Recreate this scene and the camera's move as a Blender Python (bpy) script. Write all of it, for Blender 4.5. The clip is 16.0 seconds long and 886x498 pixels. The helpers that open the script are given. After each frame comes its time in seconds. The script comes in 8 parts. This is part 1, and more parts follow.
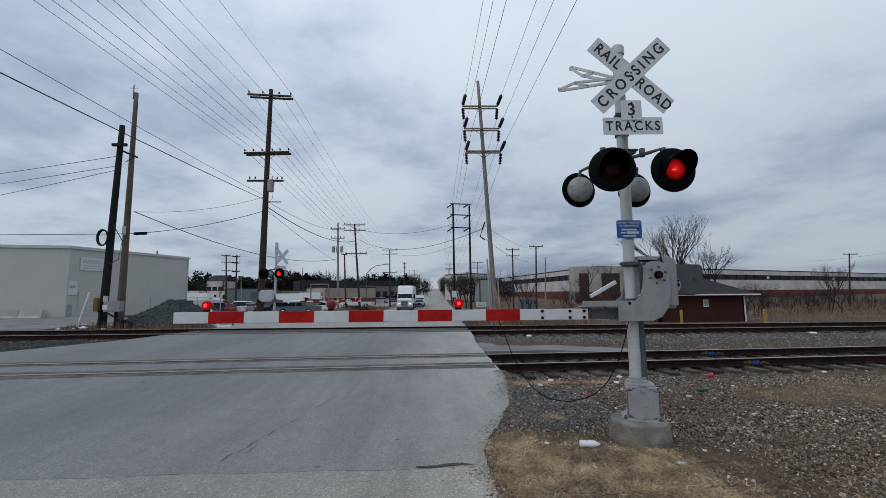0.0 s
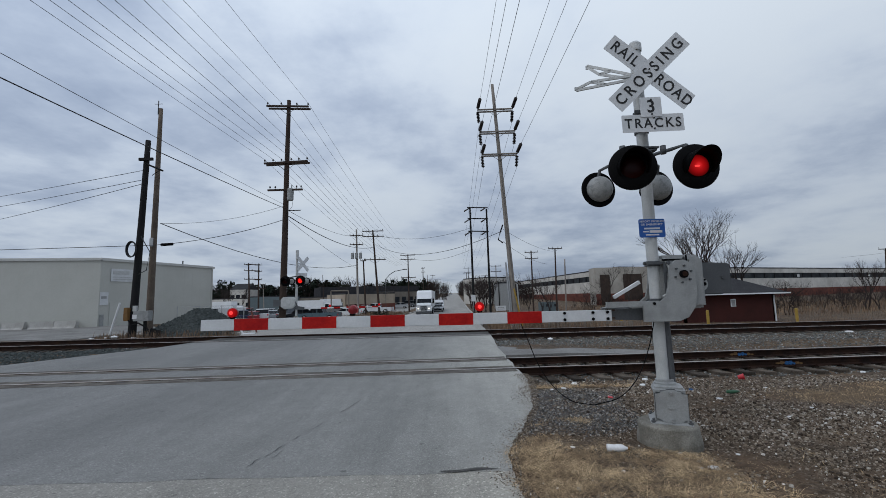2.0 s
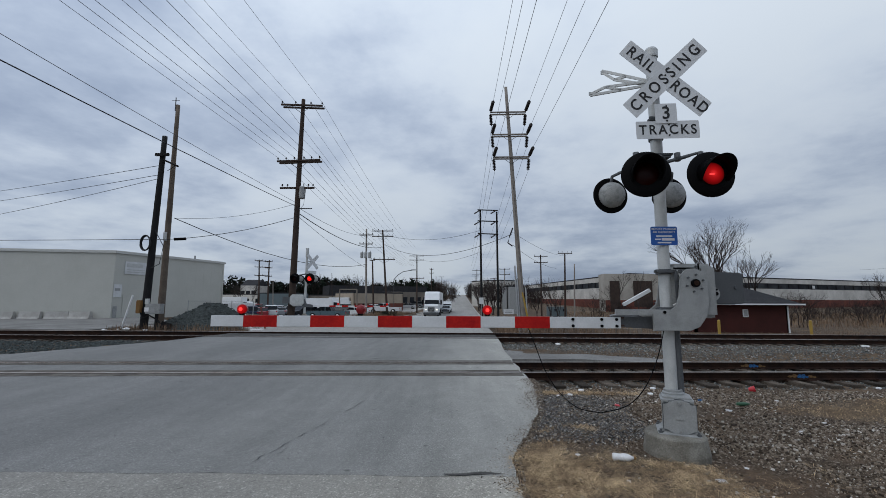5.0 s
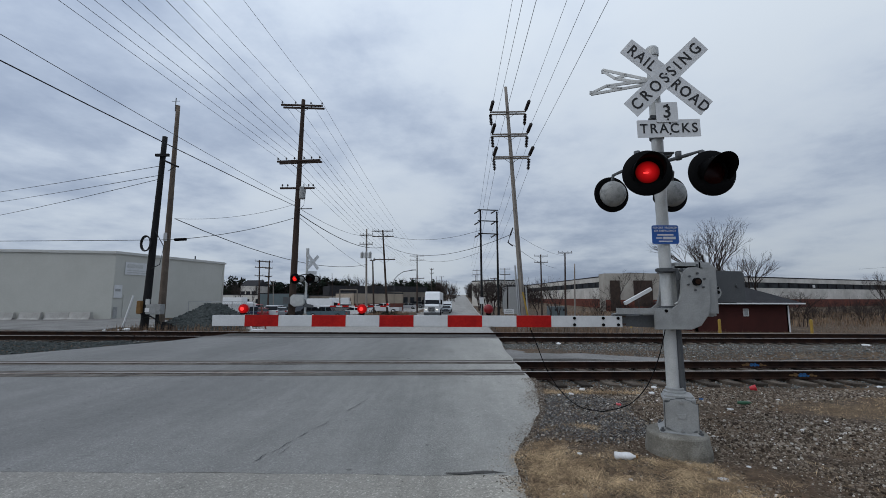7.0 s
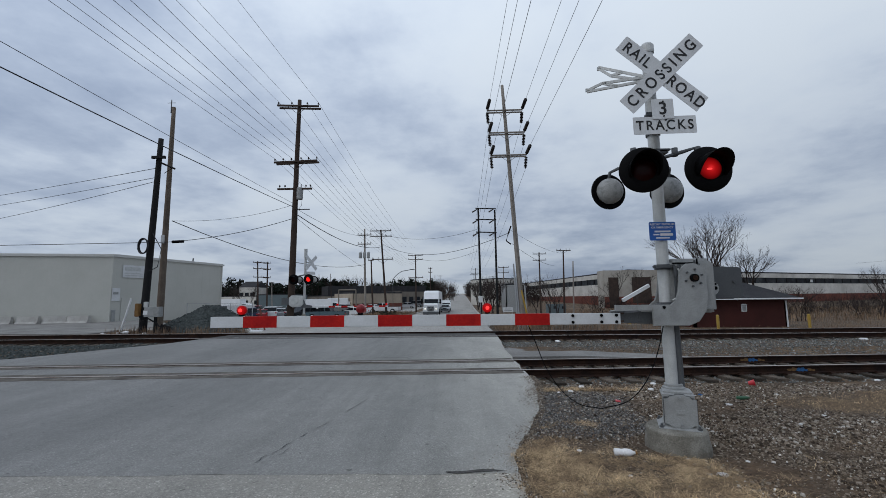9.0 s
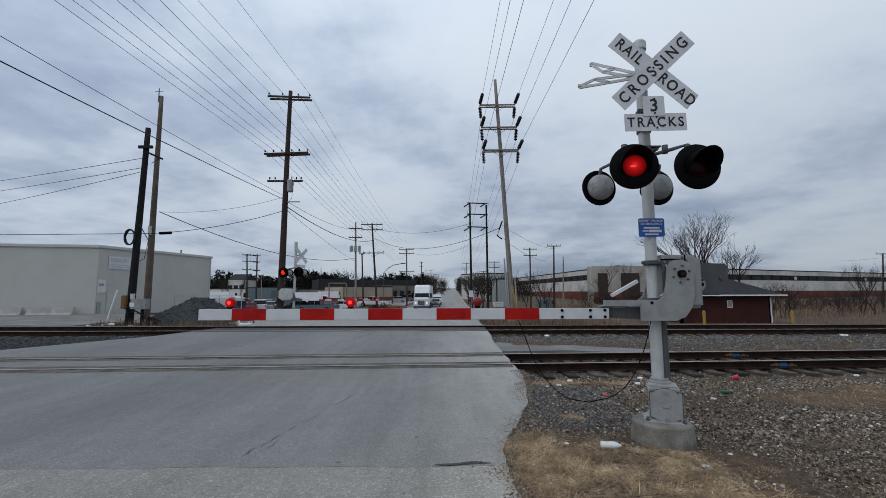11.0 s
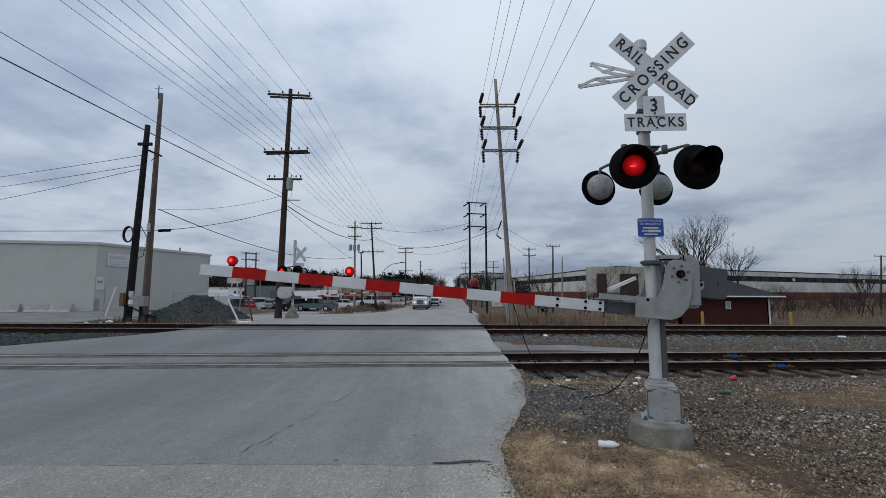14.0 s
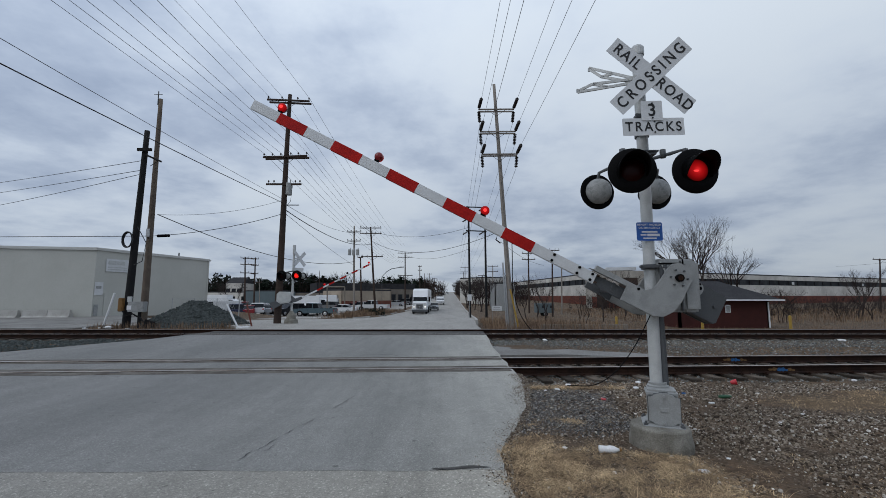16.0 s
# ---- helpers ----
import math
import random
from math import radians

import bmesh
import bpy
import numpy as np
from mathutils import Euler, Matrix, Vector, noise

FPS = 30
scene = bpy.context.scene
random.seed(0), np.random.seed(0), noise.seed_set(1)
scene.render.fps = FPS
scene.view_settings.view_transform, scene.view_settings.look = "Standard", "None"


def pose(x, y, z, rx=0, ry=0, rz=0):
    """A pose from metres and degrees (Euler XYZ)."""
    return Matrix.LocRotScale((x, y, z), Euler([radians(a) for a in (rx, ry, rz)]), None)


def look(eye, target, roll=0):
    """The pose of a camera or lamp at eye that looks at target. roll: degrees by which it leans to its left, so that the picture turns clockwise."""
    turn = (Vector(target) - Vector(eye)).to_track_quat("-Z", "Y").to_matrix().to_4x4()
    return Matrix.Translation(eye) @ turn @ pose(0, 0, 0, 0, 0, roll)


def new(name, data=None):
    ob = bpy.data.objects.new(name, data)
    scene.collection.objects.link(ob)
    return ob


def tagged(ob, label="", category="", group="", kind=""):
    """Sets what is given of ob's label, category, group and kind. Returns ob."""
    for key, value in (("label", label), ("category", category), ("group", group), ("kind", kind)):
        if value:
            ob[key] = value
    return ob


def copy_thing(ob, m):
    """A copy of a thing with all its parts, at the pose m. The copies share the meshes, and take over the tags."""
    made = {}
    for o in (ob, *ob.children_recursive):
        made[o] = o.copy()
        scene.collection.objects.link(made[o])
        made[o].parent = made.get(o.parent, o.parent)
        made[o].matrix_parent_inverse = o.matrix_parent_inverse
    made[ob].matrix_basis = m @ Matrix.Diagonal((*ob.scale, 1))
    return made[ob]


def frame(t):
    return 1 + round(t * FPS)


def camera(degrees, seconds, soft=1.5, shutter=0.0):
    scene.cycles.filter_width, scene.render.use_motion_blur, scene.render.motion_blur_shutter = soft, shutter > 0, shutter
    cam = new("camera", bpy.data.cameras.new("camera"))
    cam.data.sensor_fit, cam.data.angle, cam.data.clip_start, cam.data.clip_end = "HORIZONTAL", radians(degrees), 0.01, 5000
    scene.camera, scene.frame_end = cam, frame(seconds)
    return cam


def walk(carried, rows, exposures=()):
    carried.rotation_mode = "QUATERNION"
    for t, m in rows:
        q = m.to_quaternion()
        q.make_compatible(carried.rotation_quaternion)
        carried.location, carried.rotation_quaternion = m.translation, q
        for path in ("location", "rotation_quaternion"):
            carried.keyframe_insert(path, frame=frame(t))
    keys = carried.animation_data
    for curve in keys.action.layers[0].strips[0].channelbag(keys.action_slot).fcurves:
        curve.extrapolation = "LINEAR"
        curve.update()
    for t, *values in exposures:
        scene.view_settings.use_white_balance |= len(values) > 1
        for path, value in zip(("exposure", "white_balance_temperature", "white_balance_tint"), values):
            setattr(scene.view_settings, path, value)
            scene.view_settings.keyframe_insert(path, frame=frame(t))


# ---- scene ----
cam = camera(93.0, 16.0, soft=0.75)
walk(cam, [
    (0, pose(0.024, 0.000, 1.670, 95.90, 0.44, -2.03)),
    (0.5, pose(0.028, 0.000, 1.670, 95.98, 0.68, -1.78)),
    (1, pose(0.027, 0.000, 1.670, 96.16, 1.04, -1.18)),
    (1.5, pose(0.024, 0.000, 1.675, 96.38, 1.45, -0.32)),
    (2, pose(0.004, 0.000, 1.662, 96.53, 1.46, 0.52)),
    (2.5, pose(-0.001, 0.000, 1.653, 96.53, 1.04, 1.11)),
    (3, pose(-0.007, 0.000, 1.660, 96.42, 0.49, 1.42)),
    (3.5, pose(-0.003, 0.000, 1.668, 96.48, -0.03, 1.48)),
    (4, pose(0.004, 0.000, 1.671, 96.70, -0.26, 1.52)),
    (6.5, pose(-0.002, 0.000, 1.668, 96.76, -0.06, 1.69)),
    (7, pose(-0.011, 0.000, 1.661, 96.75, -0.07, 1.61)),
    (7.5, pose(-0.010, 0.000, 1.662, 96.77, 0.04, 1.60)),
    (8, pose(-0.005, 0.000, 1.661, 96.80, 0.26, 1.61)),
    (8.5, pose(0.002, 0.000, 1.665, 96.81, 0.51, 1.59)),
    (9, pose(-0.004, 0.000, 1.662, 96.62, 0.63, 1.47)),
    (11.5, pose(-0.001, 0.000, 1.656, 95.80, 0.03, -0.00)),
    (12, pose(-0.003, 0.000, 1.653, 95.84, -0.20, 0.07)),
    (12.5, pose(-0.005, 0.000, 1.653, 95.85, -0.33, 0.17)),
    (13, pose(-0.000, 0.000, 1.654, 95.79, -0.28, 0.24)),
    (13.5, pose(0.000, 0.000, 1.652, 95.77, -0.28, 0.16)),
    (14, pose(-0.002, 0.000, 1.649, 95.76, -0.17, 0.07)),
    (14.5, pose(-0.007, 0.000, 1.654, 95.85, -0.03, -0.02)),
    (15, pose(-0.001, 0.000, 1.651, 96.00, -0.04, -0.04)),
    (15.5, pose(-0.002, 0.000, 1.656, 96.19, 0.02, -0.04)),
    (16, pose(-0.000, 0.000, 1.650, 96.37, -0.00, 0.00)),
], exposures=((0, 0.0), (16, 0.0)))

# ---- world and light: a bright overcast sky ----
SUN_EL, SUN_ROT = radians(48), radians(235)
world = bpy.data.worlds.new("overcast_sky")
scene.world = world
world.use_nodes = True
wn, wl = world.node_tree.nodes, world.node_tree.links
wn.clear()
w_out, w_bg, w_sky = wn.new("ShaderNodeOutputWorld"), wn.new("ShaderNodeBackground"), wn.new("ShaderNodeTexSky")
w_sky.sky_type, w_sky.sun_disc, w_sky.sun_elevation, w_sky.sun_rotation = "NISHITA", False, SUN_EL, SUN_ROT
w_tc, w_sep = wn.new("ShaderNodeTexCoord"), wn.new("ShaderNodeSeparateXYZ")
wl.new(w_tc.outputs["Generated"], w_sep.inputs[0])


def w_math(op, a, b, clamp=False):
    n = wn.new("ShaderNodeMath")
    n.operation, n.use_clamp = op, clamp
    for i, v in enumerate((a, b)):
        if isinstance(v, (int, float)):
            n.inputs[i].default_value = v
        else:
            wl.new(v, n.inputs[i])
    return n.outputs[0]


# the cloud deck is flat and overhead: its pattern is spread by the height above the horizon
w_den = w_math("ADD", w_math("MAXIMUM", w_sep.outputs[2], 0.0), 0.17)
w_u, w_v = w_math("DIVIDE", w_sep.outputs[0], w_den), w_math("DIVIDE", w_sep.outputs[1], w_den)
w_comb = wn.new("ShaderNodeCombineXYZ")
wl.new(w_u, w_comb.inputs[0]), wl.new(w_v, w_comb.inputs[1])


def w_noise(scale, detail, rough, offset):
    mp, n = wn.new("ShaderNodeMapping"), wn.new("ShaderNodeTexNoise")
    mp.inputs["Location"].default_value = offset
    wl.new(w_comb.outputs[0], mp.inputs[0]), wl.new(mp.outputs[0], n.inputs["Vector"])
    n.inputs["Scale"].default_value, n.inputs["Detail"].default_value, n.inputs["Roughness"].default_value = scale, detail, rough
    return n.outputs["Fac"]


def w_ramp(fac, stops):
    r = wn.new("ShaderNodeValToRGB")
    r.color_ramp.interpolation = "B_SPLINE"
    while len(r.color_ramp.elements) < len(stops):
        r.color_ramp.elements.new(0.5)
    for e, (p, c) in zip(r.color_ramp.elements, stops):
        e.position, e.color = p, (*c, 1)
    wl.new(fac, r.inputs[0])
    return r.outputs[0]


w_big, w_small = w_noise(0.55, 4, 0.5, (3.1, 1.7, 0)), w_noise(1.7, 6, 0.6, (0.4, 5.2, 2))
w_fac = w_math("ADD", w_math("MULTIPLY", w_big, 0.62), w_math("MULTIPLY", w_small, 0.38))
w_cloud = w_ramp(w_fac, [(0.35, (0.235, 0.295, 0.41)), (0.44, (0.375, 0.445, 0.565)), (0.515, (0.535, 0.605, 0.70)), (0.61, (0.57, 0.635, 0.71))])
w_gain = w_math("ADD", 0.845, w_math("MULTIPLY", w_math("POWER", w_math("MAXIMUM", w_sep.outputs[2], 0.0), 1.0), 0.90))
w_mul = wn.new("ShaderNodeVectorMath")
w_mul.operation = "SCALE"
w_side = w_math("SUBTRACT", w_gain, w_math("MULTIPLY", w_sep.outputs[0], 0.13))   # brighter towards the hidden sun
wl.new(w_cloud, w_mul.inputs[0]), wl.new(w_side, w_mul.inputs["Scale"])
w_skys = wn.new("ShaderNodeVectorMath")
w_skys.operation = "SCALE"
w_skys.inputs["Scale"].default_value = 0.06
wl.new(w_sky.outputs[0], w_skys.inputs[0])
w_add = wn.new("ShaderNodeMix")
w_add.data_type = "RGBA"
w_add.inputs["Factor"].default_value = 0.93
wl.new(w_skys.outputs[0], w_add.inputs["A"]), wl.new(w_mul.outputs[0], w_add.inputs["B"])
wl.new(w_add.outputs["Result"], w_bg.inputs["Color"]), wl.new(w_bg.outputs[0], w_out.inputs[0])
w_bg.inputs["Strength"].default_value = 1.0
sun = new("sun", bpy.data.lights.new("sun", "SUN"))
sun.data.energy, sun.data.angle, sun.data.color = 0.7, radians(40), (1.0, 0.96, 0.9)
sun.matrix_world = look((0, 0, 30), (0 + math.sin(SUN_ROT) * -20, -math.cos(SUN_ROT) * 20, 30 - 22))


# ---- materials ----
def mat(name, color, rough=0.7, metal=0.0, var=0.18, scale=3.0, fine=60.0, bump=0.15, tint=None, island=0.0, rand=0.0, emit=None, spec=0.4, patch=0.5):
    """A surface with variation at two scales; tint: a second colour for stains and wear; island, rand: variation from piece to piece."""
    if rough >= 0.75 and spec == 0.4:
        spec = 0.12
    m = bpy.data.materials.new(name)
    m.use_nodes = True
    nt = m.node_tree
    n, l = nt.nodes, nt.links
    b = n["Principled BSDF"]
    b.inputs["Roughness"].default_value, b.inputs["Metallic"].default_value = rough, metal
    b.inputs["Specular IOR Level"].default_value = spec
    if emit:
        b.inputs["Base Color"].default_value = (*color, 1)
        b.inputs["Emission Color"].default_value, b.inputs["Emission Strength"].default_value = (*emit[:3], 1), emit[3]
        return m
    tc = n.new("ShaderNodeTexCoord")
    big, small = n.new("ShaderNodeTexNoise"), n.new("ShaderNodeTexNoise")
    for t, s, d in ((big, scale, 5), (small, fine, 3)):
        t.inputs["Scale"].default_value, t.inputs["Detail"].default_value, t.inputs["Roughness"].default_value = s, d, 0.62
        l.new(tc.outputs["Object"], t.inputs["Vector"])
    ramp = n.new("ShaderNodeValToRGB")
    second = tint or tuple(c * (1 - var) for c in color)
    ramp.color_ramp.elements[0].position, ramp.color_ramp.elements[0].color = max(0.0, patch - 0.14), (*second, 1)
    ramp.color_ramp.elements[1].position, ramp.color_ramp.elements[1].color = min(1.0, patch + 0.14), (*color, 1)
    l.new(big.outputs["Fac"], ramp.inputs[0])
    hsv = n.new("ShaderNodeHueSaturation")
    l.new(ramp.outputs[0], hsv.inputs["Color"])
    mr = n.new("ShaderNodeMapRange")
    mr.inputs["From Min"].default_value, mr.inputs["From Max"].default_value = 0.3, 0.7
    mr.inputs["To Min"].default_value, mr.inputs["To Max"].default_value = 1 - var, 1 + var
    l.new(small.outputs["Fac"], mr.inputs["Value"])
    value = mr.outputs[0]
    for amount, kind in ((island, "ShaderNodeNewGeometry"), (rand, "ShaderNodeObjectInfo")):
        if amount:
            g, mr2, mm = n.new(kind), n.new("ShaderNodeMapRange"), n.new("ShaderNodeMath")
            mr2.inputs["To Min"].default_value, mr2.inputs["To Max"].default_value = 1 - amount, 1 + amount
            l.new(g.outputs["Random Per Island" if kind == "ShaderNodeNewGeometry" else "Random"], mr2.inputs["Value"])
            mm.operation = "MULTIPLY"
            l.new(value, mm.inputs[0]), l.new(mr2.outputs[0], mm.inputs[1])
            value = mm.outputs[0]
    l.new(value, hsv.inputs["Value"])
    l.new(hsv.outputs[0], b.inputs["Base Color"])
    mr3 = n.new("ShaderNodeMapRange")
    mr3.inputs["To Min"].default_value, mr3.inputs["To Max"].default_value = max(0.02, rough - 0.14), min(1, rough + 0.14)
    l.new(big.outputs["Fac"], mr3.inputs["Value"]), l.new(mr3.outputs[0], b.inputs["Roughness"])
    if bump:
        bp = n.new("ShaderNodeBump")
        bp.inputs["Strength"].default_value, bp.inputs["Distance"].default_value = bump, 0.6 / fine
        l.new(small.outputs["Fac"], bp.inputs["Height"]), l.new(bp.outputs[0], b.inputs["Normal"])
    return m


M = dict(
    tar=mat("tar", (0.035, 0.035, 0.037), 0.7, var=0.3, scale=6, fine=80, bump=0.4),
    concrete=mat("concrete", (0.25, 0.24, 0.21), 0.9, var=0.25, scale=4, fine=70, bump=0.6, tint=(0.14, 0.13, 0.11)),
    pale_concrete=mat("pale_concrete", (0.45, 0.44, 0.42), 0.9, var=0.15, scale=1.5, fine=30, bump=0.3, tint=(0.33, 0.32, 0.3)),
    silver=mat("silver_paint", (0.50, 0.51, 0.505), 0.5, 0.1, var=0.1, scale=5, fine=90, bump=0.12, tint=(0.40, 0.41, 0.405)),
    grey_paint=mat("grey_paint", (0.30, 0.308, 0.306), 0.5, 0.1, var=0.14, scale=5, fine=90, bump=0.18, tint=(0.215, 0.222, 0.22), patch=0.42),
    dark_grey=mat("dark_grey_paint", (0.085, 0.09, 0.096), 0.6, 0.1, var=0.15, scale=4, fine=60, bump=0.2),
    sign_white=mat("sign_white", (0.60, 0.61, 0.62), 0.45, var=0.06, scale=4, fine=50, bump=0.04, tint=(0.53, 0.54, 0.55)),
    sign_black=mat("sign_black", (0.012, 0.012, 0.013), 0.6, var=0.1, bump=0),
    black=mat("black_paint", (0.004, 0.004, 0.0045), 0.6, var=0.2, scale=6, fine=50, bump=0.1, spec=0.06),
    steel=mat("galvanised_steel", (0.42, 0.43, 0.44), 0.42, 0.7, var=0.15, scale=6, fine=60, bump=0.1),
    rail_side=mat("rusty_rail", (0.030, 0.016, 0.011), 0.9, 0.0, var=0.35, scale=3, fine=50, bump=0.4, tint=(0.014, 0.009, 0.008), spec=0.08),
    rail_top=mat("worn_rail_head", (0.36, 0.34, 0.32), 0.4, 0.8, var=0.2, scale=2, fine=30, bump=0.05, tint=(0.24, 0.19, 0.16)),
    tie=mat("weathered_tie", (0.095, 0.078, 0.062), 0.95, var=0.4, scale=3, fine=40, bump=0.6, tint=(0.03, 0.025, 0.021), rand=0.5),
    red=mat("arm_red", (0.42, 0.014, 0.011), 0.6, var=0.12, scale=5, fine=40, bump=0.05, tint=(0.31, 0.009, 0.009), spec=0.12),
    blue=mat("sign_blue", (0.012, 0.085, 0.34), 0.45, var=0.06, bump=0.03),
    lens_off=mat("dark_red_lens", (0.014, 0.0006, 0.0006), 0.3, var=0.1, bump=0, spec=0.1),
    glow=mat("red_glow", (0.06, 0.001, 0.001), 0.3, spec=0.05, emit=(1.0, 0.008, 0.010, 0.42)),
    aimed_glow=mat("aimed_red_glow", (0.06, 0.001, 0.001), 0.3, spec=0.05, emit=(1.0, 0.02, 0.015, 0.85)),
    glow_core=mat("red_glow_core", (0.3, 0.01, 0.005), 0.3, spec=0.05, emit=(1.0, 0.05, 0.05, 1.3)),
    gravel=mat("gravel", (0.24, 0.235, 0.215), 0.95, var=0.4, scale=1.2, fine=26, bump=1.0, tint=(0.17, 0.162, 0.148)),
    lamp_back=mat("weathered_lamp_housing", (0.30, 0.305, 0.30), 0.6, var=0.12, scale=14, fine=60, bump=0.15, tint=(0.12, 0.125, 0.125), patch=0.36),
    pile=mat("ballast_stone", (0.075, 0.085, 0.083), 0.95, var=0.4, scale=1.2, fine=9, bump=1.0, tint=(0.07, 0.08, 0.078), island=0.4),
    pole=mat("weathered_pole_wood", (0.155, 0.125, 0.10), 0.95, var=0.25, scale=1.0, fine=25, bump=0.5, tint=(0.10, 0.08, 0.066)),
    pole_dark=mat("creosoted_pole_wood", (0.062, 0.044, 0.036), 0.9, var=0.3, scale=1.0, fine=25, bump=0.5, tint=(0.04, 0.03, 0.026)),
    pole_black=mat("black_pole", (0.02, 0.02, 0.021), 0.8, var=0.3, scale=1, fine=25, bump=0.4),
    pole_grey=mat("grey_pole_wood", (0.26, 0.235, 0.21), 0.95, var=0.22, scale=1.0, fine=25, bump=0.4, tint=(0.19, 0.17, 0.15)),
    wire=mat("wire", (0.02, 0.021, 0.024), 0.7, var=0.1, bump=0),
    insulator=mat("dark_insulator", (0.022, 0.016, 0.015), 0.4, var=0.2, bump=0),
    siding=mat("beige_siding", (0.47, 0.47, 0.435), 0.65, var=0.04, scale=0.5, fine=12, bump=0.05, tint=(0.435, 0.435, 0.40)),
    trim=mat("pale_trim", (0.5, 0.5, 0.48), 0.6, var=0.06, bump=0.05),
    brick=mat("red_brick", (0.165, 0.060, 0.045), 0.92, var=0.22, scale=0.3, fine=14, bump=0.4, tint=(0.12, 0.047, 0.037)),
    red_siding=mat("dark_red_siding", (0.060, 0.020, 0.017), 0.75, var=0.14, scale=1, fine=20, bump=0.15, tint=(0.045, 0.016, 0.014)),
    roof=mat("grey_shingle", (0.042, 0.042, 0.045), 0.95, var=0.25, scale=1, fine=14, bump=0.5, tint=(0.03, 0.03, 0.033)),
    white_wall=mat("white_wall", (0.60, 0.58, 0.54), 0.8, var=0.10, scale=0.25, fine=10, bump=0.1, tint=(0.42, 0.40, 0.37)),
    buff_wall=mat("buff_wall", (0.21, 0.185, 0.155), 0.85, var=0.1, scale=0.4, fine=10, bump=0.1, tint=(0.15, 0.13, 0.11)),
    window_dark=mat("dark_glazing", (0.014, 0.016, 0.02), 0.55, var=0.5, scale=0.25, fine=2, bump=0.02, spec=0.12, tint=(0.05, 0.055, 0.06), patch=0.42),
    teal_wall=mat("teal_wall", (0.10, 0.13, 0.14), 0.7, var=0.15, scale=0.6, fine=10, bump=0.1),
    yellow=mat("yellow_paint", (0.34, 0.22, 0.04), 0.6, var=0.12, scale=4, fine=40, bump=0.1),
    orange=mat("orange_box", (0.22, 0.115, 0.035), 0.7, var=0.2, scale=6, fine=40, bump=0.1),
    bark=mat("bare_bark", (0.052, 0.041, 0.037), 0.95, var=0.25, scale=3, fine=30, bump=0.3, tint=(0.034, 0.027, 0.025)),
    straw=mat("dry_grass", (0.56, 0.41, 0.245), 0.9, var=0.2, scale=2.6, fine=30, bump=0, island=0.75, tint=(0.22, 0.15, 0.09)),
    weeds=mat("dry_weeds", (0.25, 0.17, 0.108), 0.95, var=0.25, scale=0.25, fine=20, bump=0, island=0.6, tint=(0.12, 0.082, 0.06)),
    evergreen=mat("evergreen", (0.014, 0.021, 0.014), 0.95, var=0.3, scale=0.4, fine=6, bump=0.3, island=0.4),
    scrub=mat("bare_scrub", (0.038, 0.028, 0.025), 0.95, var=0.25, scale=0.3, fine=5, bump=0.2, island=0.35),
    tyre=mat("tyre", (0.015, 0.015, 0.016), 0.85, var=0.2, bump=0.1),
    glass=mat("car_glass", (0.010, 0.012, 0.015), 0.25, var=0.1, bump=0, spec=0.16),
    chrome=mat("chrome", (0.6, 0.61, 0.62), 0.25, 0.9, var=0.06, bump=0),
    white_paint=mat("white_vehicle_paint", (0.72, 0.73, 0.74), 0.35, var=0.05, scale=1.5, fine=20, bump=0, tint=(0.66, 0.67, 0.68)),
    headlight=mat("lit_headlight", (0.9, 0.9, 0.85), 0.2, emit=(1, 0.95, 0.85, 0.9)),
    arm_lens=mat("red_arm_lens", (0.20, 0.006, 0.01), 0.3, var=0.1, bump=0),
    plastic_white=mat("white_plastic", (0.72, 0.72, 0.72), 0.5, var=0.1, scale=9, fine=60, bump=0.2),
    plastic_red=mat("red_plastic", (0.5, 0.03, 0.04), 0.4, var=0.1, bump=0.05),
    plastic_green=mat("green_plastic", (0.03, 0.10, 0.05), 0.4, var=0.1, bump=0.05),
    spray_blue=mat("blue_spray_paint", (0.03, 0.13, 0.33), 0.8, var=0.4, scale=14, fine=60, bump=0.1, tint=(0.03, 0.06, 0.12)),
    spray_yellow=mat("ochre_spray_paint", (0.17, 0.10, 0.045), 0.8, var=0.4, scale=14, fine=60, bump=0.1, tint=(0.09, 0.055, 0.03)),
)


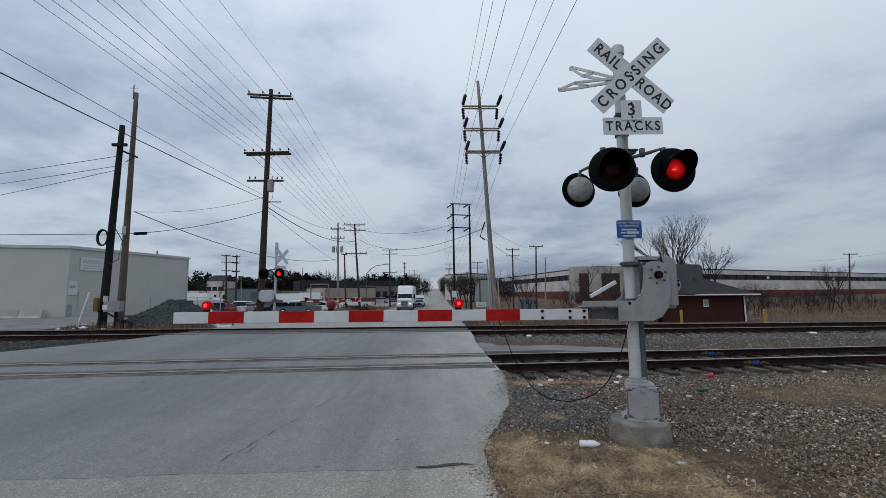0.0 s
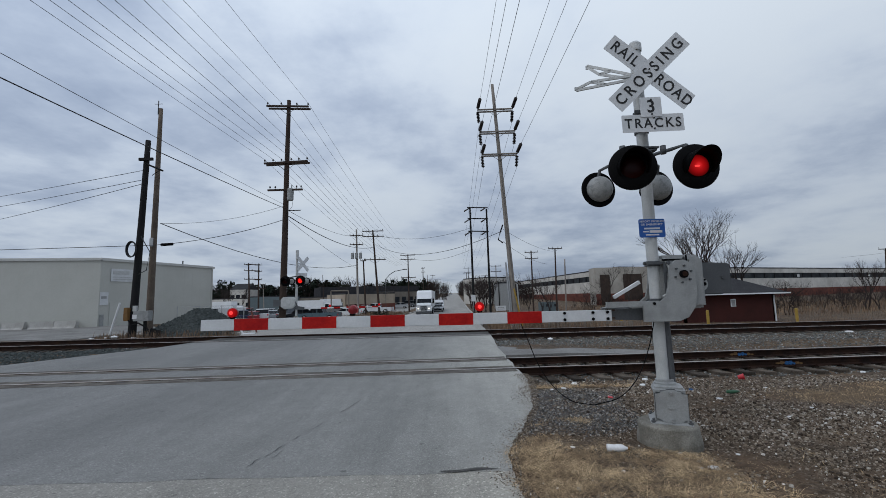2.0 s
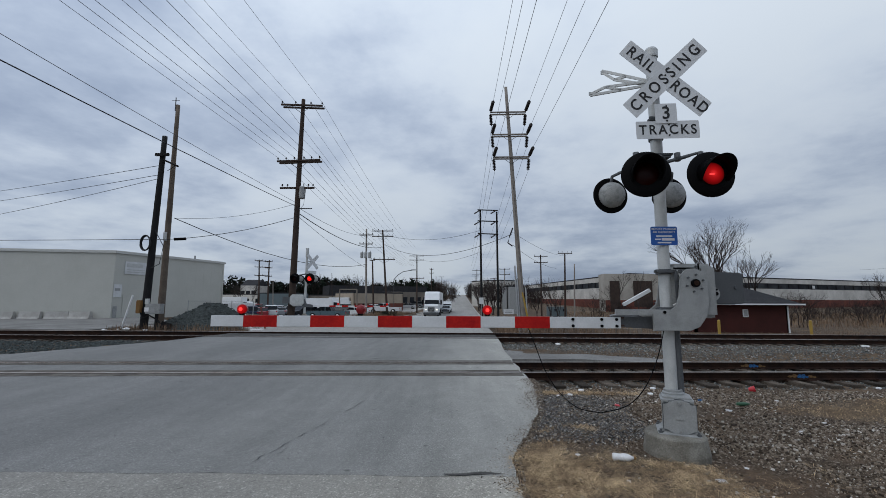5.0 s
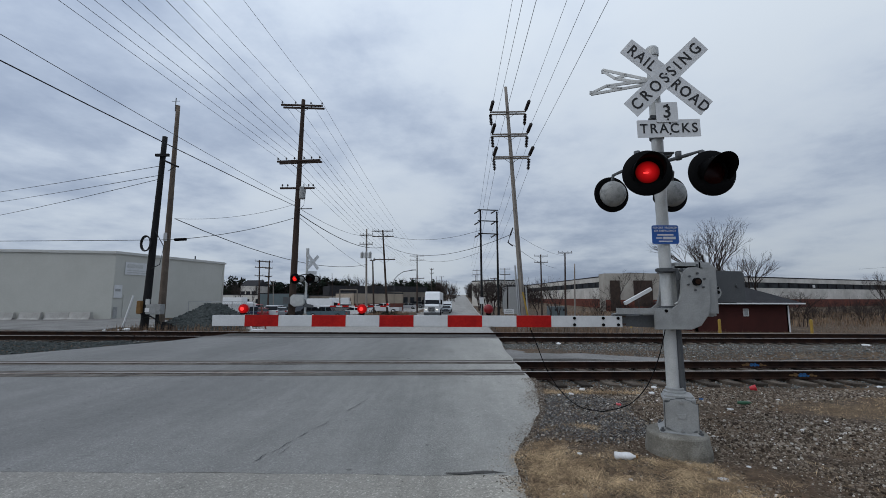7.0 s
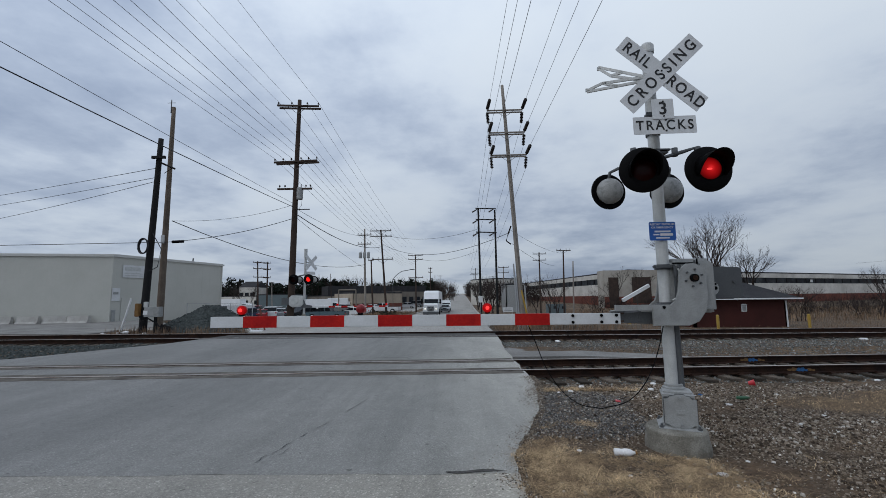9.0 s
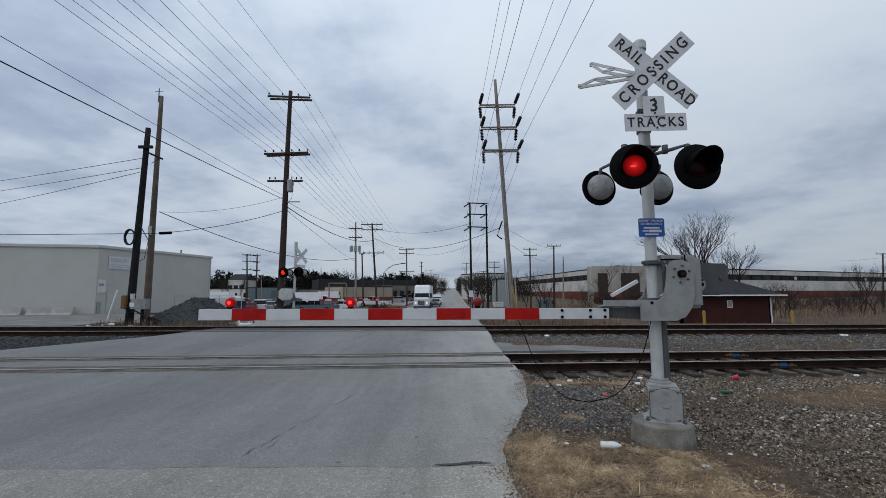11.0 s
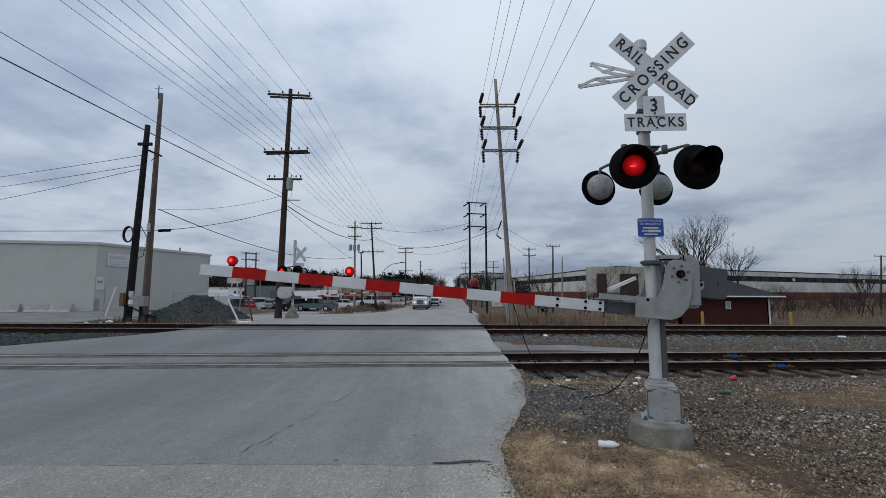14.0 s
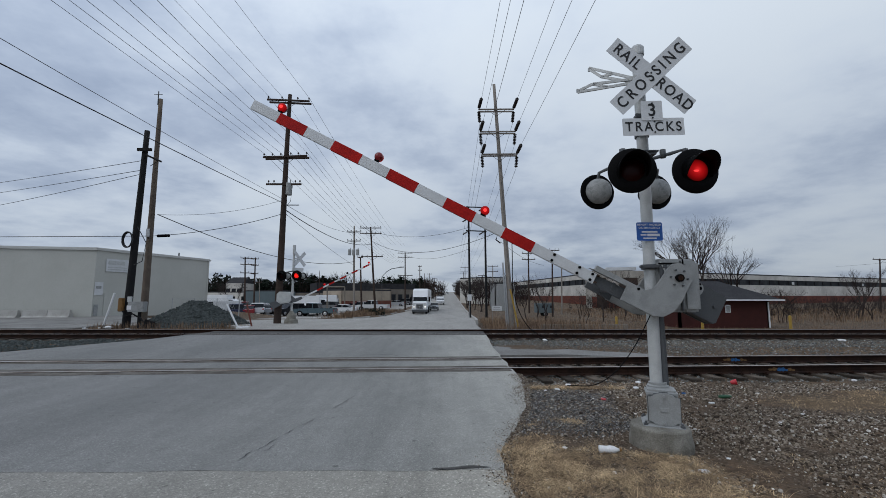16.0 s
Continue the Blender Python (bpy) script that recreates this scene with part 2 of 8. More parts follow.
def asphalt_material(name, dark, light, stone, cracks, grain, paler_right=False):
    """Worn asphalt: exposed stones, long wheel streaks, patches, fine cracks."""
    m = bpy.data.materials.new(name)
    m.use_nodes = True
    n, l = m.node_tree.nodes, m.node_tree.links
    b = n["Principled BSDF"]
    b.inputs["Roughness"].default_value, b.inputs["Specular IOR Level"].default_value = 0.82, 0.3
    tc = n.new("ShaderNodeTexCoord")

    def mapped(scale, turn=0.0):
        mp = n.new("ShaderNodeMapping")
        mp.inputs["Scale"].default_value, mp.inputs["Rotation"].default_value = scale, (0, 0, turn)
        l.new(tc.outputs["Object"], mp.inputs[0])
        return mp.outputs[0]

    def tex(vec, scale, detail=5, rough=0.6):
        t = n.new("ShaderNodeTexNoise")
        t.inputs["Scale"].default_value, t.inputs["Detail"].default_value, t.inputs["Roughness"].default_value = scale, detail, rough
        l.new(vec, t.inputs["Vector"])
        return t.outputs["Fac"]

    def ramp(fac, stops):
        r = n.new("ShaderNodeValToRGB")
        while len(r.color_ramp.elements) < len(stops):
            r.color_ramp.elements.new(0.5)
        for e, (p, c) in zip(r.color_ramp.elements, stops):
            e.position, e.color = p, (c, c, c, 1) if isinstance(c, float) else (*c, 1)
        l.new(fac, r.inputs[0])
        return r.outputs[0]

    def mix(kind, fac, a, c):
        x = n.new("ShaderNodeMix")
        x.data_type, x.blend_type = "RGBA", kind
        if isinstance(fac, float):
            x.inputs["Factor"].default_value = fac
        else:
            l.new(fac, x.inputs["Factor"])
        l.new(a, x.inputs["A"]), l.new(c, x.inputs["B"])
        return x.outputs["Result"]

    plain = mapped((1, 1, 1))
    base = ramp(tex(mapped((1.0, 0.22, 1), 0.05), 0.55, 6, 0.62), [(0.34, dark), (0.66, light)])
    streak = ramp(tex(mapped((5.0, 0.35, 1), 0.08), 1.0, 4, 0.55), [(0.3, 0.93), (0.7, 1.06)])
    base = mix("MULTIPLY", 1.0, base, streak)
    blotch = ramp(tex(plain, 2.6, 6, 0.7), [(0.3, 0.90), (0.55, 1.0), (0.75, 1.07)])
    base = mix("MULTIPLY", 1.0, base, blotch)
    vor = n.new("ShaderNodeTexVoronoi")
    vor.inputs["Scale"].default_value = grain
    l.new(plain, vor.inputs["Vector"])
    speck = ramp(vor.outputs["Color"], [(0.0, 0.72), (0.35, 0.90), (0.75, 1.06), (1.0, 1 + (stone - 1) * 0.8)])
    base = mix("MULTIPLY", 1.0, base, speck)
    fine = ramp(tex(plain, 160, 3, 0.7), [(0.3, 0.78), (0.7, 1.24)])
    base = mix("MULTIPLY", 1.0, base, fine)
    # tone climbs with x, from 0.90 at the left to 1.72 at the right
    if paler_right:
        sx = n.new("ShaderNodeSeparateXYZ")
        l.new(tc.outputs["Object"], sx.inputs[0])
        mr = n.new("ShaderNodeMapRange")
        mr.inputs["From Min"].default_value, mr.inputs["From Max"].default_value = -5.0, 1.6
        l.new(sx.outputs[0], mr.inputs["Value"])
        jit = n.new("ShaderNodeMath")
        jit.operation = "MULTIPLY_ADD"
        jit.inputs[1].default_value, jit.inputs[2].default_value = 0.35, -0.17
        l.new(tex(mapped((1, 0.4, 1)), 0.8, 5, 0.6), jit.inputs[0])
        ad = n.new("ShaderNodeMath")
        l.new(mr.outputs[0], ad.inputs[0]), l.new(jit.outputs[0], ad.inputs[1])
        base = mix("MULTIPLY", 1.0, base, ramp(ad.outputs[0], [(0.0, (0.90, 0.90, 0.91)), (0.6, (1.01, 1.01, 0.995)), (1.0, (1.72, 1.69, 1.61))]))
    spots = ramp(tex(plain, 11, 2, 0.5), [(0.26, 0.55), (0.31, 1.0)])
    base = mix("MULTIPLY", 1.0, base, spots)
    if cracks:
        warp = n.new("ShaderNodeMix")
        warp.data_type = "RGBA"
        warp.inputs["Factor"].default_value = 0.16
        wn_ = n.new("ShaderNodeTexNoise")
        wn_.inputs["Scale"].default_value = 1.6
        l.new(plain, wn_.inputs["Vector"])
        l.new(mapped((0.5, 0.85, 1), 0.5), warp.inputs["A"]), l.new(wn_.outputs["Color"], warp.inputs["B"])
        cv = n.new("ShaderNodeTexVoronoi")
        cv.feature = "DISTANCE_TO_EDGE"
        cv.inputs["Scale"].default_value = 0.55
        l.new(warp.outputs["Result"], cv.inputs["Vector"])
        line = ramp(cv.outputs["Distance"], [(0.002, 0.35), (0.0065, 1.0)])
        keep = ramp(tex(plain, 0.7, 3, 0.5), [(0.46, 0.0), (0.56, cracks)])
        base = mix("MULTIPLY", keep, base, line)
    l.new(base, b.inputs["Base Color"])
    bp = n.new("ShaderNodeBump")
    bp.inputs["Strength"].default_value, bp.inputs["Distance"].default_value = 0.55, 0.006
    l.new(vor.outputs["Distance"], bp.inputs["Height"]), l.new(bp.outputs[0], b.inputs["Normal"])
    return m


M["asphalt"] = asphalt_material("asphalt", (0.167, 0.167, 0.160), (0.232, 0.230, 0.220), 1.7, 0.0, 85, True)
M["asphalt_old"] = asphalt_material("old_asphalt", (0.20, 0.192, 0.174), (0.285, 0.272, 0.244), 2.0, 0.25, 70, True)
M["asphalt_far"] = asphalt_material("far_asphalt", (0.26, 0.248, 0.228), (0.34, 0.327, 0.303), 1.3, 0.3, 40)


def stone_material(name, stops, fine=60):
    """Broken stone: each piece takes its own tone, from dark and dirty to bleached."""
    m = bpy.data.materials.new(name)
    m.use_nodes = True
    n, l = m.node_tree.nodes, m.node_tree.links
    b = n["Principled BSDF"]
    b.inputs["Roughness"].default_value, b.inputs["Specular IOR Level"].default_value = 0.9, 0.15
    g, r = n.new("ShaderNodeNewGeometry"), n.new("ShaderNodeValToRGB")
    while len(r.color_ramp.elements) < len(stops):
        r.color_ramp.elements.new(0.5)
    for e, (p, c) in zip(r.color_ramp.elements, stops):
        e.position, e.color = p, (*c, 1)
    l.new(g.outputs["Random Per Island"], r.inputs[0])
    tc, t, mr, h = n.new("ShaderNodeTexCoord"), n.new("ShaderNodeTexNoise"), n.new("ShaderNodeMapRange"), n.new("ShaderNodeHueSaturation")
    t.inputs["Scale"].default_value, t.inputs["Detail"].default_value = fine, 4
    l.new(tc.outputs["Object"], t.inputs["Vector"])
    mr.inputs["From Min"].default_value, mr.inputs["From Max"].default_value = 0.3, 0.7
    mr.inputs["To Min"].default_value, mr.inputs["To Max"].default_value = 0.72, 1.25
    l.new(t.outputs["Fac"], mr.inputs["Value"]), l.new(mr.outputs[0], h.inputs["Value"])
    l.new(r.outputs[0], h.inputs["Color"]), l.new(h.outputs[0], b.inputs["Base Color"])
    return m


M["stone"] = stone_material("stones", [(0.0, (0.030, 0.022, 0.016)), (0.36, (0.10, 0.076, 0.056)), (0.62, (0.21, 0.166, 0.126)), (0.86, (0.29, 0.244, 0.194)), (0.965, (0.44, 0.41, 0.365)), (1.0, (0.74, 0.71, 0.67))])
M["fine_gravel"] = stone_material("fine_gravel", [(0.0, (0.03, 0.029, 0.029)), (0.5, (0.09, 0.088, 0.086)), (0.85, (0.20, 0.195, 0.188)), (1.0, (0.44, 0.43, 0.41))])
M["ballast"] = stone_material("track_stones", [(0.0, (0.04, 0.042, 0.04)), (0.5, (0.13, 0.136, 0.132)), (0.88, (0.215, 0.22, 0.21)), (1.0, (0.44, 0.44, 0.42))], 30)
M["header_dark"] = mat("tarred_header", (0.095, 0.092, 0.088), 0.9, var=0.3, scale=1.2, fine=30, bump=0.4, tint=(0.055, 0.053, 0.05))
M["end_wall"] = mat("weathered_buff_wall", (0.40, 0.375, 0.335), 0.85, var=0.12, scale=0.3, fine=10, bump=0.1, tint=(0.27, 0.25, 0.22))
M["yard"] = mat("grey_yard_gravel", (0.235, 0.23, 0.22), 0.95, var=0.25, scale=0.6, fine=22, bump=0.6, tint=(0.16, 0.155, 0.147))
M["tan_wall"] = mat("tan_wall", (0.36, 0.305, 0.24), 0.85, var=0.1, scale=0.4, fine=10, bump=0.1, tint=(0.28, 0.235, 0.185))
M["header"] = mat("crossing_header", (0.15, 0.138, 0.122), 0.9, var=0.3, scale=2.5, fine=40, bump=0.4, tint=(0.07, 0.06, 0.052))


def glow_material(name, radius):
    """The face of a lit red lamp: brightest in the middle, dim towards its rim."""
    m = bpy.data.materials.new(name)
    m.use_nodes = True
    n, l = m.node_tree.nodes, m.node_tree.links
    b = n["Principled BSDF"]
    b.inputs["Base Color"].default_value, b.inputs["Roughness"].default_value = (0.06, 0.001, 0.001, 1), 0.3
    b.inputs["Specular IOR Level"].default_value = 0.05
    tc, mp, ln, r = n.new("ShaderNodeTexCoord"), n.new("ShaderNodeMapping"), n.new("ShaderNodeVectorMath"), n.new("ShaderNodeValToRGB")
    mp.inputs["Scale"].default_value = (1 / radius, 0, 1 / radius)
    ln.operation = "LENGTH"
    l.new(tc.outputs["Object"], mp.inputs[0]), l.new(mp.outputs[0], ln.inputs[0]), l.new(ln.outputs["Value"], r.inputs[0])
    for k, (p, c) in enumerate(((0.0, (0.72, 0.022, 0.026)), (0.35, (0.37, 0.005, 0.006)), (0.75, (0.18, 0.002, 0.003)), (1.0, (0.05, 0.001, 0.001)))):
        e = r.color_ramp.elements[k] if k < 2 else r.color_ramp.elements.new(p)
        e.position, e.color = p, (*c, 1)
    l.new(r.outputs[0], b.inputs["Emission Color"])
    b.inputs["Emission Strength"].default_value = 1.0
    return m


M["lamp_glow"], M["small_glow"] = glow_material("red_lamp_glow", 0.126), glow_material("red_arm_lamp_glow", 0.075)


# ---- mesh helpers ----
def part(name, bm, material, parent=None, label="", smooth=False):
    """Links a bmesh as one mesh object, under a thing or a part."""
    me = bpy.data.meshes.new(name)
    bmesh.ops.recalc_face_normals(bm, faces=bm.faces)
    bm.to_mesh(me)
    bm.free()
    for mm in (material if isinstance(material, (list, tuple)) else [material]):
        me.materials.append(mm)
    if smooth:
        for p in me.polygons:
            p.use_smooth = True
    ob = new(name, me)
    ob.parent = parent
    return tagged(ob, label)


def thing(name, x, y, z, label, category, group="", kind="", rz=0):
    ob = new(name)
    ob.empty_display_size = 0.2
    ob.matrix_basis = pose(x, y, z, 0, 0, rz)
    return tagged(ob, label, category, group, kind)


def box(bm, x, y, z, sx, sy, sz, m=None, bev=0.0, mi=0):
    """A box centred at x, y, z, in the space of m."""
    mm = (m or Matrix()) @ Matrix.Translation((x, y, z)) @ Matrix.Diagonal((sx, sy, sz, 1))
    r = bmesh.ops.create_cube(bm, size=1, matrix=mm)
    faces = {f for v in r["verts"] for f in v.link_faces}
    if bev:
        edges = list({e for v in r["verts"] for e in v.link_edges})
        rb = bmesh.ops.bevel(bm, geom=edges, offset=bev, segments=2, affect="EDGES", clamp_overlap=True)
        faces = set(rb["faces"]) | {f for f in faces if f.is_valid}
    for f in faces:
        f.material_index = mi
    return bm


def rod(bm, a, b, r0, r1=None, seg=10, caps=True, mi=0):
    """A tapered round bar from a to b."""
    a, b = Vector(a), Vector(b)
    d = b - a
    q = d.to_track_quat("Z", "Y").to_matrix().to_4x4()
    r = bmesh.ops.create_cone(bm, cap_ends=caps, segments=seg, radius1=r0, radius2=r0 if r1 is None else r1, depth=d.length, matrix=Matrix.Translation((a + b) / 2) @ q)
    for f in {f for v in r["verts"] for f in v.link_faces}:
        f.material_index = mi
    return bm


def prism(bm, pts, y0, y1, mi=0, bev=0.0):
    """A plate: the outline pts in x and z, from y0 to y1."""
    a = [bm.verts.new((x, y0, z)) for x, z in pts]
    b = [bm.verts.new((x, y1, z)) for x, z in pts]
    fs = [bm.faces.new(a), bm.faces.new(list(reversed(b)))]
    for i in range(len(pts)):
        j = (i + 1) % len(pts)
        fs.append(bm.faces.new((a[i], b[i], b[j], a[j])))
    for f in fs:
        f.material_index = mi
    if bev:
        bmesh.ops.bevel(bm, geom=list(fs[0].edges) + list(fs[1].edges), offset=bev, segments=2, affect="EDGES")
    return bm


def lathe(bm, prof, m=None, seg=24, mi=0):
    """Turns a profile of (radius, height) round the z axis of m."""
    m = m or Matrix()
    rings = []
    for r, h in prof:
        if r < 1e-5:
            rings.append([bm.verts.new(m @ Vector((0, 0, h)))])
        else:
            rings.append([bm.verts.new(m @ Vector((r * math.cos(2 * math.pi * i / seg), r * math.sin(2 * math.pi * i / seg), h))) for i in range(seg)])
    for p, q in zip(rings, rings[1:]):
        for i in range(seg):
            j = (i + 1) % seg
            vs = [p[i % len(p)], p[j % len(p)], q[j % len(q)], q[i % len(q)]]
            vs = list(dict.fromkeys(vs))
            if len(vs) > 2:
                bm.faces.new(vs).material_index = mi
    return bm


def tube(bm, pts, r, seg=6):
    """A thin round line through pts."""
    pts = [Vector(p) for p in pts]
    prev = None
    for i, p in enumerate(pts):
        d = (pts[min(i + 1, len(pts) - 1)] - pts[max(i - 1, 0)]).normalized()
        side = d.cross(Vector((0, 0, 1)))
        side = side.normalized() if side.length > 1e-4 else Vector((1, 0, 0))
        up = side.cross(d)
        ring = [bm.verts.new(p + (side * math.cos(2 * math.pi * k / seg) + up * math.sin(2 * math.pi * k / seg)) * r) for k in range(seg)]
        if prev:
            for k in range(seg):
                bm.faces.new((prev[k], prev[(k + 1) % seg], ring[(k + 1) % seg], ring[k]))
        prev = ring
    return bm


def B():
    return bmesh.new()


def mesh_from(name, verts, faces, material, parent=None, label="", smooth=False):
    me = bpy.data.meshes.new(name)
    me.from_pydata(verts, [], faces)
    me.materials.append(material)
    if smooth:
        for p in me.polygons:
            p.use_smooth = True
    ob = new(name, me)
    ob.parent = parent
    return tagged(ob, label)


def loft_box(bm, prof, m, corner):
    """An upright casting: rounded rectangles of half width, half depth and height, joined from foot to top."""
    prev = None
    for hx, hy, z in prof:
        ring = []
        for sx, sy, a0 in ((1, 1, 0), (-1, 1, 90), (-1, -1, 180), (1, -1, 270)):
            for k in range(4):
                a = radians(a0 + 30 * k)
                ring.append(bm.verts.new(m @ Vector((sx * (hx - corner) + corner * math.cos(a), sy * (hy - corner) + corner * math.sin(a), z))))
        n = len(ring)
        if prev:
            for i in range(n):
                bm.faces.new((prev[i], prev[(i + 1) % n], ring[(i + 1) % n], ring[i]))
        else:
            bm.faces.new(list(reversed(ring)))
        prev = ring
    bm.faces.new(prev)
    return bm


FACE = Matrix.Rotation(radians(90), 4, "X")   # turns the z axis to -y, towards the road user


# ---- the lie of the land ----
def ramp_at(y, rows):
    for (a, za), (b, zb) in zip(rows, rows[1:]):
        if y <= b:
            s = min(max((y - a) / (b - a), 0), 1)
            return za + (zb - za) * s
    return rows[-1][1]


ROAD_Z = [(-60, 0.0), (7, 0.0), (9, 0.04), (21, 0.05), (25, 0.0), (40, -0.6), (60, -1.2), (85, -1.15), (114, -0.65), (200, 0.9), (350, 3.4), (600, 7.3), (900, 9.0), (4000, 11)]
SIDE_Z = [(-60, -0.05), (5.0, -0.02), (7.2, -0.03), (8.3, -0.17), (12.5, -0.17), (13.4, -0.02), (16.0, -0.02), (17.0, -0.17), (20.6, -0.15), (22.0, -0.22), (26, -0.55), (32, -0.95), (60, -1.3), (85, -1.25), (114, -0.8), (200, 0.6), (350, 3.2), (600, 7.1), (900, 8.8), (4000, 10.8)]
LEFT_Z = [(-60, -0.05), (10.6, -0.03), (13, -0.06), (16.0, -0.06), (17.2, -0.17), (20.6, -0.15), (22, -0.08), (26, -0.05), (40, -0.62), (60, -1.25), (85, -1.2), (114, -0.75), (200, 0.6), (350, 3.2), (600, 7.1), (900, 8.8), (4000, 10.8)]


def verge_width(y):
    return 3.4 if y < 54 else min(3.4 + (y - 54) * 0.4, 6.5)


def rail_near(x):
    return 9.60 + 0.0527 * x


def ground_z(x, y):
    ys = y - 0.0527 * x if 6 < y < 14 and abs(x) < 60 else y
    right = ramp_at(ys, SIDE_Z)
    left = ramp_at(y, LEFT_Z)
    s = min(max((x + 6) / 6, 0), 1)
    z = left + (right - left) * s
    if x < -21 and 22 < y < 60:   # the level yard of the warehouse
        z += (0.06 - z) * min((-21 - x) / 3, 1) * min((y - 22) / 4, 1) * min((60 - y) / 12, 1)
    if 46.5 < y < 82:
        e = ramp_at(y, LEFT_EDGE)
        if e - verge_width(y) < x < e + 0.1:
            z += 0.22
    if 1 < x < 5 and 3 < y < 7:   # a worn hollow before the signal's footing
        z -= 0.05 * math.exp(-((x - 2.85) ** 2 + (y - 4.6) ** 2) / 0.35)
    if abs(x) < 40 and y < 40:
        z += 0.035 * (noise.noise((x * 0.6, y * 0.6, 0)) - 0.1) + 0.012 * noise.noise((x * 2.3, y * 2.3, 4))
    return z


def road_z(x, y):
    return ramp_at(y, ROAD_Z)


# ---- ground and roads ----
RIGHT_EDGE = [(-60, 0.9), (3.4, 0.68), (4.05, 0.55), (4.6, 0.60), (5.4, 0.88), (6.4, 1.20), (7.5, 1.42), (8.3, 1.53), (9.3, 1.54), (10.0, 1.52), (11.6, 1.55), (14, 1.60), (16, 1.72), (19, 1.82), (23, 1.9), (25, 1.95), (40, 3.0), (60, 3.9), (114, 4.8), (600, 13.5), (900, 19), (4000, 60)]
LEFT_EDGE = [(-60, -40), (9, -24), (12.5, -12.9), (16.1, -10.95), (21.3, -10.1), (24, -12), (25, -26), (38, -24), (44, -13), (47, -9.0), (60, -8.5), (80, -6.6), (114, -5), (600, 2), (900, 6), (4000, 50)]


def on_road(x, y, inset):
    return ramp_at(y, LEFT_EDGE) + inset < x < ramp_at(y, RIGHT_EDGE) - inset


def spaced(near0, near1, step, far0, far1, grow):
    out = [near0 + step * i for i in range(int((near1 - near0) / step) + 1)]
    v, s = out[-1], step
    while v < far1:
        s *= grow
        v += s
        out.append(v)
    v, s = out[0], step
    while v > far0:
        s *= grow
        v -= s
        out.insert(0, v)
    return out


def bare_patch(x, y):
    """Above 0 where the brown dirt lies bare of stones."""
    return min(max((x - 4.5) * 0.7, 0.0), 1.0) * max(1 - ((y - 6.9 - 0.05 * (x - 6)) / 0.9) ** 2, -0.5) + 0.5 * noise.noise((x * 0.9, y * 1.3, 17))


def grass_cover(x, y):
    """How much dead grass lies at a spot of the near verge, from 0 to 1."""
    edge = 5.15 - 0.28 * max(0, x - 1.6) + 0.35 * noise.noise((x * 1.6, y * 1.6, 2))
    thin = 1.0 if x < 2.1 else max(0.03, 1 - (x - 2.1) * 0.75 + 0.6 * noise.noise((x * 1.1, y * 1.4, 31)))
    near = min(max((edge - y) / 0.45, 0), 1) * min(max(0.40 + 0.9 * noise.noise((x * 1.5, y * 1.5, 7)) + 0.5 * noise.noise((x * 4.5, y * 4.5, 19)), 0), 1) * thin
    return min(max(near, 0.50 * min(max(bare_patch(x, y) - 0.25 + 0.4 * noise.noise((x * 2.6, y * 2.6, 3)), 0) * 1.6, 1)), 1)


def build_ground():
    xs = spaced(-4, 16, 0.13, -3500, 3500, 1.12)
    ys = spaced(2, 27, 0.13, -300, 4000, 1.09)
    verts = [(x, y, ground_z(x, y) - (0.2 if on_road(x, y, 0.1) else 0)) for y in ys for x in xs]
    n = len(xs)
    faces = [(j * n + i, j * n + i + 1, (j + 1) * n + i + 1, (j + 1) * n + i) for j in range(len(ys) - 1) for i in range(n - 1)]
    ob = mesh_from("ground", verts, faces, ground_material(), smooth=True)
    layer = ob.data.attributes.new("thatch", "FLOAT", "POINT")
    layer.data.foreach_set("value", [grass_cover(x, y) if -1 < x < 14 and -10 < y < 9 else 0.0 for x, y, z in verts])
    return tagged(ob, "dark gravelly dirt with patches of dry grass", "ground", kind="structure")


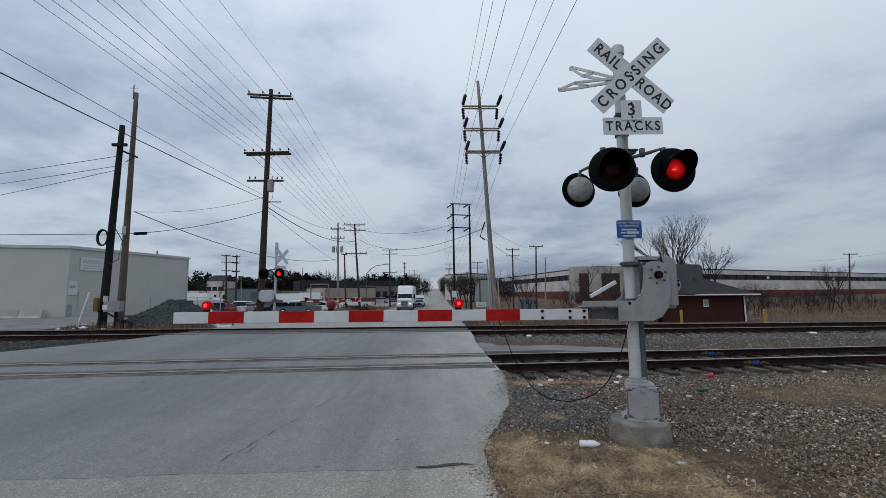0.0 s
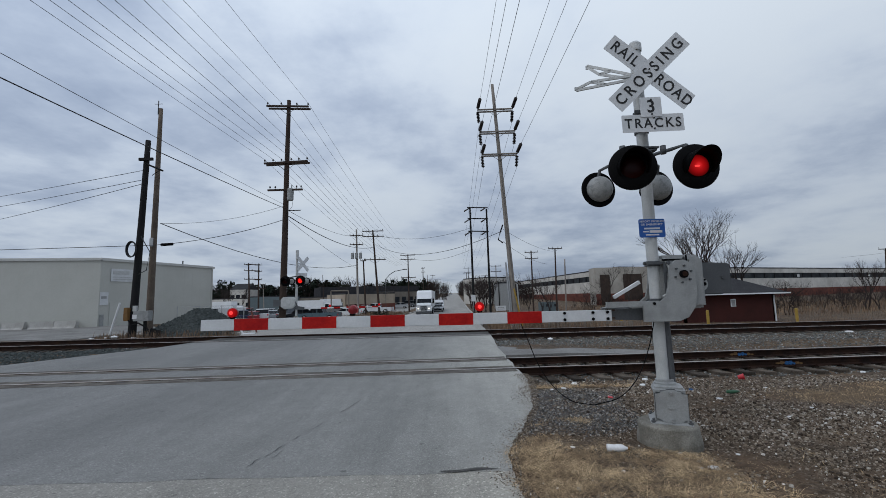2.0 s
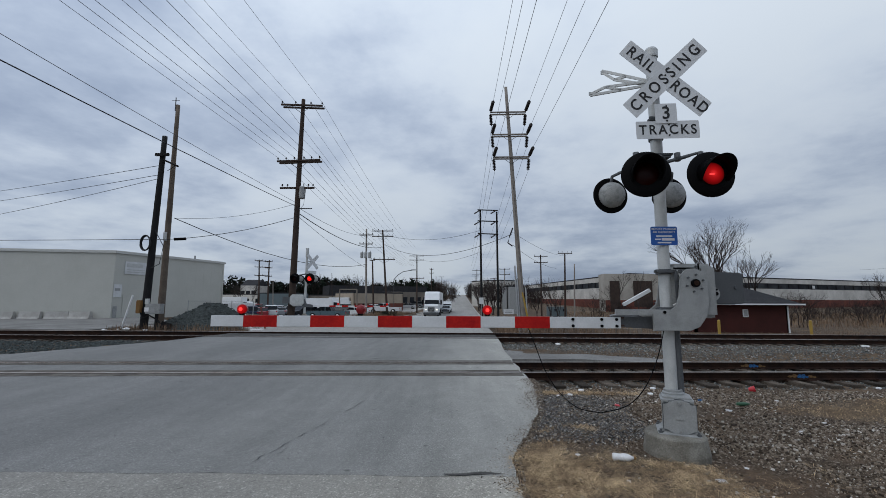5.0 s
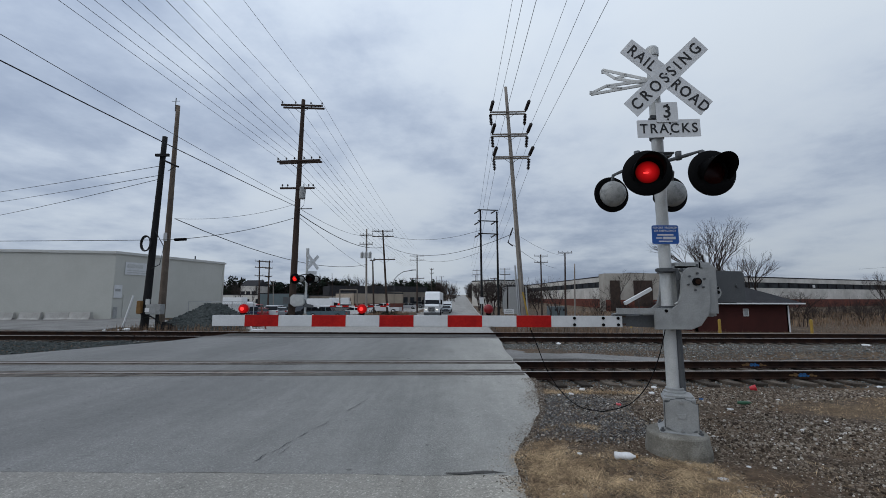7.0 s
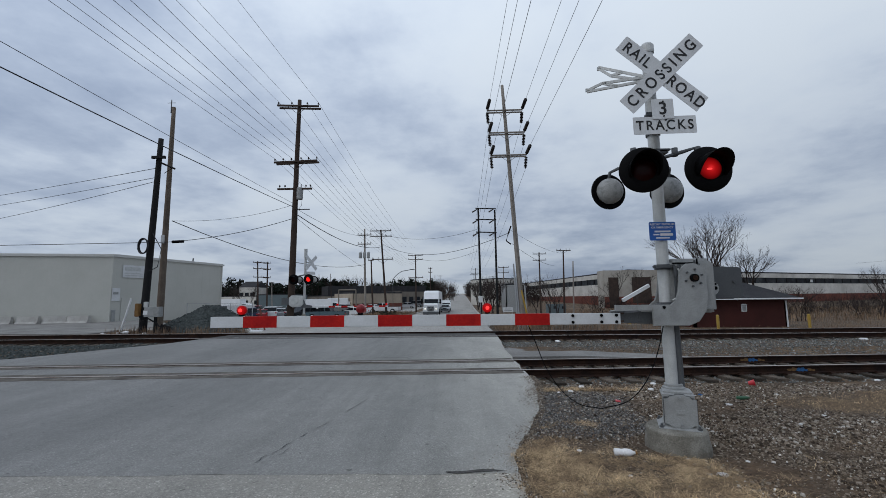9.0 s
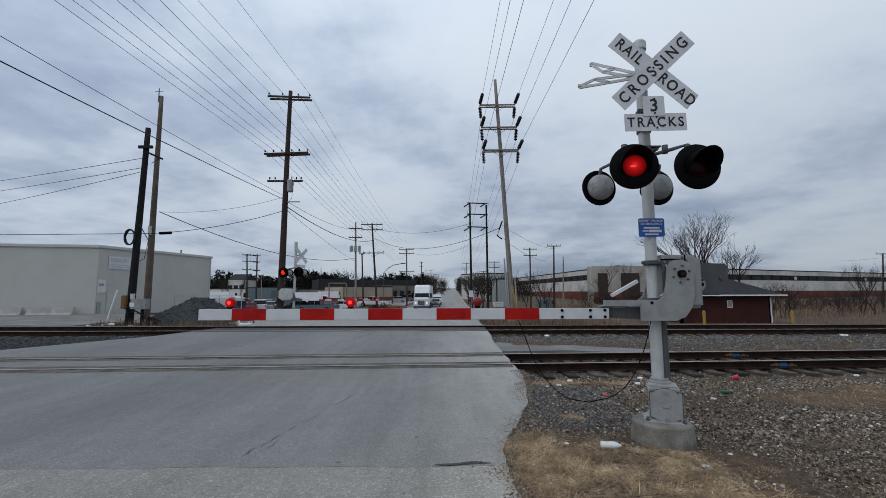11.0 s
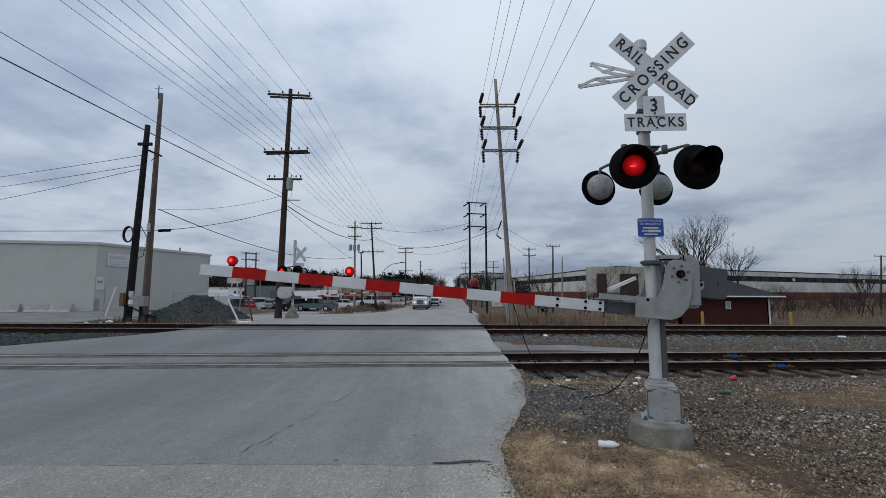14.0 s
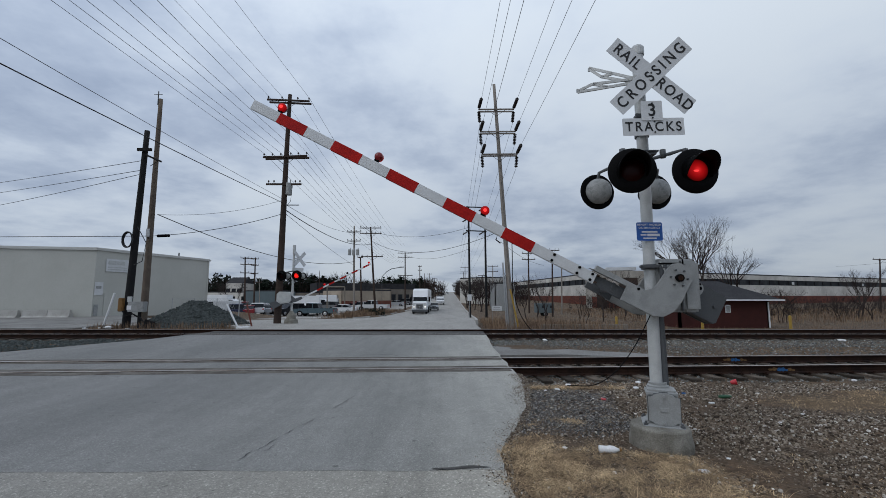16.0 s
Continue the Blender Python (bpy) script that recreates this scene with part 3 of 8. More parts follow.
def ground_material():
    m = bpy.data.materials.new("dirt_and_gravel")
    m.use_nodes = True
    n, l = m.node_tree.nodes, m.node_tree.links
    b = n["Principled BSDF"]
    b.inputs["Roughness"].default_value, b.inputs["Specular IOR Level"].default_value = 0.95, 0.2
    tc = n.new("ShaderNodeTexCoord")

    def tex(scale, detail=5, rough=0.6):
        t = n.new("ShaderNodeTexNoise")
        t.inputs["Scale"].default_value, t.inputs["Detail"].default_value, t.inputs["Roughness"].default_value = scale, detail, rough
        l.new(tc.outputs["Object"], t.inputs["Vector"])
        return t.outputs["Fac"]

    def ramp(fac, stops):
        r = n.new("ShaderNodeValToRGB")
        while len(r.color_ramp.elements) < len(stops):
            r.color_ramp.elements.new(0.5)
        for e, (p, c) in zip(r.color_ramp.elements, stops):
            e.position, e.color = p, (*c, 1)
        l.new(fac, r.inputs[0])
        return r.outputs[0]

    def mix(fac, a, c):
        x = n.new("ShaderNodeMix")
        x.data_type = "RGBA"
        l.new(fac, x.inputs["Factor"]), l.new(a, x.inputs["A"]), l.new(c, x.inputs["B"])
        return x.outputs["Result"]

    vor = n.new("ShaderNodeTexVoronoi")
    vor.inputs["Scale"].default_value = 48
    l.new(tc.outputs["Object"], vor.inputs["Vector"])
    pebbles = ramp(vor.outputs["Color"], [(0.0, (0.022, 0.015, 0.010)), (0.5, (0.085, 0.061, 0.042)), (0.78, (0.165, 0.128, 0.094)), (0.90, (0.29, 0.245, 0.195)), (1.0, (0.54, 0.50, 0.44))])
    dirt = ramp(tex(9), [(0.3, (0.054, 0.035, 0.022)), (0.7, (0.18, 0.121, 0.077))])
    grass = ramp(tex(30), [(0.3, (0.11, 0.075, 0.046)), (0.7, (0.24, 0.168, 0.104))])
    base = mix(ramp(tex(0.9), [(0.40, (0, 0, 0)), (0.58, (1, 1, 1))]), dirt, pebbles)
    base = mix(ramp(tex(0.42, 6, 0.65), [(0.56, (0, 0, 0)), (0.66, (1, 1, 1))]), base, grass)
    cover, thatch = n.new("ShaderNodeAttribute"), ramp(tex(70, 4, 0.7), [(0.3, (0.07, 0.046, 0.028)), (0.7, (0.25, 0.172, 0.10))])
    cover.attribute_name = "thatch"
    edge = n.new("ShaderNodeMath")
    edge.operation = "MULTIPLY_ADD"
    edge.inputs[1].default_value, edge.inputs[2].default_value = 0.8, -0.4
    l.new(tex(14, 5, 0.65), edge.inputs[0])
    total = n.new("ShaderNodeMath")
    l.new(cover.outputs["Fac"], total.inputs[0]), l.new(edge.outputs[0], total.inputs[1])
    base = mix(ramp(total.outputs[0], [(0.28, (0, 0, 0)), (0.60, (1, 1, 1))]), base, thatch)
    l.new(base, b.inputs["Base Color"])
    bp = n.new("ShaderNodeBump")
    bp.inputs["Strength"].default_value, bp.inputs["Distance"].default_value = 0.9, 0.03
    l.new(vor.outputs["Distance"], bp.inputs["Height"]), l.new(bp.outputs[0], b.inputs["Normal"])
    return m


def strip(name, y_lo, y_hi, ny, nx, material, label, category="road", lift=0.0, left=None, right=None, wobble=0.0, depth=0.2, zf=None):
    """A sheet of paving between two lines across the road, with thickness; its edges are the road's."""
    left = left or (lambda y: ramp_at(y, LEFT_EDGE))
    right = right or (lambda y: ramp_at(y, RIGHT_EDGE))
    zf = zf or road_z
    verts, n = [], nx + 1
    for j in range(ny + 1):
        v = j / ny
        ym = y_lo(0) * (1 - v) + y_hi(0) * v
        xl, xr = left(ym), right(ym) + wobble * (0.6 * noise.noise((ym * 1.3, 7, 1)) + 0.25 * noise.noise((ym * 6.0, 3, 1)))
        for i in range(n):
            u = i / nx
            x = xl + (xr - xl) * (1 - (1 - u) ** 1.5)
            xc = max(min(x, 30), -30)
            y = y_lo(xc) * (1 - v) + y_hi(xc) * v
            verts.append((x, y, zf(x, y) + lift + 0.006 * noise.noise((x * 0.7, y * 0.7, 9))))
    faces = [(j * n + i, j * n + i + 1, (j + 1) * n + i + 1, (j + 1) * n + i) for j in range(ny) for i in range(nx)]
    rim = [i for i in range(n)] + [j * n + nx for j in range(1, ny + 1)] + [ny * n + i for i in range(nx - 1, -1, -1)] + [j * n for j in range(ny - 1, 0, -1)]
    low = len(verts)
    verts += [(verts[k][0], verts[k][1], verts[k][2] - depth) for k in rim]
    faces += [(rim[k], low + k, low + (k + 1) % len(rim), rim[(k + 1) % len(rim)]) for k in range(len(rim))]
    ob = mesh_from(name, verts, faces, material)
    return tagged(ob, label, category, kind="structure")


def flat(y):
    return lambda x: y


def rail2(x):
    return 18.0


GAP = 0.075
build_ground()
strip("yard", flat(22.4), flat(33), 24, 30, M["yard"], "grey gravelled yard before the warehouse", "yard", left=flat(-75), right=lambda y: -19.5 - 0.3 * noise.noise((y * 0.8, 2, 2)), zf=lambda x, y: ground_z(x, y) + 0.045, depth=0.15)
strip("road_apron", flat(-40), lambda x: 4.22 + 0.012 * x + 0.03 * noise.noise((x * 1.5, 1, 3)), 300, 40, M["asphalt_old"], "pale worn old asphalt with exposed stones", lift=-0.003, wobble=0.12)
strip("road_near", lambda x: 4.22 + 0.012 * x + 0.03 * noise.noise((x * 1.5, 1, 3)), lambda x: rail_near(x) - GAP, 110, 60, M["asphalt"], "grey asphalt road leading to the crossing", wobble=0.07)
strip("crossing_panel_near", lambda x: rail_near(x) + GAP, lambda x: rail_near(x) + 1.5 - GAP, 6, 50, M["asphalt"], "asphalt between the rails of the crossing", wobble=0.1)
strip("road_middle", lambda x: rail_near(x) + 1.5 + GAP, lambda x: 18.0 - GAP, 14, 40, M["asphalt"], "grey asphalt road between the tracks", wobble=0.12)
strip("crossing_panel_far", lambda x: 18.0 + GAP, lambda x: 19.5 - GAP, 4, 30, M["header_dark"], "asphalt between the rails of the crossing", wobble=0.1)
strip("road_behind_tracks", lambda x: 19.5 + GAP, flat(25.2), 8, 30, M["asphalt_far"], "grey asphalt beyond the tracks")
strip("road_far", flat(25.2), flat(900), 160, 20, M["asphalt_far"], "long straight pale asphalt road rising into the distance", left=lambda y: ramp_at(y, LEFT_EDGE))


def lot_z(x, y):
    return ramp_at(y, LEFT_Z) + 0.03


strip("parking_lot", flat(46), flat(120), 30, 10, M["asphalt_far"], "pale asphalt parking lot", "parking lot", left=flat(-75), right=lambda y: ramp_at(y, LEFT_EDGE) - (verge_width(y) - 0.4 if y < 80 else 2.5), zf=lot_z)

for k, off in enumerate((-GAP - 0.30, GAP, 1.5 - GAP - 0.26, 1.5 + GAP)):
    strip("crossing_header", lambda x, o=off: rail_near(x) + o + 0.02 * noise.noise((x * 2, o, 2)), lambda x, o=off: rail_near(x) + o + (0.30 if k == 0 else 0.24) + 0.035 * noise.noise((x * 1.7, o, 6)), 2, 90, M["header"], "stained header strip beside the crossing rail", lift=0.006, depth=0.02, left=flat(-24), right=lambda y: ramp_at(y, RIGHT_EDGE) - 0.05)
for off in (-GAP - 0.25, GAP, 1.5 - GAP - 0.2, 1.5 + GAP):
    strip("crossing_header", lambda x, o=off: 18.0 + o, lambda x, o=off: 18.0 + o + 0.26 + 0.08 * noise.noise((x * 0.9, o, 3)), 2, 60, M["header_dark"], "stained header strip beside the crossing rail", lift=0.006, depth=0.02)


def tar_seam(pts, w, name="tar_seam", label="dark crack sealed with tar along the asphalt", material="tar"):
    """A thin uneven line of tar on the road."""
    verts, faces = [], []
    line = smooth_line(pts, 12)
    for i, p in enumerate(line):
        d = (line[min(i + 1, len(line) - 1)] - line[max(i - 1, 0)]).normalized()
        sd = Vector((-d.y, d.x, 0)) * w * (0.55 + 0.9 * noise.noise((p.x * 5, p.y * 5, 1)))
        wob = Vector((-d.y, d.x, 0)) * 0.02 * noise.noise((p.x * 3, p.y * 3, 9))
        for q in (p + sd + wob, p - sd + wob):
            verts.append((q.x, q.y, road_z(q.x, q.y) + 0.0085))
        if i:
            k = 2 * i
            faces.append((k - 2, k - 1, k + 1, k))
    ob = mesh_from(name, verts, faces, M[material])
    return tagged(ob, label, "crack", kind="structure")


def smooth_line(pts, n=6):
    """A flowing line through pts."""
    p = [Vector(q) for q in pts]
    p = [p[0] * 2 - p[1], *p, p[-1] * 2 - p[-2]]
    out = []
    for a, b, c, d in zip(p, p[1:], p[2:], p[3:]):
        for k in range(n):
            t = k / n
            out.append(0.5 * (2 * b + (c - a) * t + (2 * a - 5 * b + 4 * c - d) * t * t + (3 * b - a - 3 * c + d) * t ** 3))
    return out + [p[-2]]


for a, b in (((-2.06, 4.47, 0.00), (-2.03, 4.67, 0.00)), ((-2.00, 4.74, -0.00), (-1.92, 5.10, 0.00)), ((-1.89, 5.26, 0.00), (-1.84, 5.41, 0.00)), ((-1.81, 5.61, 0.00), (-1.67, 6.08, 0.00)), ((-1.62, 6.43, 0.00), (-1.45, 7.13, 0.00)), ((-1.38, 7.37, 0.00), (-1.25, 7.86, 0.00)), ((-1.91, 4.70, 0.00), (-1.87, 4.88, 0.00)), ((-3.09, 4.69, 0.00), (-3.00, 4.82, 0.00)), ((-3.41, 5.94, 0.00), (-3.38, 6.05, 0.00))):
    a, b = Vector(a), Vector(b)
    tar_seam([a, a.lerp(b, 0.35) + Vector((0.012, 0, 0)), a.lerp(b, 0.7) - Vector((0.01, 0, 0)), b], 0.006)
tar_seam([(-2.24, 7.67, 0.00), (-1.89, 7.86, 0.00), (-1.62, 8.59, 0.00)], 0.003)
tar_seam([(-0.10, 4.25, 0.00), (0.08, 4.24, 0.00), (0.32, 4.28, 0.00), (0.50, 4.27, 0.00)], 0.026, "tar_patch", "dark tar patch at the joint of two pavings", "header_dark")
tar_seam([(-9.54, 9.07, -0.00), (-8.53, 9.00, 0.00), (-7.75, 9.19, 0.00), (-6.81, 9.07, -0.00)], 0.018)
tar_seam([(-3.92, 9.53, 0.00), (-3.49, 9.39, -0.00), (-2.32, 9.60, 0.00), (-1.78, 9.46, 0.00)], 0.016)
tar_seam([(-2.21, 11.70, 0.00), (-1.46, 11.81, 0.00), (-1.19, 11.49, 0.00)], 0.03)

# ---- tracks ----
RAIL = [(-0.075, 0.0), (0.075, 0.0), (0.075, 0.012), (0.014, 0.035), (0.014, 0.125), (0.036, 0.135), (0.036, 0.165), (0.026, 0.172), (-0.026, 0.172), (-0.036, 0.165), (-0.036, 0.135), (-0.014, 0.125), (-0.014, 0.035), (-0.075, 0.012)]


def rail(parent, x0, y0, x1, y1, z):
    d = Vector((x1 - x0, y1 - y0, 0))
    side = Vector((-d.y, d.x, 0)).normalized()
    verts, n = [], len(RAIL)
    for p in (Vector((x0, y0, z)), Vector((x1, y1, z))):
        verts += [p + side * s + Vector((0, 0, h - 0.172)) for s, h in RAIL]
    faces = [(i, (i + 1) % n, n + (i + 1) % n, n + i) for i in range(n)] + [tuple(range(n - 1, -1, -1)), tuple(range(n, 2 * n))]
    me = bpy.data.meshes.new("rail")
    me.from_pydata(verts, [], faces)
    me.materials.append(M["rail_side"]), me.materials.append(M["rail_top"])
    for p in me.polygons:
        if p.index in (6, 7, 8):
            p.material_index = 1
    ob = new("rail", me)
    ob.parent = parent
    return ob


def track(x_from, x_to, line, z, cant, label, tie_spans):
    tr = thing("railway_track", 0, 0, 0, label, "railway track", kind="structure")
    rail(tr, x_from, line(x_from), x_to, line(x_to), z)
    rail(tr, x_from, line(x_from) + 1.505, x_to, line(x_to) + 1.505, z + cant)
    slope = line(1) - line(0)
    bm = B()
    box(bm, 0, 0, 0, 0.23, 2.74, 0.17, bev=0.012)
    me = bpy.data.meshes.new("tie")
    bm.to_mesh(me)
    bm.free()
    me.materials.append(M["tie"])
    plate = bpy.data.meshes.new("tie_plate")
    bm = B()
    box(bm, 0, 0, 0, 0.19, 0.34, 0.018, bev=0.004)
    for sx in (-0.06, 0.06):
        box(bm, sx, 0.11 * (1 if sx > 0 else -1), 0.016, 0.03, 0.04, 0.03)
    bm.to_mesh(plate)
    bm.free()
    plate.materials.append(M["rail_side"])
    for a, b_ in tie_spans:
        x = a
        while x < b_:
            ob = new("tie", me)
            ob.parent = tr
            j = random.uniform(-1, 1)
            ob.matrix_basis = pose(x + 0.03 * j, line(x) + 0.70 + 0.07 * random.uniform(-1, 1), z - 0.172 - 0.083 + cant / 2 + 0.008 * j, math.degrees(math.atan(cant / 1.5)), 0, math.degrees(math.atan(slope)) + 1.5 * j)
            for k in (0, 1):
                pl = new("tie_plate", plate)
                pl.parent = tr
                pl.matrix_basis = pose(x + 0.03 * j, line(x) + 1.505 * k, z - 0.172 + cant * k + 0.002, 0, 0, math.degrees(math.atan(slope)))
            x += 0.53
    return tr


track(-70, 70, rail_near, 0.055, 0.0, "single railway track with rusty rails on weathered wooden ties", [(1.6, 15), (-26, -24)])
track(-110, 110, rail2, 0.06, 0.075, "further railway track with rusty rails on wooden ties", [(2.1, 24), (-32, -10.6)])


# ---- the crossing signal by the road ----
PIVOT = (2.77, 4.95, 1.86)
MX, MY = 2.52, 5.14


def lettering(text, size, x, y, z, parent, material, turn=0.0, name="lettering", squeeze=1.0, space=1.1):
    """Flat raised letters that face the road user; x, y, z is their middle."""
    c = bpy.data.curves.new(name, "FONT")
    c.body, c.size, c.align_x, c.align_y, c.extrude, c.space_character = text, size, "CENTER", "CENTER", 0.001, space
    c.offset = size * 0.015
    tmp = new("tmp_text", c)
    dg = bpy.context.evaluated_depsgraph_get()
    dg.update()
    me = bpy.data.meshes.new_from_object(tmp.evaluated_get(dg))
    bpy.data.objects.remove(tmp)
    bpy.data.curves.remove(c)
    me.name = name
    me.materials.clear()
    me.materials.append(material)
    me.transform(Matrix.Diagonal((squeeze, 1, 1, 1)))
    ob = new(name, me)
    ob.parent = parent
    ob.matrix_basis = Matrix.Translation((x, y, z)) @ Matrix.Rotation(radians(turn), 4, "Y") @ FACE
    return ob


def plate(name, parent, x, y, z, w, h, material, label="", turn=0.0, thick=0.004, corner=0.012, mi_label=""):
    bm = B()
    pts = []
    for cx, cz, a0 in ((w / 2, h / 2, 0), (-w / 2, h / 2, 90), (-w / 2, -h / 2, 180), (w / 2, -h / 2, 270)):
        for k in range(4):
            a = radians(a0 + 30 * k)
            pts.append((cx - math.copysign(corner, cx) + corner * math.cos(a), cz - math.copysign(corner, cz) + corner * math.sin(a)))
    prism(bm, pts, -thick / 2, thick / 2)
    ob = part(name, bm, material, parent, label)
    ob.matrix_basis = pose(x, y, z, 0, turn, 0)
    return ob


FLASH = 0.7145


def flash_rows(on_first, moved, rest, end=16.0):
    """Rows for a bulb that slides forward behind its lens while lit; on_first: lit in the first, third and so on half period."""
    rows, t, lit = [], 0.03, on_first
    rows.append((0.0, moved if lit else rest))
    while t < end:
        nxt = t + FLASH
        if 0.06 < t < end:
            rows.append((t - 0.034, rest if lit else moved))
            rows.append((t, moved if lit else rest))
        lit, t = not lit, nxt
    last = moved if rows[-1][1] is moved else rest
    rows.append((end, last))
    return rows


BULBS = []


def flasher(parent, x, y, z, first, turn=0.0, size=1.0, glow="lamp_glow"):
    """A round black background with a hood, a red lens and a bulb that comes forward when lit. The lamp looks along -y."""
    m = Matrix.Translation((x, y, z)) @ Matrix.Rotation(radians(turn), 4, "Z")
    lamp_m = m @ FACE
    bg = B()
    s = size
    lathe(bg, [(0.0, 0.0), (0.15 * s, 0.0), (0.25 * s, -0.004), (0.262 * s, -0.016), (0.262 * s, -0.03), (0.24 * s, -0.03), (0.15 * s, -0.02), (0, -0.02)], lamp_m, 40)
    lamp = part("background", bg, M["black"], parent, "round black signal background", smooth=True)
    hood = B()
    n = 26
    span = radians(118)
    ri, ro = 0.158 * s, 0.165 * s
    rows = []
    for i in range(n + 1):
        a = -span + 2 * span * i / n
        reach = (0.27 * max(0.0, math.cos(a * 0.74)) ** 0.8 + 0.02) * s
        ca, sa = math.sin(a), math.cos(a)
        droop = -0.02 * s
        rows.append([hood.verts.new(lamp_m @ Vector((r * ca, r * sa + (droop if h > 0.01 else 0), h))) for r, h in ((ri, 0.002), (ri, reach), (ro, reach), (ro, 0.002))])
    for p, q in zip(rows, rows[1:]):
        for k in range(4):
            hood.faces.new((p[k], p[(k + 1) % 4], q[(k + 1) % 4], q[k]))
    hood.faces.new(rows[0]), hood.faces.new(list(reversed(rows[-1])))
    part("hood", hood, M["black"], lamp, smooth=True)
    lens = B()
    lathe(lens, [(0.0, 0.030 * s), (0.06 * s, 0.027 * s), (0.11 * s, 0.018 * s), (0.132 * s, 0.004 * s)], lamp_m, 32)
    part("lens", lens, M["lens_off"], lamp, "dark red glass lens", smooth=True)
    back = B()
    lathe(back, [(0.165 * s, -0.02), (0.172 * s, -0.05), (0.165 * s, -0.09), (0.13 * s, -0.15), (0.07 * s, -0.185), (0.0, -0.19)], lamp_m, 32)
    part("housing", back, M["silver"], lamp, "silver-grey domed lamp housing", smooth=True)
    bulb = B()
    lathe(bulb, [(0.0, 0.030 * s), (0.06 * s, 0.027 * s), (0.105 * s, 0.018 * s), (0.126 * s, 0.006 * s)], FACE, 32, 0)
    lathe(bulb, [(0.0, 0.0325 * s), (0.028 * s, 0.0315 * s), (0.028 * s, 0.028 * s)], FACE @ Matrix.Translation((-0.02 * s, -0.012 * s, 0)) @ Matrix.Diagonal((1.1, 0.4, 1, 1)), 16, 1)
    ob = part("bulb", bulb, [M[glow], M["glow_core"]], lamp, "bright red light of the flasher", smooth=True)
    BULBS.append((ob, first, m @ pose(0, -0.006, 0), m @ pose(0, 0.05, 0)))
    return lamp


MAST_CABLE = []
CABLE_HANG = Vector((2.47, 5.05, 1.44)) - Vector((MX, MY, 0))
CABLE_TOP = Vector((0.86, 4.99, 1.33))


def hanging_cable():
    """The piece of cable between the arm and the ground, which the arm lifts."""
    bm = B()
    pts = [Vector(q) - CABLE_TOP for q in ((0.86, 4.99, 1.33), (0.93, 4.99, 1.15), (1.04, 4.98, 0.86), (1.20, 4.98, 0.61), (1.40, 4.97, 0.45), (1.65, 4.97, 0.40))]
    tube(bm, smooth_line(pts), 0.0055, 6)
    ob = part("arm_cable", bm, M["black"], None, "black cable hanging from the gate arm", smooth=True)
    ob.matrix_basis = Matrix.Translation(CABLE_TOP)
    return tagged(ob, "", "cable")


ARM_CABLE = hanging_cable()


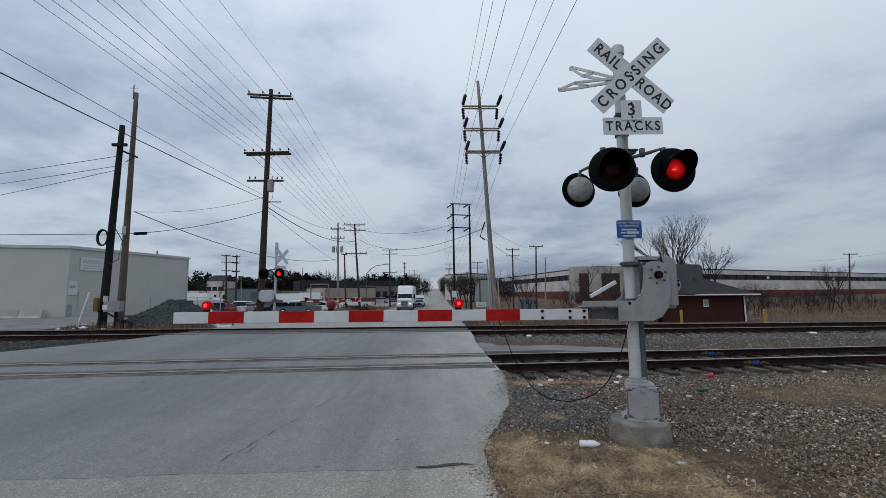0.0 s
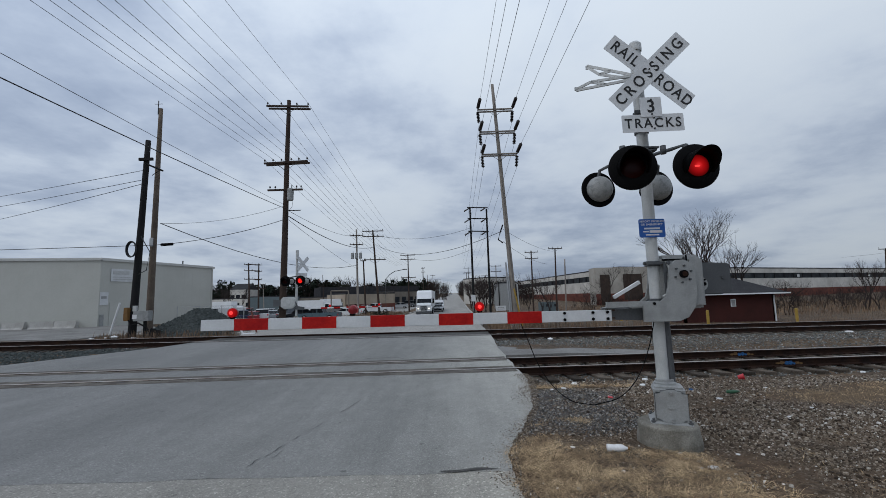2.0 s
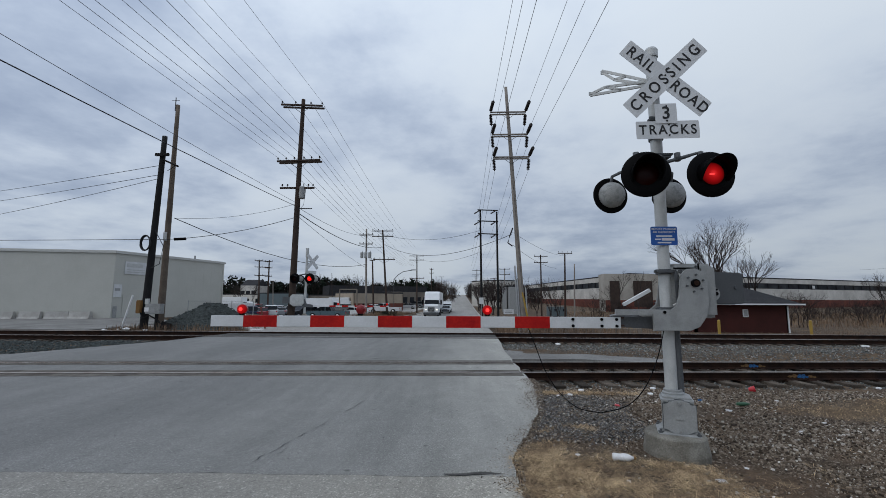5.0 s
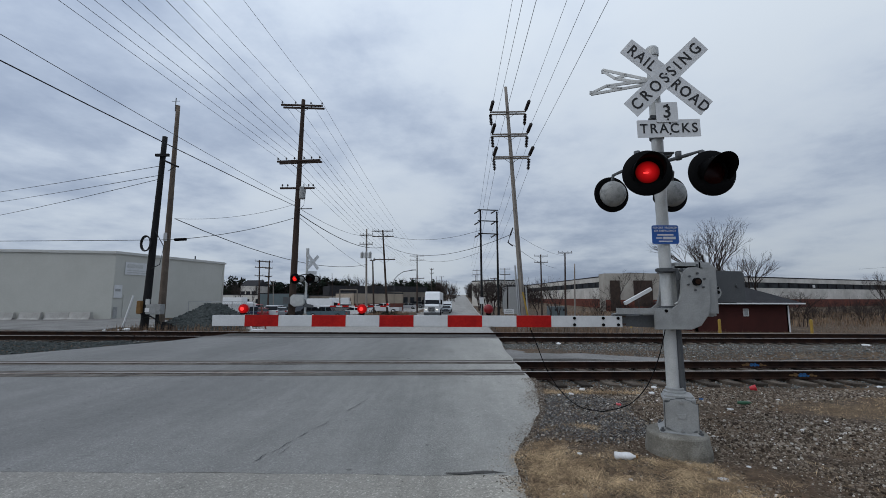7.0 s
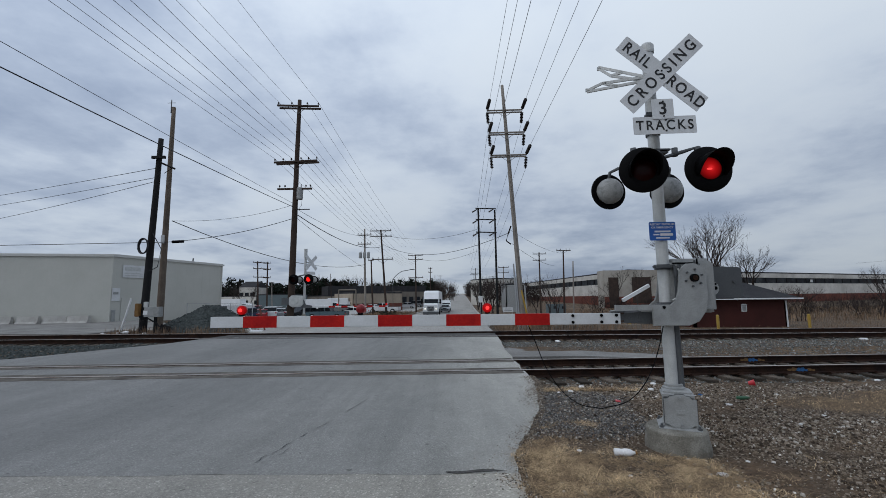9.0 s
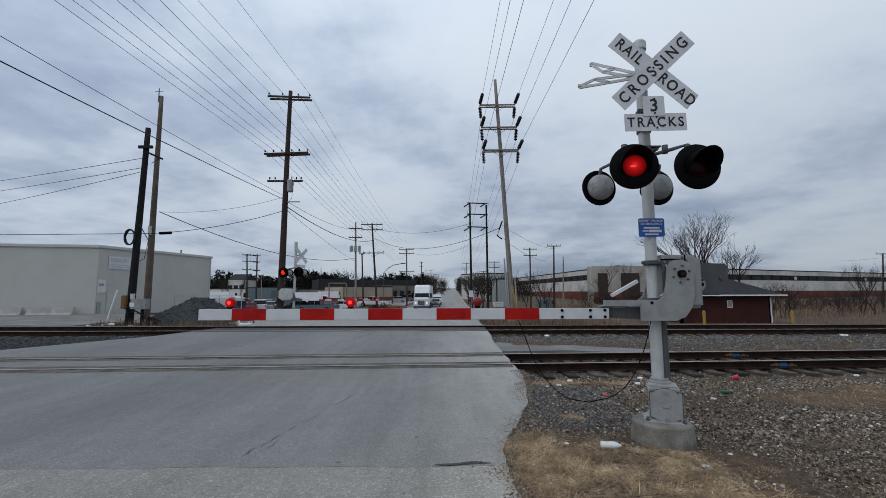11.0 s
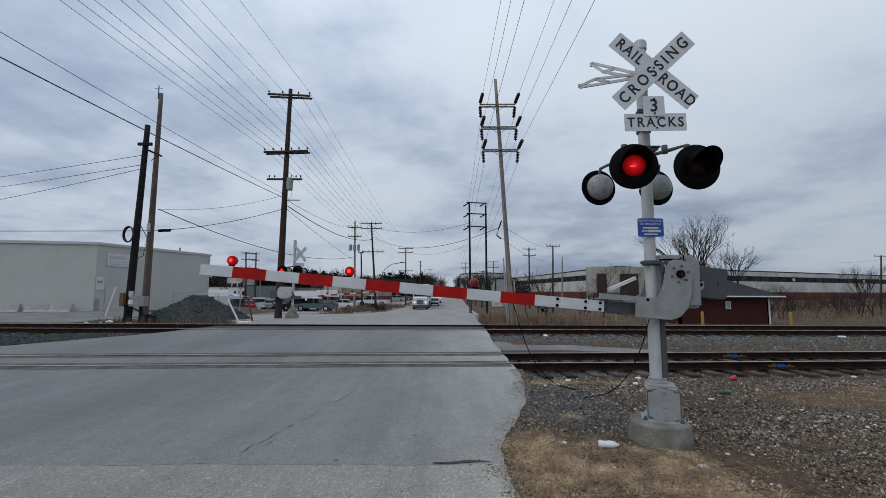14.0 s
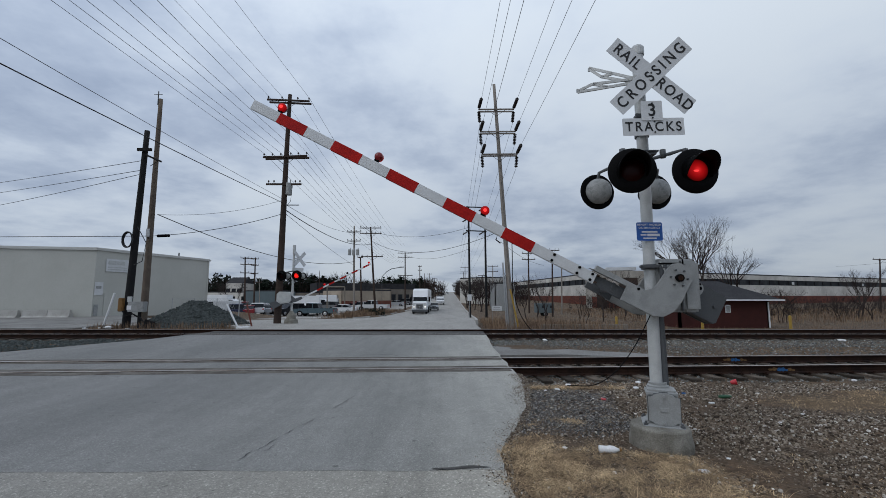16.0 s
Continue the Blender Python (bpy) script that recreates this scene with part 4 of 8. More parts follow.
def crossing_signal():
    th = thing("crossing_signal", MX, MY, 0.0, "silver railroad crossing signal mast with red flashers on a concrete base", "crossing signal")
    ox, oy = -MX, -MY

    def W(x, y, z):
        return (x + ox, y + oy, z)

    bm = B()
    lathe(bm, [(0.345, -0.18), (0.34, 0.0), (0.325, 0.10), (0.318, 0.155), (0.308, 0.170), (0.29, 0.178), (0.0, 0.180)], Matrix.Translation((-0.012, -0.075, 0)), 48)
    for v in bm.verts:
        k = 0.02 if v.co.z < 0.15 else 0.008
        v.co += Vector((noise.noise(v.co * 4), noise.noise(v.co * 4 + Vector((9, 0, 0))), 0.6 * noise.noise(v.co * 5))) * k
    part("concrete_base", bm, M["concrete"], th, "round stained concrete footing", smooth=False)
    bm = B()
    rod(bm, (0.015, 0, 0.25), (0, 0, 4.80), 0.068, seg=24)
    lathe(bm, [(0.078, 4.74), (0.082, 4.76), (0.082, 4.84), (0.06, 4.87), (0, 4.875)], None, 24)
    part("mast", bm, M["silver"], th, "silver-painted steel pipe mast", smooth=False)
    bm = B()
    rod(bm, (0.115, 0.01, 0.5), (0.098, 0.01, 1.50), 0.05, seg=16)
    part("conduit", bm, M["dark_grey"], th, "dark cable conduit beside the mast")
    # cast foot with its bolted cover, turned slightly to the road
    foot = Matrix.Translation((0.035, -0.05, 0)) @ Matrix.Rotation(radians(-21), 4, "Z")
    bm = B()
    loft_box(bm, [(0.215, 0.20, 0.168), (0.215, 0.20, 0.186), (0.195, 0.18, 0.194), (0.17, 0.150, 0.212), (0.150, 0.130, 0.245), (0.142, 0.122, 0.29), (0.142, 0.122, 0.50), (0.150, 0.130, 0.515), (0.166, 0.146, 0.522), (0.166, 0.146, 0.546), (0.150, 0.130, 0.556), (0.150, 0.130, 0.574), (0.120, 0.115, 0.586)], foot, 0.03)
    lathe(bm, [(0.118, 0.575), (0.118, 0.60), (0.10, 0.612), (0.10, 0.635), (0.08, 0.642)], Matrix.Translation((0.03, 0, 0)), 24)
    part("junction_box", bm, M["grey_paint"], th, "grey cast-iron junction box at the mast foot")
    for sx in (-1, 1):
        bm = B()
        box(bm, sx * 0.152, -0.128, 0.36, 0.022, 0.03, 0.34, foot, 0.008)
        box(bm, sx * 0.172, -0.150, 0.215, 0.05, 0.05, 0.05, foot, 0.012)
        part("foot_rib", bm, M["grey_paint"], th)
        for sy in (-1, 1):
            bm = B()
            p = foot @ Vector((sx * 0.185, sy * 0.17, 0.18))
            rod(bm, p, p + Vector((0, 0, 0.05)), 0.014, seg=8)
            rod(bm, p + Vector((0, 0, 0.008)), p + Vector((0, 0, 0.030)), 0.026, seg=6)
            part("anchor_bolt", bm, M["dark_grey"], th, "dark anchor bolt with its nut")
    bm = B()
    pts = [(-0.163, -0.135), (-0.115, -0.135), (-0.10, -0.165), (-0.055, -0.165), (-0.04, -0.185), (0.04, -0.185), (0.055, -0.165), (0.10, -0.165), (0.115, -0.135), (0.163, -0.135)]
    pts += [(x, -z) for x, z in reversed(pts)]
    prism(bm, pts, -0.026, 0.0, bev=0.007)
    box(bm, 0, -0.03, 0.0, 0.09, 0.012, 0.05, bev=0.004)
    # added dark plate, slightly larger than the cover: stands for shade at its edge
    joint = B()
    prism(joint, [(x * 1.04, z * 1.035) for x, z in pts], -0.004, 0.006)
    gasket = part("gasket", joint, M["dark_grey"], th, "dark plate that stands for the shade round the cover")
    gasket.matrix_basis = foot @ pose(0.012, -0.150, 0.368)
    cover = part("cover", bm, M["grey_paint"], th, "grey bolted cover plate with a cast maker's panel")
    cover.matrix_basis = foot @ pose(0.012, -0.154, 0.368)
    for z in (-0.15, 0.15):
        bm = B()
        rod(bm, (0, -0.045, z), (0, -0.02, z), 0.016, seg=6)
        part("cover_bolt", bm, M["steel"], cover, "bright bolt head")
    # crossbuck
    cx, cy, cz = 0.01, -0.29, 4.315
    for turn, words in ((41.5, (("RAIL", -0.365), ("ROAD", 0.365))), (-43.5, (("CROSSING", 0.0),))):
        first = turn < 0
        yy = cy - (0.0 if not first else 0.008)
        bl = plate("crossbuck_blade", th, cx, yy, cz, 1.22, 0.229, M["sign_white"], "white crossbuck board with black letters", turn, 0.004, 0.008)
        for w, off in words:
            if w == "CROSSING":
                lettering(w, 0.19, 0, -0.004, -0.003, bl, M["sign_black"], squeeze=0.9, space=1.5)
            else:
                lettering(w, 0.19, off, -0.004, -0.003, bl, M["sign_black"], squeeze=0.86, space=1.22)
    for z in (cz, cz - 0.42, cz - 0.64):
        bm = B()
        box(bm, 0, -0.15, z, 0.06, 0.27, 0.05)
        rod(bm, (0, 0, z - 0.03), (0, 0, z + 0.03), 0.085, seg=20)
        box(bm, 0, -0.09, z, 0.22, 0.03, 0.05, bev=0.005)
        part("sign_bracket", bm, M["dark_grey"], th, "dark steel sign clamp")
    for z, w in ((3.45, 0.34), (3.415, 0.28)):
        bm = B()
        box(bm, 0.0, 0.0, z, w, 0.14, 0.02)
        part("clamp_plate", bm, M["dark_grey"], th)
    # the boards for the other approach, seen from behind and edge on
    for k, (dz, tilt) in enumerate(((0.10, 9), (-0.10, -9))):
        bm = B()
        a, e = ((Vector((2.49, 5.20, 4.47)), Vector((2.04, 5.55, 4.81))), (Vector((2.49, 5.20, 4.41)), Vector((1.85, 5.50, 4.43))))[k]
        a, e = a + Vector((ox, oy, 0)), e + Vector((ox, oy, 0))
        w = Vector((0, 0, 0.055 if k == 0 else -0.05))
        q = a.lerp(e, 0.72) - w * 1.6
        for p0, p1 in ((a, e), (a - w, q), (q, e - w * 0.3), (e, e - w * 0.9), (a.lerp(e, 0.45), q)):
            dd = p1 - p0
            tm = Matrix.Translation((p0 + p1) / 2) @ dd.to_track_quat("X", "Z").to_matrix().to_4x4()
            box(bm, 0, 0, 0, dd.length, 0.02, 0.034, tm)
        part("rear_sign_frame", bm, M["silver"], th, "bare metal frame of the boards behind")
    n3 = plate("number_plate", th, -0.01, -0.300, 3.865, 0.255, 0.245, M["sign_white"], "small white plate with the number of tracks", -1)
    lettering("3", 0.215, 0, -0.004, 0, n3, M["sign_black"])
    tr = plate("tracks_plate", th, 0.005, -0.29, 3.668, 0.74, 0.215, M["sign_white"], "white plate with black letters", -1)
    lettering("TRACKS", 0.165, 0, -0.004, -0.004, tr, M["sign_black"], squeeze=0.92, space=1.3)
    em = plate("emergency_notice", th, -0.01, -0.085, 2.428, 0.315, 0.225, M["blue"], "small blue emergency notice with white lettering", 0, 0.003, 0.02)
    for text, size, z in (("REPORT PROBLEM", 0.033, 0.082), ("OR EMERGENCY", 0.033, 0.044)):
        lettering(text, size, 0, -0.003, z, em, M["sign_white"])
    bm = B()
    box(bm, 0, -0.003, -0.004, 0.19, 0.002, 0.02)
    box(bm, -0.075, -0.003, -0.042, 0.07, 0.002, 0.016)
    part("text_bar", bm, M["sign_white"], em)
    bm = B()
    box(bm, 0.045, -0.003, -0.042, 0.15, 0.002, 0.03)
    part("text_bar", bm, M["sign_white"], em)
    bm = B()
    box(bm, 0, -0.003, -0.082, 0.16, 0.002, 0.016)
    part("text_bar", bm, M["sign_white"], em)
    for bx, by, bz in ((cx, cy - 0.012, cz + 0.03), (cx + 0.02, cy - 0.012, cz - 0.06), (-0.005, -0.304, 3.955), (-0.005, -0.304, 3.775), (0.02, -0.294, 3.73), (0.02, -0.294, 3.60)):
        bm = B()
        rod(bm, (bx, by - 0.006, bz), (bx, by + 0.002, bz), 0.011, seg=6)
        part("bolt", bm, M["sign_black"], th, "dark bolt head")
    # flashers
    flasher(th, *W(2.157, 4.66, 3.075), False, -14)
    flasher(th, *W(2.885, 4.66, 3.07), True, -1)
    for x in (2.11, 2.90):
        lamp = rear_flasher(th, *W(x, 5.66, 3.065))
    bm = B()
    tube(bm, [W(2.15, 4.90, 3.20), W(2.16, 4.88, 3.36), W(2.52, 4.95, 3.30), W(2.75, 4.92, 3.36), W(2.90, 4.88, 3.40), W(2.90, 4.86, 3.20)], 0.022, 10)
    tube(bm, [W(2.10, 5.60, 3.15), W(2.12, 5.56, 3.31), W(2.20, 5.48, 3.34), W(2.52, 5.25, 3.27), W(2.86, 5.46, 3.32), W(2.90, 5.56, 3.28), W(2.90, 5.60, 3.15)], 0.022, 10)
    lathe(bm, [(0.1, 3.18), (0.1, 3.40), (0.05, 3.42)], None, 20)
    for x in (2.15, 2.90):
        rod(bm, W(x, 4.88, 3.17), W(x, 4.88, 3.40), 0.035, seg=12)
    rod(bm, W(2.66, 4.93, 3.31), W(2.66, 4.93, 3.41), 0.034, seg=12)
    part("lamp_crossarm", bm, M["dark_grey"], th, "grey tubular arms that carry the lamps", smooth=True)
    # gate mechanism
    bm = B()
    box(bm, *W(2.82, 5.21, 1.775), 0.50, 0.35, 0.64, bev=0.045)
    box(bm, *W(2.955, 5.03, 1.765), 0.20, 0.07, 0.60, bev=0.03)
    box(bm, *W(2.70, 5.045, 1.80), 0.20, 0.05, 0.50, bev=0.02)
    mech = part("gate_mechanism", bm, M["grey_paint"], th, "grey steel gate mechanism case")
    bm = B()
    box(bm, *W(2.835, 5.015, 1.77), 0.016, 0.03, 0.60, bev=0.004)
    box(bm, *W(2.60, 5.012, 1.80), 0.03, 0.02, 0.42, bev=0.004)
    for z in (1.92, 1.80, 1.68):
        box(bm, *W(2.60, 4.998, z), 0.05, 0.012, 0.08, bev=0.003)
    part("case_rib", bm, M["dark_grey"], mech, "dark ribs and hinges of the case")
    bm = B()
    box(bm, *W(2.70, 5.018, 2.035), 0.25, 0.012, 0.022, Matrix.Identity(4), 0.004)
    box(bm, *W(2.852, 4.992, 2.02), 0.018, 0.012, 0.14, bev=0.004)
    part("case_seam", bm, M["black"], mech, "black seam of the case lid")
    bm = B()
    rod(bm, W(3.045, 5.10, 1.74), W(3.045, 5.07, 1.74), 0.085, seg=24)
    disc = part("end_disc", bm, M["grey_paint"], mech, "round end plate at the side of the case")
    bm = B()
    rod(bm, W(3.085, 5.07, 1.74), W(3.085, 5.058, 1.74), 0.022, seg=10)
    rod(bm, W(3.09, 5.07, 1.79), W(3.09, 5.06, 1.79), 0.012, seg=8)
    part("disc_bolt", bm, M["black"], disc)
    bm = B()
    tube(bm, smooth_line([W(2.62, 5.05, 2.05), W(2.64, 5.0, 1.95), W(2.66, 4.99, 1.80), W(2.62, 5.0, 1.66), W(2.56, 5.03, 1.60)]), 0.012, 8)
    part("case_hose", bm, M["silver"], mech, "pale flexible hose on the case", smooth=True)
    for z in (2.00, 1.55):
        bm = B()
        rod(bm, (0, 0, z - 0.03), (0, 0, z + 0.03), 0.09, seg=20)
        box(bm, 0.0, -0.09, z, 0.3, 0.05, 0.035, bev=0.006)
        for x in (-0.12, 0.12):
            rod(bm, (x, -0.14, z), (x, -0.05, z), 0.014, seg=6)
            rod(bm, (x, -0.155, z), (x, -0.135, z), 0.024, seg=6)
        part("mast_clamp", bm, M["dark_grey"], th, "steel clamps with bolts")
    bm = B()
    rod(bm, W(*(2.62, 5.22, 1.32)), W(*(2.64, 5.22, 0.65)), 0.05, seg=16)
    part("conduit", bm, M["dark_grey"], th, "dark steel conduit behind the mast", smooth=True)
    bm = B()
    low = Vector((1.65, 4.97, 0.40))
    tube(bm, smooth_line([low, (1.95, 4.97, 0.48), (2.17, 4.98, 0.69), (2.33, 5.00, 1.01), (2.43, 5.03, 1.31), (2.47, 5.05, 1.44)]), 0.0055, 6)
    for v in bm.verts:
        v.co += Vector((ox, oy, 0))
    for v in bm.verts:
        v.co -= CABLE_HANG
    ob = part("cable", bm, M["black"], th, "slack black cable down from the mast", smooth=True)
    ob.matrix_basis = Matrix.Translation(CABLE_HANG)
    MAST_CABLE.append(ob)
    return th


def rear_flasher(parent, x, y, z):
    """A flasher that faces the other way, seen from its housing."""
    m = Matrix.Translation((x, y, z)) @ Matrix.Rotation(radians(180 + 8), 4, "Z") @ FACE
    bg = B()
    lathe(bg, [(0.0, 0.0), (0.23, -0.004), (0.242, -0.016), (0.242, -0.03), (0.22, -0.03), (0.0, -0.02)], m, 40)
    lamp = part("background", bg, M["black"], parent, "round black signal background", smooth=True)
    back = B()
    lathe(back, [(0.168, -0.02), (0.174, -0.05), (0.172, -0.085), (0.157, -0.13), (0.115, -0.17), (0.06, -0.19), (0.0, -0.195)], m, 32)
    part("housing", back, M["lamp_back"], lamp, "weathered silver-grey domed lamp housing", smooth=True)
    hood = B()
    rod(hood, m @ Vector((0, 0.02, 0.0)), m @ Vector((0, 0.0, 0.22)), 0.13, 0.10, seg=24, caps=False)
    part("hood", hood, M["black"], lamp)
    return lamp


crossing_signal()


def gate_arm():
    th = thing("gate_arm", *PIVOT, "red and white striped crossing gate arm with three red lights", "gate arm")
    bm = B()
    outline = [(-5.66, -0.523), (-0.85, -0.522), (-0.85, -0.395), (-5.66, -0.395)]
    prism(bm, outline, 0.02, 0.075, bev=0.004)
    bar = part("arm_bar", bm, M["sign_white"], th, "white arm board")
    for k in range(5):
        x0 = -2.067 - 0.80 * k
        bm = B()
        prism(bm, [(x0, -0.5255), (x0 + 0.402, -0.5255), (x0 + 0.402, -0.3925), (x0, -0.3925)], 0.0175, 0.0775)
        part("red_stripe", bm, M["red"], bar, "red reflective stripe")
    for x in (-0.90, -1.07, -1.40):
        for z in (-0.42, -0.495):
            bm = B()
            rod(bm, (x, 0.005, z), (x, 0.02, z), 0.018, seg=6)
            part("bolt", bm, M["black"], bar, "black bolt head")
    for k, x in enumerate((-5.30, -3.88, -2.385)):
        bm = B()
        box(bm, x, 0.05, -0.375, 0.06, 0.05, 0.03, bev=0.006)
        rod(bm, (x, 0.05, -0.33), (x, 0.05, -0.39), 0.018, seg=10)
        lamp = part("arm_lamp", bm, M["black"], th, "small round lamp on the arm")
        fm = Matrix.Translation((x, 0.045, -0.32)) @ FACE
        bm = B()
        lathe(bm, [(0.0, 0.035), (0.03, 0.032), (0.05, 0.02), (0.055, 0.0), (0.055, -0.04), (0.045, -0.05), (0, -0.05)], fm, 20)
        lens = part("lens", bm, M["arm_lens"], lamp, "red lens", smooth=True)
        bm = B()
        lathe(bm, [(0.0, 0.038), (0.03, 0.035), (0.053, 0.022), (0.0575, 0.0), (0.0575, -0.005)], FACE, 20)
        lathe(bm, [(0.0, 0.042), (0.022, 0.040), (0.022, 0.036)], FACE, 12, 1)
        bulb = part("bulb", bm, [M["small_glow"], M["glow_core"]], lamp, "bright red light", smooth=True)
        rest, lit = pose(x, 0.085, -0.32), pose(x, 0.043, -0.32)
        if k == 0:
            bulb.matrix_basis = lit
        else:
            BULBS.append((bulb, k == 2, lit, rest))
    # curved support plates on both sides of the case
    pts = [(-0.16, 0.05), (-0.13, 0.12), (-0.07, 0.165), (0.02, 0.17), (0.10, 0.135), (0.15, 0.06), (0.15, -0.24), (0.12, -0.38), (0.03, -0.50), (-0.08, -0.545), (-0.49, -0.545), (-0.49, -0.33), (-0.30, -0.33), (-0.21, -0.26), (-0.175, -0.14)]
    for name, y0, y1 in (("support_plate", -0.01, 0.02), ("support_plate", 0.50, 0.53)):
        bm = B()
        prism(bm, pts, y0, y1, bev=0.005)
        part(name, bm, M["grey_paint"], th, "curved grey steel support plate", smooth=False)
    for k in range(6):
        a = radians(60 * k + 20)
        bm = B()
        rod(bm, (0.098 * math.cos(a), -0.03, 0.098 * math.sin(a)), (0.098 * math.cos(a), 0.0, 0.098 * math.sin(a)), 0.012, seg=6)
        part("bolt", bm, M["dark_grey"], th, "dark bolt head")
    bm = B()
    rod(bm, (0, -0.05, 0), (0, 0.0, 0), 0.045, seg=20)
    part("hub", bm, M["black"], th, "black round hub")
    bm = B()
    rod(bm, (0, -0.055, 0), (0, -0.04, 0), 0.03, seg=16)
    part("shaft_end", bm, M["rail_side"], th, "rusty shaft end")
    # open tray that joins the arm to the plates: a pale top bar over dark cheeks
    bm = B()
    prism(bm, [(-0.97, -0.375), (-0.90, -0.36), (-0.90, -0.305), (-0.28, -0.305), (-0.28, -0.36), (-0.50, -0.365)], 0.0, 0.06, bev=0.004)
    part("top_bar", bm, M["grey_paint"], th, "grey steel bar over the adapter")
    bm = B()
    rod(bm, (-0.36, -0.02, -0.335), (-0.36, 0.0, -0.335), 0.018, seg=6)
    part("bolt", bm, M["black"], th, "black bolt head")
    bm = B()
    prism(bm, [(-0.92, -0.40), (-0.45, -0.385), (-0.45, -0.53), (-0.78, -0.515)], 0.09, 0.115)
    part("inner_cheek", bm, M["dark_grey"], th, "dark inner plate of the adapter")
    bm = B()
    prism(bm, [(-0.80, -0.53), (-0.45, -0.54), (-0.45, -0.36), (-0.80, -0.38)], 0.46, 0.50)
    part("outer_cheek", bm, M["dark_grey"], th, "dark outer plate of the adapter")
    bm = B()
    box(bm, -0.60, 0.28, -0.44, 0.05, 0.40, 0.12, bev=0.008)
    part("spacer", bm, M["dark_grey"], th)
    bm = B()
    for z in (-0.40, -0.49):
        box(bm, -0.86, 0.05, z, 0.10, 0.05, 0.02)
    part("shear_pin_block", bm, M["pole_dark"], th, "rusty shear pin block behind the arm's end")
    bm = B()
    prism(bm, [(-0.74, -0.235), (-0.42, -0.06), (-0.405, -0.095), (-0.725, -0.27)], 0.20, 0.25)
    part("shear_bracket", bm, M["sign_white"], th, "pale angled bracket")
    bm = B()
    prism(bm, [(0.0, -0.17), (0.40, -0.25), (0.74, -0.25), (0.77, -0.22), (0.77, 0.12), (0.74, 0.15), (0.40, 0.16), (0.0, 0.15)], 0.45, 0.49, bev=0.006)
    prism(bm, [(0.38, -0.24), (0.73, -0.24), (0.76, -0.21), (0.76, 0.11), (0.73, 0.14), (0.38, 0.15)], 0.30, 0.45, bev=0.006)
    rod(bm, (0.66, 0.28, -0.04), (0.66, 0.31, -0.04), 0.022, seg=8)
    part("counterweight", bm, M["dark_grey"], th, "dark grey counterweight behind the case")
    return th


ARM = gate_arm()


# ---- poles and lines ----
def sag_line(a, b, sag, n=14):
    a, b = Vector(a), Vector(b)
    return [a.lerp(b, i / n) - Vector((0, 0, 4 * sag * (i / n) * (1 - i / n))) for i in range(n + 1)]


def wire(a, b, sag=0.4, r=0.009, group="overhead wires", label="black overhead wire strung between poles"):
    bm = B()
    ob = part("overhead_wire", tube(bm, sag_line(a, b, sag), r, 5), M["wire"], None, label)
    return tagged(ob, "", "wire", group)


def lerp3(a, b, s):
    return tuple(Vector(a).lerp(Vector(b), s))


def pole(base, top, r0, r1, material, label, group="utility poles"):
    """A leaning tapered wooden pole; parts are placed in its own space, from the base."""
    th = thing("utility_pole", *base, label, "utility pole", group)
    bm = B()
    d = Vector(top) - Vector(base)
    n = 10
    prev = None
    for i in range(n + 1):
        s = i / n
        c = d * s + Vector((0.03 * noise.noise((base[0], s * 2, 1)), 0, 0)) * r0 * 4
        r = r0 + (r1 - r0) * s
        if i == 0:
            c = c - Vector((0, 0, 0.4))
        ring = [bm.verts.new(c + Vector((r * math.cos(k * math.pi / 6), r * math.sin(k * math.pi / 6), 0))) for k in range(12)]
        if prev:
            for k in range(12):
                bm.faces.new((prev[k], prev[(k + 1) % 12], ring[(k + 1) % 12], ring[k]))
        prev = ring
    bm.faces.new(prev)
    part("shaft", bm, material, th, smooth=True)
    return th


def crossarm(th, s, base, top, half, pins, slope=0.0, double=False, braces=True, material=None, pin_mat=None, depth=0.12, yaw=0.0, off=0.0):
    """A wooden crossarm at the share s of the pole's height, with braces and pin insulators; returns where the wires sit."""
    c = Vector(top) - Vector(base)
    c = c * s
    m = Matrix.Translation(c) @ Matrix.Rotation(radians(yaw), 4, "Z") @ Matrix.Rotation(radians(-slope), 4, "Y")
    bm = B()
    for y in ((-0.2, 0.2) if double else (-0.17,)):
        box(bm, off, y, 0, 2 * half, 0.09, depth, m, 0.008)
    arm = part("crossarm", bm, material or M["pole_dark"], th, "weathered wooden crossarm")
    if braces:
        bm = B()
        for sx in (-1, 1):
            rod(bm, m @ Vector((sx * half * 0.5 + off, -0.2, -0.05)), m @ Vector((0, -0.16, -half * 0.38)), 0.016, seg=6)
        part("brace", bm, M["dark_grey"], arm)
    out = []
    for x in pins:
        bm = B()
        rod(bm, m @ Vector((x, -0.17, depth / 2)), m @ Vector((x, -0.17, depth / 2 + 0.12)), 0.014, seg=6)
        lathe(bm, [(0.02, 0.08), (0.055, 0.09), (0.05, 0.14), (0.035, 0.15), (0.05, 0.165), (0.03, 0.21), (0, 0.215)], m @ Matrix.Translation((x, -0.17, depth / 2)), 10)
        part("insulator", bm, pin_mat or M["insulator"], arm)
        out.append(tuple(Vector(base) + m @ Vector((x, -0.17, depth / 2 + 0.2))))
    return out


